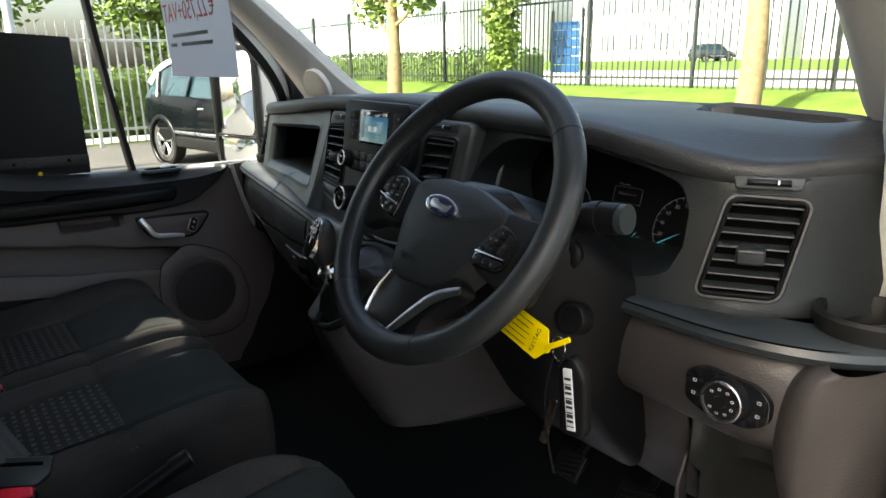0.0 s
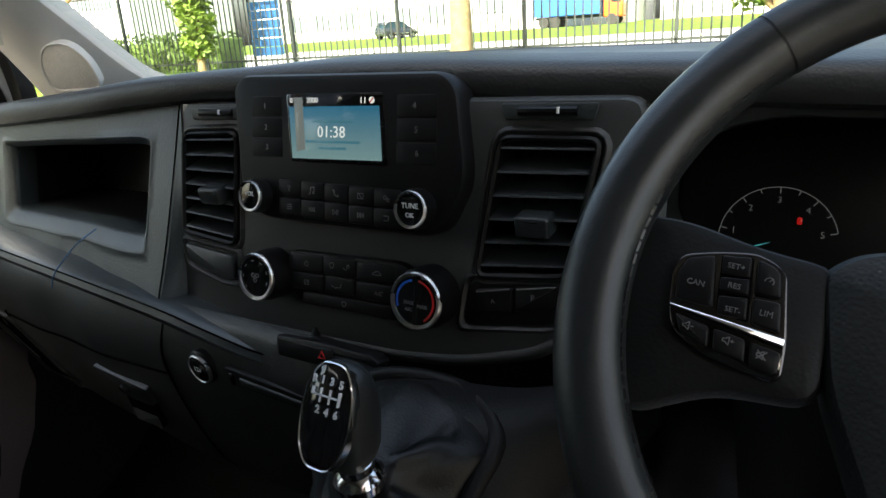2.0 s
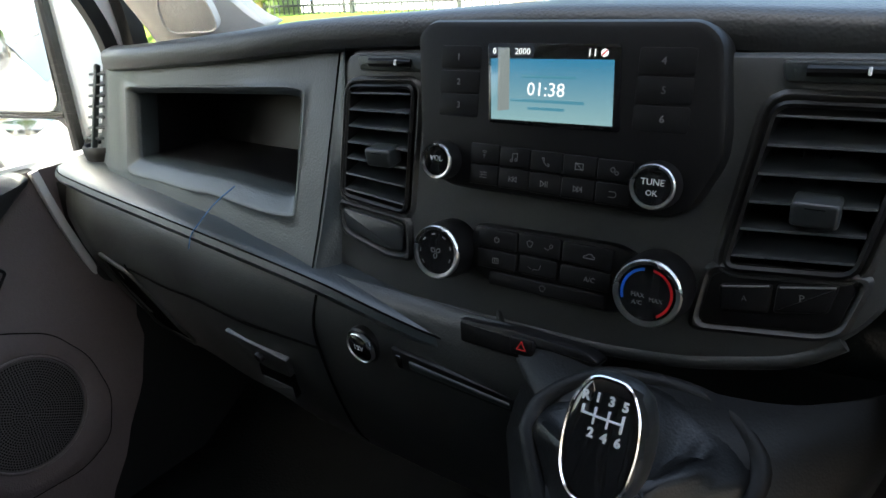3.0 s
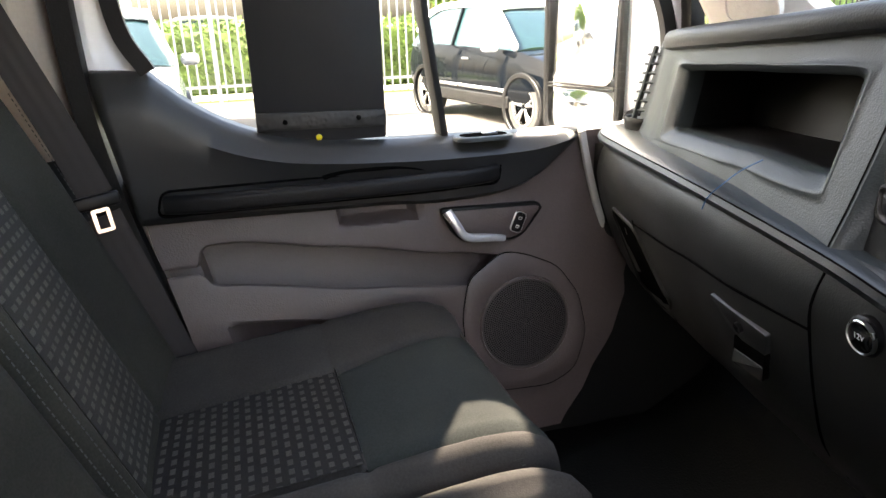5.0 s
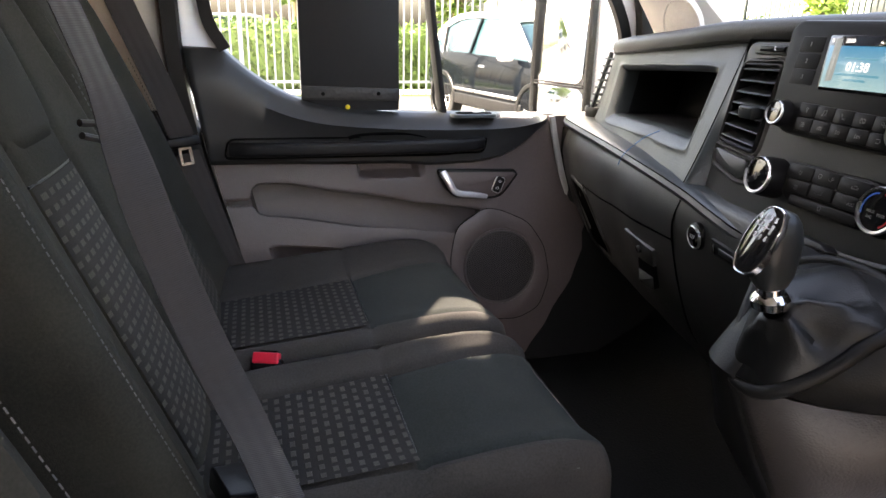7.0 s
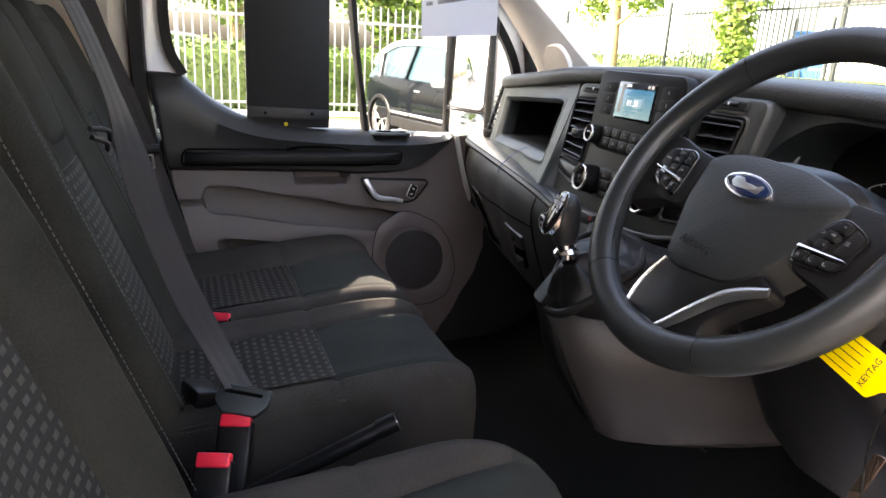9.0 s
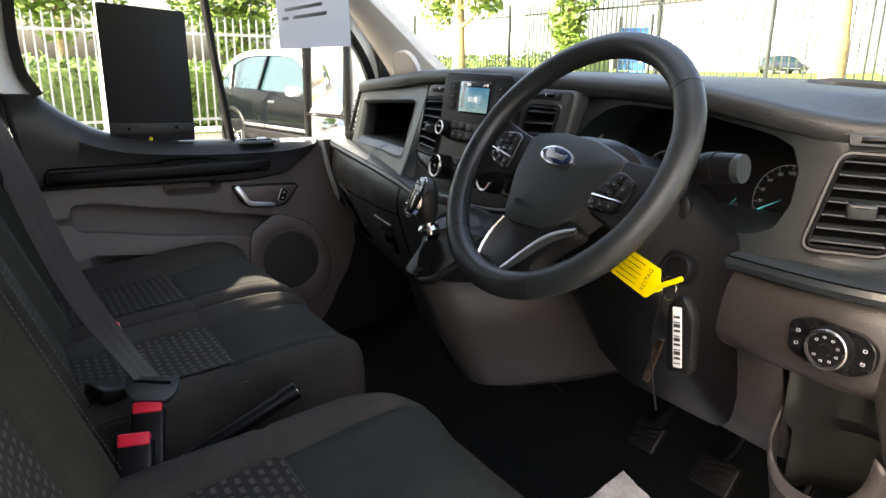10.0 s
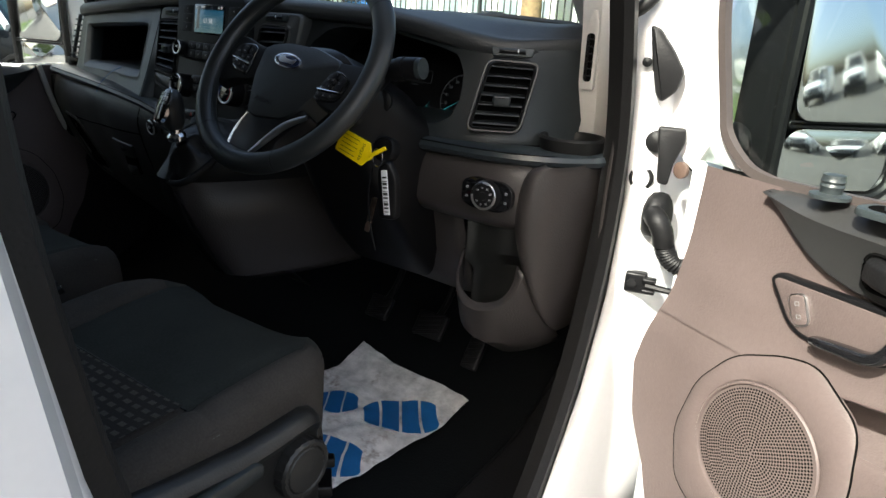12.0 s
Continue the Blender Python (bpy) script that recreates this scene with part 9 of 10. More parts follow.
M_BARK = mat("yellow_grey_bark", (0.20, 0.145, 0.075), 0.9, grain=1.0, scale=40, vary=0.35, big=9)
M_LEAF = mat("green_leaves", (0.105, 0.165, 0.020), 0.6, vary=0.5, big=3)
M_HEDGE = mat("hedge_leaves", (0.075, 0.125, 0.022), 0.7, vary=0.5, big=3)


def ground_z(x, y):
    bank = max(0.0, min(1.0, (y - 8.5) / 3.0))
    bank = bank * bank * (3 - 2 * bank)
    return 0.72 * bank


xs = [-400, -150, -60, -30, -20, -14, -10, -6, -3, 0, 3, 6, 10, 16, 25, 40, 80, 200, 400]
ys = [-400, -100, -30, -12, -6, -3, 0, 3, 6, 7.5, 8.5, 9, 9.5, 10, 10.5, 11, 11.5, 12, 14, 18, 24, 30, 40, 60, 120, 400]
ground = patch("ground", [[(x, y, ground_z(x, y)) for x in xs] for y in ys], 0, M_ASPHALT, None)
tagged(ground, "grey asphalt yard", "ground", kind="structure")
verge = patch("verge", [[(x, y, ground_z(x, y) + 0.02 + (0.10 if 8.2 < y else 0.0)) for x in spread(-50, 30, 54)] for y in (8.15, 8.2, 8.6, 9, 9.4, 9.8, 10.2, 10.6, 11, 11.4, 11.8, 12.6, 13.2)], 0, M_GRASS, None)
tagged(verge, "sunlit mown grass verge", "grass", kind="structure")
kerb = patch("kerb", [[(x, y, z) for x in spread(-30, 30, 3)] for y, z in ((8.0, 0.0), (8.0, 0.11), (8.16, 0.12), (8.18, 0.0))], 0, M_ROAD, None)
tagged(kerb, "pale concrete kerb", "kerb", kind="structure")
road = patch("road", [[(x, y, 0.745) for x in spread(-120, 120, 3)] for y in (15.0, 34.0)], 0, M_ROAD, None)
tagged(road, "pale road beyond the fence", "road", kind="structure")
field = patch("grass_strip", [[(x, y, 0.75 + (y - 34) * 0.012) for x in spread(-160, 160, 3)] for y in (34.0, 75.0)], 0, M_GRASS, None)
tagged(field, "grass strip beyond the road", "grass", kind="structure")


def palisade(name, a, b, z, h, step, material, label, gap_bar=0.0):
    f = thing(name, label, "fence", (a[0], a[1], z))
    A, B = Vector((a[0], a[1], z)), Vector((b[0], b[1], z))
    d = (B - A).normalized()
    n = int((B - A).length / step)
    verts, faces = [], []
    side = Vector((-d.y, d.x, 0))
    for i in range(n):
        p = A + d * (i * step)
        w, t = 0.032, 0.006
        k = len(verts)
        for zz, ww in ((0.08, w), (h - 0.10, w), (h, 0.004)):
            for sx, sy in ((-1, -1), (1, -1), (1, 1), (-1, 1)):
                verts.append(p + d * (sx * ww / 2) + side * (sy * t) + Vector((0, 0, zz)))
        for lev in (0, 1):
            for j in range(4):
                faces.append((k + lev * 4 + j, k + lev * 4 + (j + 1) % 4, k + lev * 4 + 4 + (j + 1) % 4, k + lev * 4 + 4 + j))
    pales = mesh("pales", verts, faces, material, None, "close-set upright pales", smooth=False)
    tagged(pales, kind="stuff")
    hold(pales, f)
    for zz in (0.32, h - 0.32):
        sweep("rail", [A + Vector((0, 0, zz)) + side * 0.02, B + Vector((0, 0, zz)) + side * 0.02], rrect(0.03, 0.05, 0.004, 1), material, f)
    m = int((B - A).length / 2.75) + 1
    for i in range(m):
        p = A + d * min(i * 2.75, (B - A).length)
        sweep("post", [p + side * 0.05, p + side * 0.05 + Vector((0, 0, h + 0.02))], rrect(0.09, 0.06, 0.004, 1), material, f, up=(d.x, d.y, 0))
    return f


palisade("palisade_fence", (-40, 12.0), (14, 12.0), 0.72, 2.4, 0.155, M_FENCE, "dark green steel palisade fence on the grass bank")
palisade("palisade_fence", (-12.8, -9.0), (-12.8, 6.2), 0.0, 2.25, 0.155, M_GALV, "pale steel palisade fence beside the parking bays")


# ---- trees, hedge, vehicles, buildings ----
def leaves(name, centres, size, count, material, parent, label):
    """Many small bent leaves scattered in and round the given blobs (x, y, z, r)."""
    verts, faces = [], []
    for _ in range(count):
        cx, cy, cz, r = random.choice(centres)
        d = Vector((random.gauss(0, 1), random.gauss(0, 1), random.gauss(0, 0.8))).normalized() * r * random.random() ** 0.4
        p = Vector((cx, cy, cz)) + d
        a = Vector((random.uniform(-1, 1), random.uniform(-1, 1), random.uniform(-0.6, 0.6))).normalized()
        b = a.cross(Vector((random.uniform(-1, 1), random.uniform(-1, 1), random.uniform(-1, 1)))).normalized()
        n = a.cross(b)
        s = size * random.uniform(0.6, 1.3)
        k = len(verts)
        verts += [p - a * s, p + b * s * 0.55 + n * s * 0.15, p + a * s, p - b * s * 0.55 + n * s * 0.15]
        faces += [(k, k + 1, k + 2), (k, k + 2, k + 3)]
    me = bpy.data.meshes.new(name)
    me.from_pydata(verts, [], faces)
    me.materials.append(material)
    ob = new(name, me)
    tagged(ob, label, kind="stuff")
    return hold(ob, parent)


def tree(x, y, z, h_trunk, r, blobs, label, leaf_n=2200, leaf_size=0.09, limbs=4):
    t = thing("tree", label, "tree", (x, y, z), group="trees along the fence")
    path = smooth_path([(x, y, z - 0.1), (x + 0.04, y, z + h_trunk * 0.4), (x - 0.02, y + 0.03, z + h_trunk * 0.75), (x + 0.03, y, z + h_trunk)], 5)
    sweep("trunk", path, oval(2 * r, 2 * r, 12), M_BARK, t, up=(0, 1, 0), scales=[1.25 - 0.6 * i / (len(path) - 1) for i in range(len(path))])
    for i in range(limbs):
        bx, by, bz, br = blobs[i % len(blobs)]
        st = path[int(len(path) * (0.55 + 0.1 * i)) - 1] if len(path) > 3 else path[-1]
        lp = smooth_path([st, st.lerp(Vector((x + bx, y + by, z + bz)), 0.5) + Vector((0, 0, -0.1)), (x + bx, y + by, z + bz)], 4)
        tube("limb", lp, r * 0.45, M_BARK, t, 8, scales=[1 - 0.7 * j / (len(lp) - 1) for j in range(len(lp))])
    leaves("crown", [(x + bx, y + by, z + bz, br) for bx, by, bz, br in blobs], leaf_size, leaf_n, M_LEAF, t, "sunlit green crown")
    return t


tree(-14.3, 9.6, 0.55, 2.6, 0.17, [(-0.9, 0, 2.4, 0.6), (0.9, 0.2, 2.5, 0.5), (0.2, 0, 3.1, 0.9), (-1.4, 0.2, 3.0, 0.7), (1.6, 0, 3.0, 0.6)], "young tree with a yellow lichened trunk", 1800)
tree(-11.6, 11.0, 0.7, 2.6, 0.08, [(0, 0, 0.8, 0.35), (0.1, 0, 1.3, 0.45), (-0.1, 0, 1.8, 0.5), (0.1, 0.1, 2.4, 0.6), (-0.2, 0, 3.0, 0.6)], "slim leafy tree clothed to the ground", 2200)
tree(-4.35, 9.4, 0.42, 3.2, 0.16, [(0.4, 0, 3.6, 0.8), (-0.6, 0, 3.8, 0.8), (0, 0.3, 4.4, 0.9)], "young tree with a pale yellow trunk", 900)
tree(0.15, 9.9, 0.50, 1.6, 0.15, [(-0.4, 0, 1.35, 0.42), (0.35, 0.1, 1.45, 0.45), (0, 0, 1.9, 0.6), (0.6, 0, 2.1, 0.5), (-0.5, 0, 2.2, 0.6)], "small broad-leaved tree with a low crown", 2200)
tree(-16.5, 4.5, 0.0, 3.0, 0.15, [(0, 0, 2.2, 0.8), (0.3, 0.6, 2.9, 0.9), (0, -0.8, 2.9, 0.9), (0, 0, 3.6, 1.0)], "roadside tree behind the side fence", 2200, 0.11)
tree(-17.5, 0.6, 0.0, 3.0, 0.15, [(0, 0, 2.6, 0.9), (0.3, 0.7, 3.3, 1.0), (0, -0.9, 3.2, 1.0), (0, 0, 4.2, 1.1)], "roadside tree behind the side fence", 2200, 0.11)

tree(-11.0, -14.5, 0.0, 2.4, 0.15, [(0, 0, 2.2, 1.0), (0.6, 0.6, 3.0, 1.2), (-0.4, -0.8, 3.2, 1.1), (0, 0, 3.9, 1.0)], "roadside tree behind the side fence", 1500, 0.16)
tree(-15.5, -18.0, 0.0, 2.4, 0.15, [(0, 0, 2.4, 1.1), (0.6, 0.6, 3.2, 1.2), (-0.4, -0.8, 3.4, 1.1), (0, 0, 4.1, 1.0)], "roadside tree behind the side fence", 1500, 0.16)


def hedge(name, x0, x1, y0, y1, z0, z1, n, label):
    h = thing(name, label, "hedge", ((x0 + x1) / 2, (y0 + y1) / 2, z0))
    rbox("hedge_core", (x1 - x0 - 0.2, y1 - y0 - 0.2, z1 - z0 - 0.1), 0.08, M_HEDGE, pose((x0 + x1) / 2, (y0 + y1) / 2, (z0 + z1) / 2 - 0.05), h)
    verts, faces = [], []
    for _ in range(n):
        f_ = random.random()
        p = Vector((random.uniform(x0, x1), random.uniform(y0, y1), random.uniform(z0, z1)))
        if f_ < 0.45:
            if (x1 - x0) > (y1 - y0):
                p.y = y0 + random.gauss(0, 0.05)
            else:
                p.x = x1 + random.gauss(0, 0.05)
        elif f_ < 0.8:
            p.z = z1 + random.gauss(0, 0.06)
        a = Vector((random.uniform(-1, 1), random.uniform(-1, 1), random.uniform(-1, 1))).normalized()
        b = a.cross(Vector((0.3, 0.5, 0.8))).normalized()
        s = random.uniform(0.05, 0.10)
        k = len(verts)
        verts += [p - a * s, p + b * s * 0.6, p + a * s, p - b * s * 0.6]
        faces.append((k, k + 1, k + 2, k + 3))
    me = bpy.data.meshes.new("hedge_leaves")
    me.from_pydata(verts, [], faces)
    me.materials.append(M_HEDGE)
    hold(tagged(new("hedge_leaves", me), "clipped green hedge leaves", kind="stuff"), h)


hedge("hedge", -38, -13.2, 13.2, 14.4, 0.72, 1.72, 6000, "clipped hedge behind the front fence")
hedge("hedge", -16.2, -14.6, -2.0, 6.6, 0.0, 1.35, 5000, "clipped hedge behind the side fence")
side_verge = patch("side_verge", [[(x, y, 0.015) for x in (-26, -13.2)] for y in spread(-14, 11, 3)], 0, M_GRASS, None)
tagged(side_verge, "grass beyond the side fence", "grass", kind="structure")
side_path = patch("side_path", [[(x, y, 0.03) for x in (-14.4, -13.3)] for y in spread(-14, 11.8, 3)], 0, M_ROAD, None)
tagged(side_path, "pale footpath beyond the side fence", "path", kind="structure")
bay = patch("bay_line", [[(x, y + x * 0.0, 0.004) for x in (-9.5, -3.5)] for y in (1.15, 1.27)], 0, M_LABEL, None)
tagged(bay, "white painted parking bay line", "road marking", kind="structure")

M_NAVY = mat("dark_navy_car_paint", (0.0015, 0.0022, 0.0034), 0.05, spec=0.12, vary=0.05)
M_CARGLASS = mat("dark_car_glass", (0.012, 0.03, 0.035), 0.05, spec=0.5)
M_SILVER = mat("silver_car_paint", (0.45, 0.46, 0.47), 0.25, metal=0.6, coat=0.8)
M_TYRE = mat("tyre_rubber", (0.02, 0.02, 0.02), 0.8, grain=0.5, scale=60)


def car(at, paint, roof_paint, label, L=4.12, W=1.78, H=1.57):
    """A crossover, nose to +x, standing on z = 0 about the middle of its wheelbase."""
    c = thing("parked_car", label, "car")
    prof = [(-2.02, 0.45, 0.80), (-1.98, 0.38, 0.98), (-1.80, 0.30, 1.02), (-1.3, 0.26, 1.03), (-0.6, 0.25, 1.02), (0.2, 0.25, 1.00), (0.8, 0.26, 0.99), (1.2, 0.28, 0.96), (1.6, 0.30, 0.88), (1.9, 0.32, 0.76), (2.06, 0.40, 0.62)]
    rows = []
    for x, zb, zt in prof:
        w = W / 2 * (1 - 0.10 * max(0, (abs(x) - 1.2) / 0.85) ** 2)
        rows.append([Vector((x, sy * ww, z)) for sy, ww, z in ((-1, w * 0.9, zb), (-1, w * 0.98, zb + 0.10), (-1, w, zb + 0.28), (-1, w * 0.985, zb + (zt - zb) * 0.75), (-1, w * 0.93, zt), (0, 0, zt + 0.035), (1, w * 0.93, zt), (1, w * 0.985, zb + (zt - zb) * 0.75), (1, w, zb + 0.28), (1, w * 0.98, zb + 0.10), (1, w * 0.9, zb))])
    verts, faces = grid(rows, close_v=True, caps=True)
    hold(mesh("body", verts, faces, paint, None, "glossy painted body"), c)
    cab = [(-1.92, 1.00, 1.02), (-1.62, 1.0, 1.42), (-1.2, 1.0, H - 0.02), (-0.5, 1.0, H), (0.05, 1.0, H - 0.02), (0.42, 1.0, 1.42), (1.05, 1.0, 1.00)]
    rows = []
    for x, zb, zt in cab:
        w = W / 2 * 0.90
        wt = w - 0.20 * (zt - 1.0) / 0.57
        rows.append([Vector((x, sy, z)) for sy, z in ((-w, 0.98), (-(w + wt) / 2, (0.98 + zt) / 2), (-wt, zt - 0.02), (-wt * 0.7, zt + 0.01), (wt * 0.7, zt + 0.01), (wt, zt - 0.02), ((w + wt) / 2, (0.98 + zt) / 2), (w, 0.98))])
    verts, faces = grid(rows, close_v=True, caps=True)
    hold(mesh("glasshouse", verts, faces, M_CARGLASS, None, "dark glazed cabin"), c)
    rows = []
    for x, zt in ((-1.75, 1.36), (-1.2, H + 0.005), (-0.5, H + 0.025), (0.05, H + 0.005), (0.36, 1.475)):
        wt = W / 2 * 0.90 - 0.20 * (zt - 1.0) / 0.57
        rows.append([Vector((x, y, zt - 0.03 * (abs(y) / wt) ** 3)) for y in spread(-wt - 0.012, wt + 0.012, 9)])
    hold(patch("roof", rows, 0.03, roof_paint, None, "painted roof"), c)
    for sy in (-1, 1):
        rail_p = []
        for x, z in ((1.05, 1.01), (0.70, 1.25), (0.36, 1.465), (0.05, H - 0.035), (-0.5, H - 0.015), (-1.2, H - 0.035), (-1.62, 1.40), (-1.80, 1.20)):
            rail_p.append(Vector((x, sy * (W / 2 * 0.90 - 0.20 * (z - 1.0) / 0.57 + 0.014), z)))
        hold(sweep("roof_rail", smooth_path(rail_p, 3), rrect(0.05, 0.085, 0.015, 2), roof_paint, None), c)
        for pts in ([(-0.55, 1.55), (-0.60, 1.0)], [(-1.60, 1.43), (-1.45, 1.0)]):
            pa = []
            for (x, z) in pts:
                w = W / 2 * 0.90 - 0.20 * (z - 1.0) / 0.57 + 0.012
                pa.append(Vector((x, sy * w, z)))
            hold(sweep("pillar", pa, rrect(0.07, 0.03, 0.01, 2), paint, None), c)
        for x in (1.28, -1.32):
            wx = W / 2
            A = axes((x, sy * (wx - 0.03), 0.62), (1, 0, 0), (0, 0, 1))
            hold(ring("arch_cladding", oval(0.86, 0.80, 28, 0, -0.28), oval(0.72, 0.68, 28, 0, -0.28), -0.05, 0.045, M_DARK, A if sy < 0 else axes((x, sy * (wx - 0.03), 0.62), (-1, 0, 0), (0, 0, 1)), None, 0.01), c)
        hold(rbox("sill_strip", (1.9, 0.05, 0.05), 0.015, M_SATIN, pose(-0.02, sy * W / 2 * 0.985, 0.50), None, "bright sill strip"), c)
        hold(rbox("sill", (2.0, 0.08, 0.16), 0.02, M_DARK, pose(-0.02, sy * W / 2 * 0.96, 0.36), None), c)
        hold(rbox("door_mirror", (0.16, 0.20, 0.13), 0.05, roof_paint, pose(0.72, sy * (W / 2 + 0.10), 1.03), None), c)
        hold(rbox("door_handle", (0.17, 0.02, 0.03), 0.008, M_SATIN if paint is M_NAVY else paint, pose(-0.10, sy * W / 2 * 0.99, 0.86), None), c)
    for x in (1.28, -1.32):
        for sy in (-1, 1):
            wv = new("wheel")
            hold(wv, c)
            A = axes((x, sy * (W / 2 - 0.02), 0.335), (1, 0, 0) if sy < 0 else (-1, 0, 0), (0, 0, 1))
            hold(lathe("tyre", [(0.23, -0.19), (0.31, -0.20), (0.335, -0.17), (0.335, -0.03), (0.315, 0.0), (0.23, 0.004)], M_TYRE, A, None, 36, caps=False), wv)
            hold(lathe("wheel_back", [(0.23, -0.06), (0.0, -0.06)], M_HOLE, A, None, 28), wv)
            hold(lathe("rim", [(0.235, -0.05), (0.235, 0.004), (0.215, 0.004), (0.205, -0.03)], M_SATIN, A, None, 36, caps=False), wv)
            for i in range(5):
                for da in (-9, 9):
                    a = radians(72 * i + 90)
                    b = radians(72 * i + 90 + da)
                    p0, p1 = A @ Vector((0.04 * math.cos(a), 0.04 * math.sin(a), -0.015)), A @ Vector((0.222 * math.cos(b), 0.222 * math.sin(b), -0.005))
                    hold(sweep("spoke", [p0, p1], rrect(0.032, 0.02, 0.005, 1), M_SATIN, None, up=(0, 1, 0)), wv)
    hold(rbox("headlamp", (0.22, 0.30, 0.14), 0.05, M_CHROME, pose(1.86, -0.60, 0.78), None), c)
    hold(rbox("headlamp", (0.22, 0.30, 0.14), 0.05, M_CHROME, pose(1.86, 0.60, 0.78), None), c)
    c.matrix_basis = at
    return c


car(Matrix.Translation((-8.72, 3.42, 0)) @ Matrix.Rotation(radians(10.6), 4, "Z"), M_NAVY, M_WHITE, "dark navy crossover with a white roof in a parking bay")
car(Matrix.Translation((-8.6, -2.0, 0)) @ Matrix.Rotation(radians(6), 4, "Z"), M_SILVER, M_SILVER, "silver car parked in the next bay")
car(Matrix.Translation((-34.0, 57.5, 1.03)) @ Matrix.Rotation(radians(70), 4, "Z"), mat("dark_grey_car_paint", (0.03, 0.035, 0.04), 0.2, coat=1), mat("dark_grey_roof", (0.03, 0.035, 0.04), 0.2, coat=1), "dark car on the road beyond the fence")
car(Matrix.Translation((-19.5, -0.5, 0)) @ Matrix.Rotation(radians(95), 4, "Z"), M_SILVER, M_SILVER, "silver car behind the side fence")

sign = thing("blue_sign", "blue slatted information sign on two posts", "sign", (-11.2, 12.6, 0.72))
M_SIGN = mat("blue_sign_panel", (0.02, 0.10, 0.28), 0.4)
for i in range(6):
    rbox("sign_panel", (0.95, 0.03, 0.19), 0.005, M_SIGN, pose(-11.0, 12.62, 1.22 + i * 0.21), sign, seg=1)
for x in (-11.5, -10.5):
    rbox("sign_post", (0.06, 0.06, 2.0), 0.005, M_DARK, pose(x, 12.68, 1.65), sign, seg=1)
wb = thing("white_hoarding", "white board on posts beyond the side fence", "hoarding", (-20, -4.0, 0))
rbox("board_face", (0.05, 2.4, 1.5), 0.01, M_WHITE, pose(-20, -4.0, 1.45), wb, seg=1)
for y in (-5.0, -3.0):
    rbox("board_post", (0.08, 0.08, 0.8), 0.01, M_DARK, pose(-20.06, y, 0.38), wb, seg=1)
post = thing("grey_post", "grey steel post beside the bays", "post", (-9.9, -0.2, 0))
sweep("post_shaft", [(-9.9, 0.55, 0), (-9.9, 0.55, 1.1), (-9.9, 0.55, 1.2), (-9.9, 0.55, 4.2)], oval(0.14, 0.14, 16), M_GALV, post, scales=[1.5, 1.5, 0.9, 0.8], up=(0, 1, 0))


def building(x0, x1, y0, y1, h, z0, material, label, rows_n, cols):
    b = thing("building", label, "building", ((x0 + x1) / 2, y0, z0), group="far buildings")
    rbox("wall", (x1 - x0, y1 - y0, h), 0.05, material, pose((x0 + x1) / 2, (y0 + y1) / 2, z0 + h / 2), b, seg=1)
    rbox("roof_edge", (x1 - x0 + 0.4, y1 - y0 + 0.4, 0.4), 0.05, M_SHIELD, pose((x0 + x1) / 2, (y0 + y1) / 2, z0 + h + 0.15), b, seg=1)
    for r in range(rows_n):
        for c_ in range(cols):
            x = x0 + (x1 - x0) * (c_ + 0.5) / cols
            z = z0 + h * (r + 0.55) / rows_n
            rbox("window", ((x1 - x0) / cols * 0.55, 0.15, h / rows_n * 0.4), 0.02, M_FARGLASS, pose(x, y0 - 0.04, z), b, seg=1)
    return b


M_FARGLASS = mat("pale_reflecting_windows", (0.20, 0.25, 0.28), 0.2)
M_CLAD = mat("pale_metal_cladding", (0.70, 0.72, 0.73), 0.5, vary=0.08, big=0.3)
building(-62, -34, 70, 85, 8.5, 1.0, M_CLAD, "pale two-storey office building", 2, 7)
# Added block: its pale wall hides the dull horizon in place of bright sky.
building(-160, -66, 54, 70, 15, 1.0, M_CLAD, "added pale block past the trees, standing in for bright sky", 1, 8)
building(-30, -14, 66, 80, 5.5, 1.0, M_CLAD, "pale grey warehouse unit", 1, 3)
building(-12, 30, 72, 90, 7, 1.0, M_CLAD, "pale warehouse across the road", 1, 6)
building(-40, 45, -62, -48, 7.5, 0, M_CLAD, "long pale warehouse behind the yard", 1, 10)


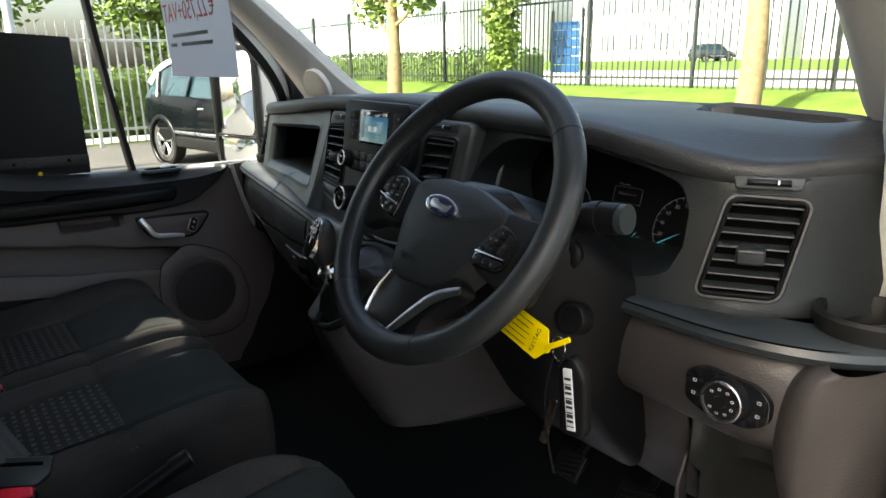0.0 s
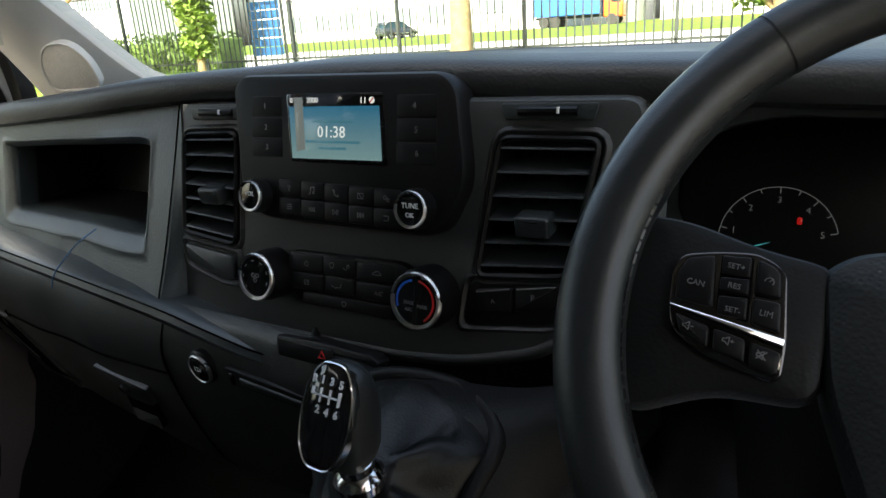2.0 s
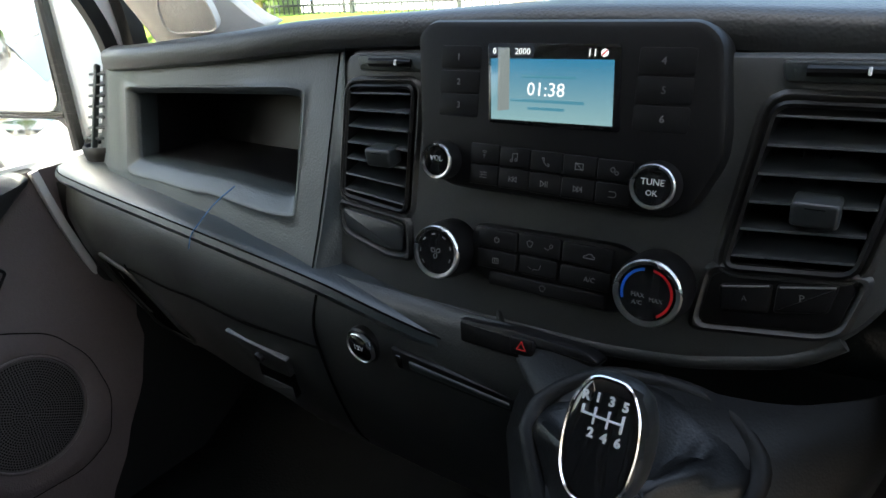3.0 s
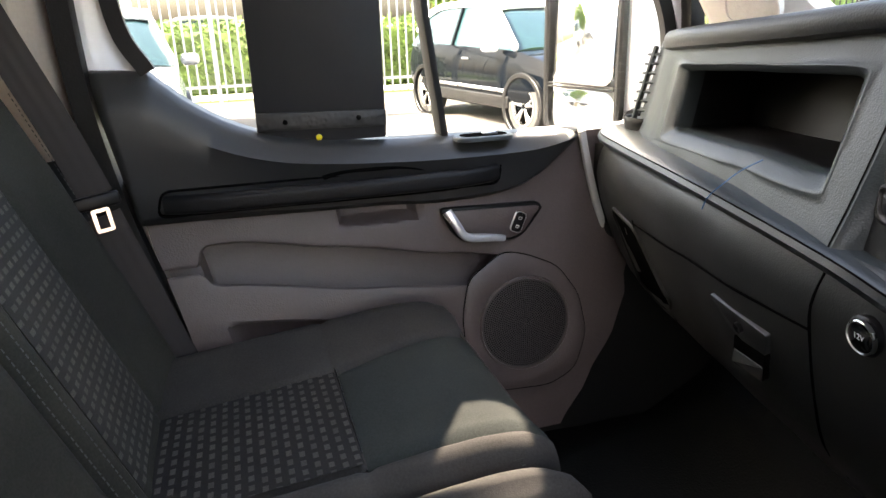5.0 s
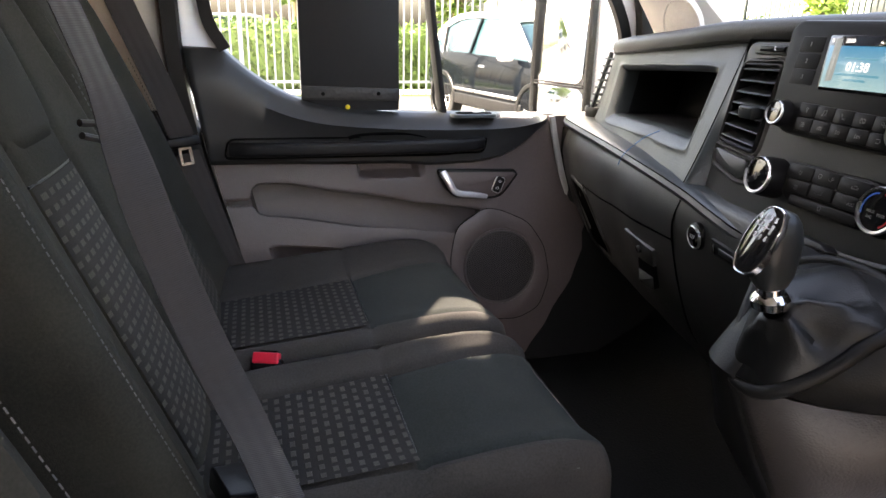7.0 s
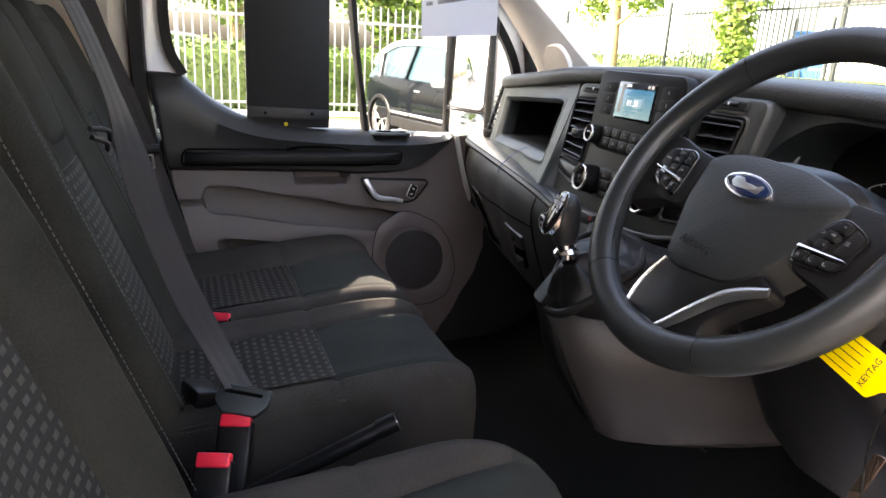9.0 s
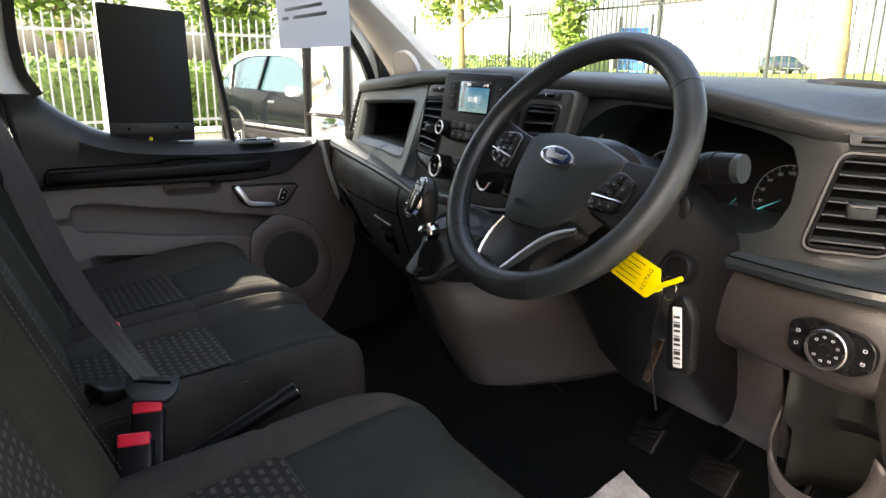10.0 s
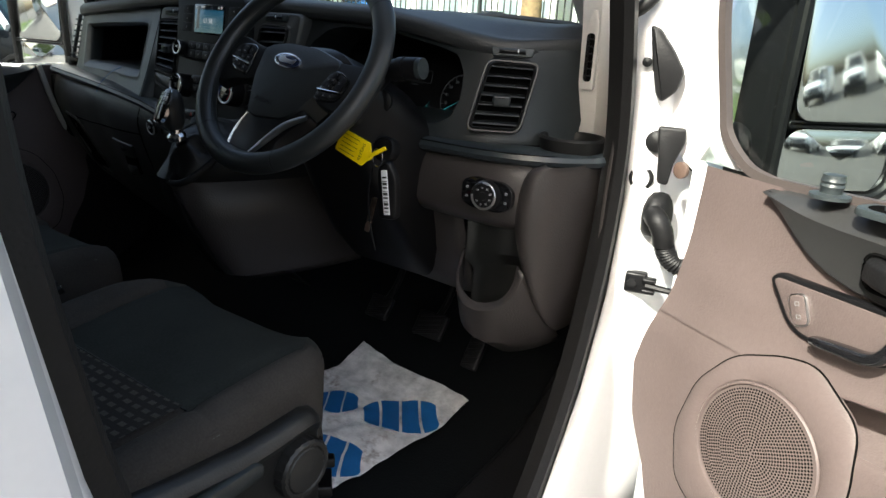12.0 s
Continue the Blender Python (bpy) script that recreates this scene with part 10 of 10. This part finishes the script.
def lorry(at, box_mat, cab_mat, label):
    l_ = thing("lorry", label, "lorry", (0, 0, 0), group="lorries")
    rbox("container", (6.2, 2.4, 2.4), 0.04, box_mat, pose(0, 0, 2.2), l_, seg=1)
    for i in range(14):
        rbox("container_rib", (0.08, 2.46, 2.2), 0.01, box_mat, pose(-2.9 + i * 0.445, 0, 2.2), l_, seg=1)
    rbox("chassis", (8.2, 1.0, 0.25), 0.03, M_DARK, pose(0.9, 0, 0.85), l_, seg=1)
    rbox("cab", (1.7, 2.3, 2.2), 0.15, cab_mat, pose(4.2, 0, 1.75), l_)
    rbox("cab_window", (0.9, 2.34, 0.7), 0.05, M_CARGLASS, pose(4.45, 0, 2.2), l_)
    rbox("cab_windscreen", (0.06, 2.0, 0.9), 0.03, M_CARGLASS, pose(5.05, 0, 2.2), l_)
    for x in (-2.2, -1.1, 4.1):
        for sy in (-1, 1):
            hold(lathe("wheel", [(0.0, -0.28), (0.48, -0.28), (0.48, 0.0), (0.25, 0.01), (0.0, -0.02)], M_TYRE, axes((x, sy * 1.15, 0.48), (1, 0, 0) if sy < 0 else (-1, 0, 0), (0, 0, 1)), None, 24), l_)
    l_.matrix_basis = at
    return l_


lorry(Matrix.Translation((-18.5, 63.0, 1.06)), mat("blue_container", (0.01, 0.11, 0.42), 0.5), mat("orange_lorry_cab", (0.75, 0.12, 0.02), 0.4), "lorry with a blue container across the road")
for x, y, r in ((5.2, -17.5, 84), (8.6, -18.5, 88), (12.2, -19.0, 90), (-14.0, -21.0, 95)):
    lorry(Matrix.Translation((x, y, 0)) @ Matrix.Rotation(radians(r), 4, "Z"), M_WHITE, M_WHITE, "white box lorry parked behind in the yard")

# more vans of the same make across the yard
for y, label in ((-3.4, "white panel van parked nose out in the yard"), (0.2, "white panel van parked in the row across the yard"), (3.9, "white panel van at the end of the yard row")):
    other = copy_thing(van, Matrix.Translation((12.5, y, 0)) @ Matrix.Rotation(radians(90), 4, "Z"))
    tagged(other, label, "van", group="vans in the yard")
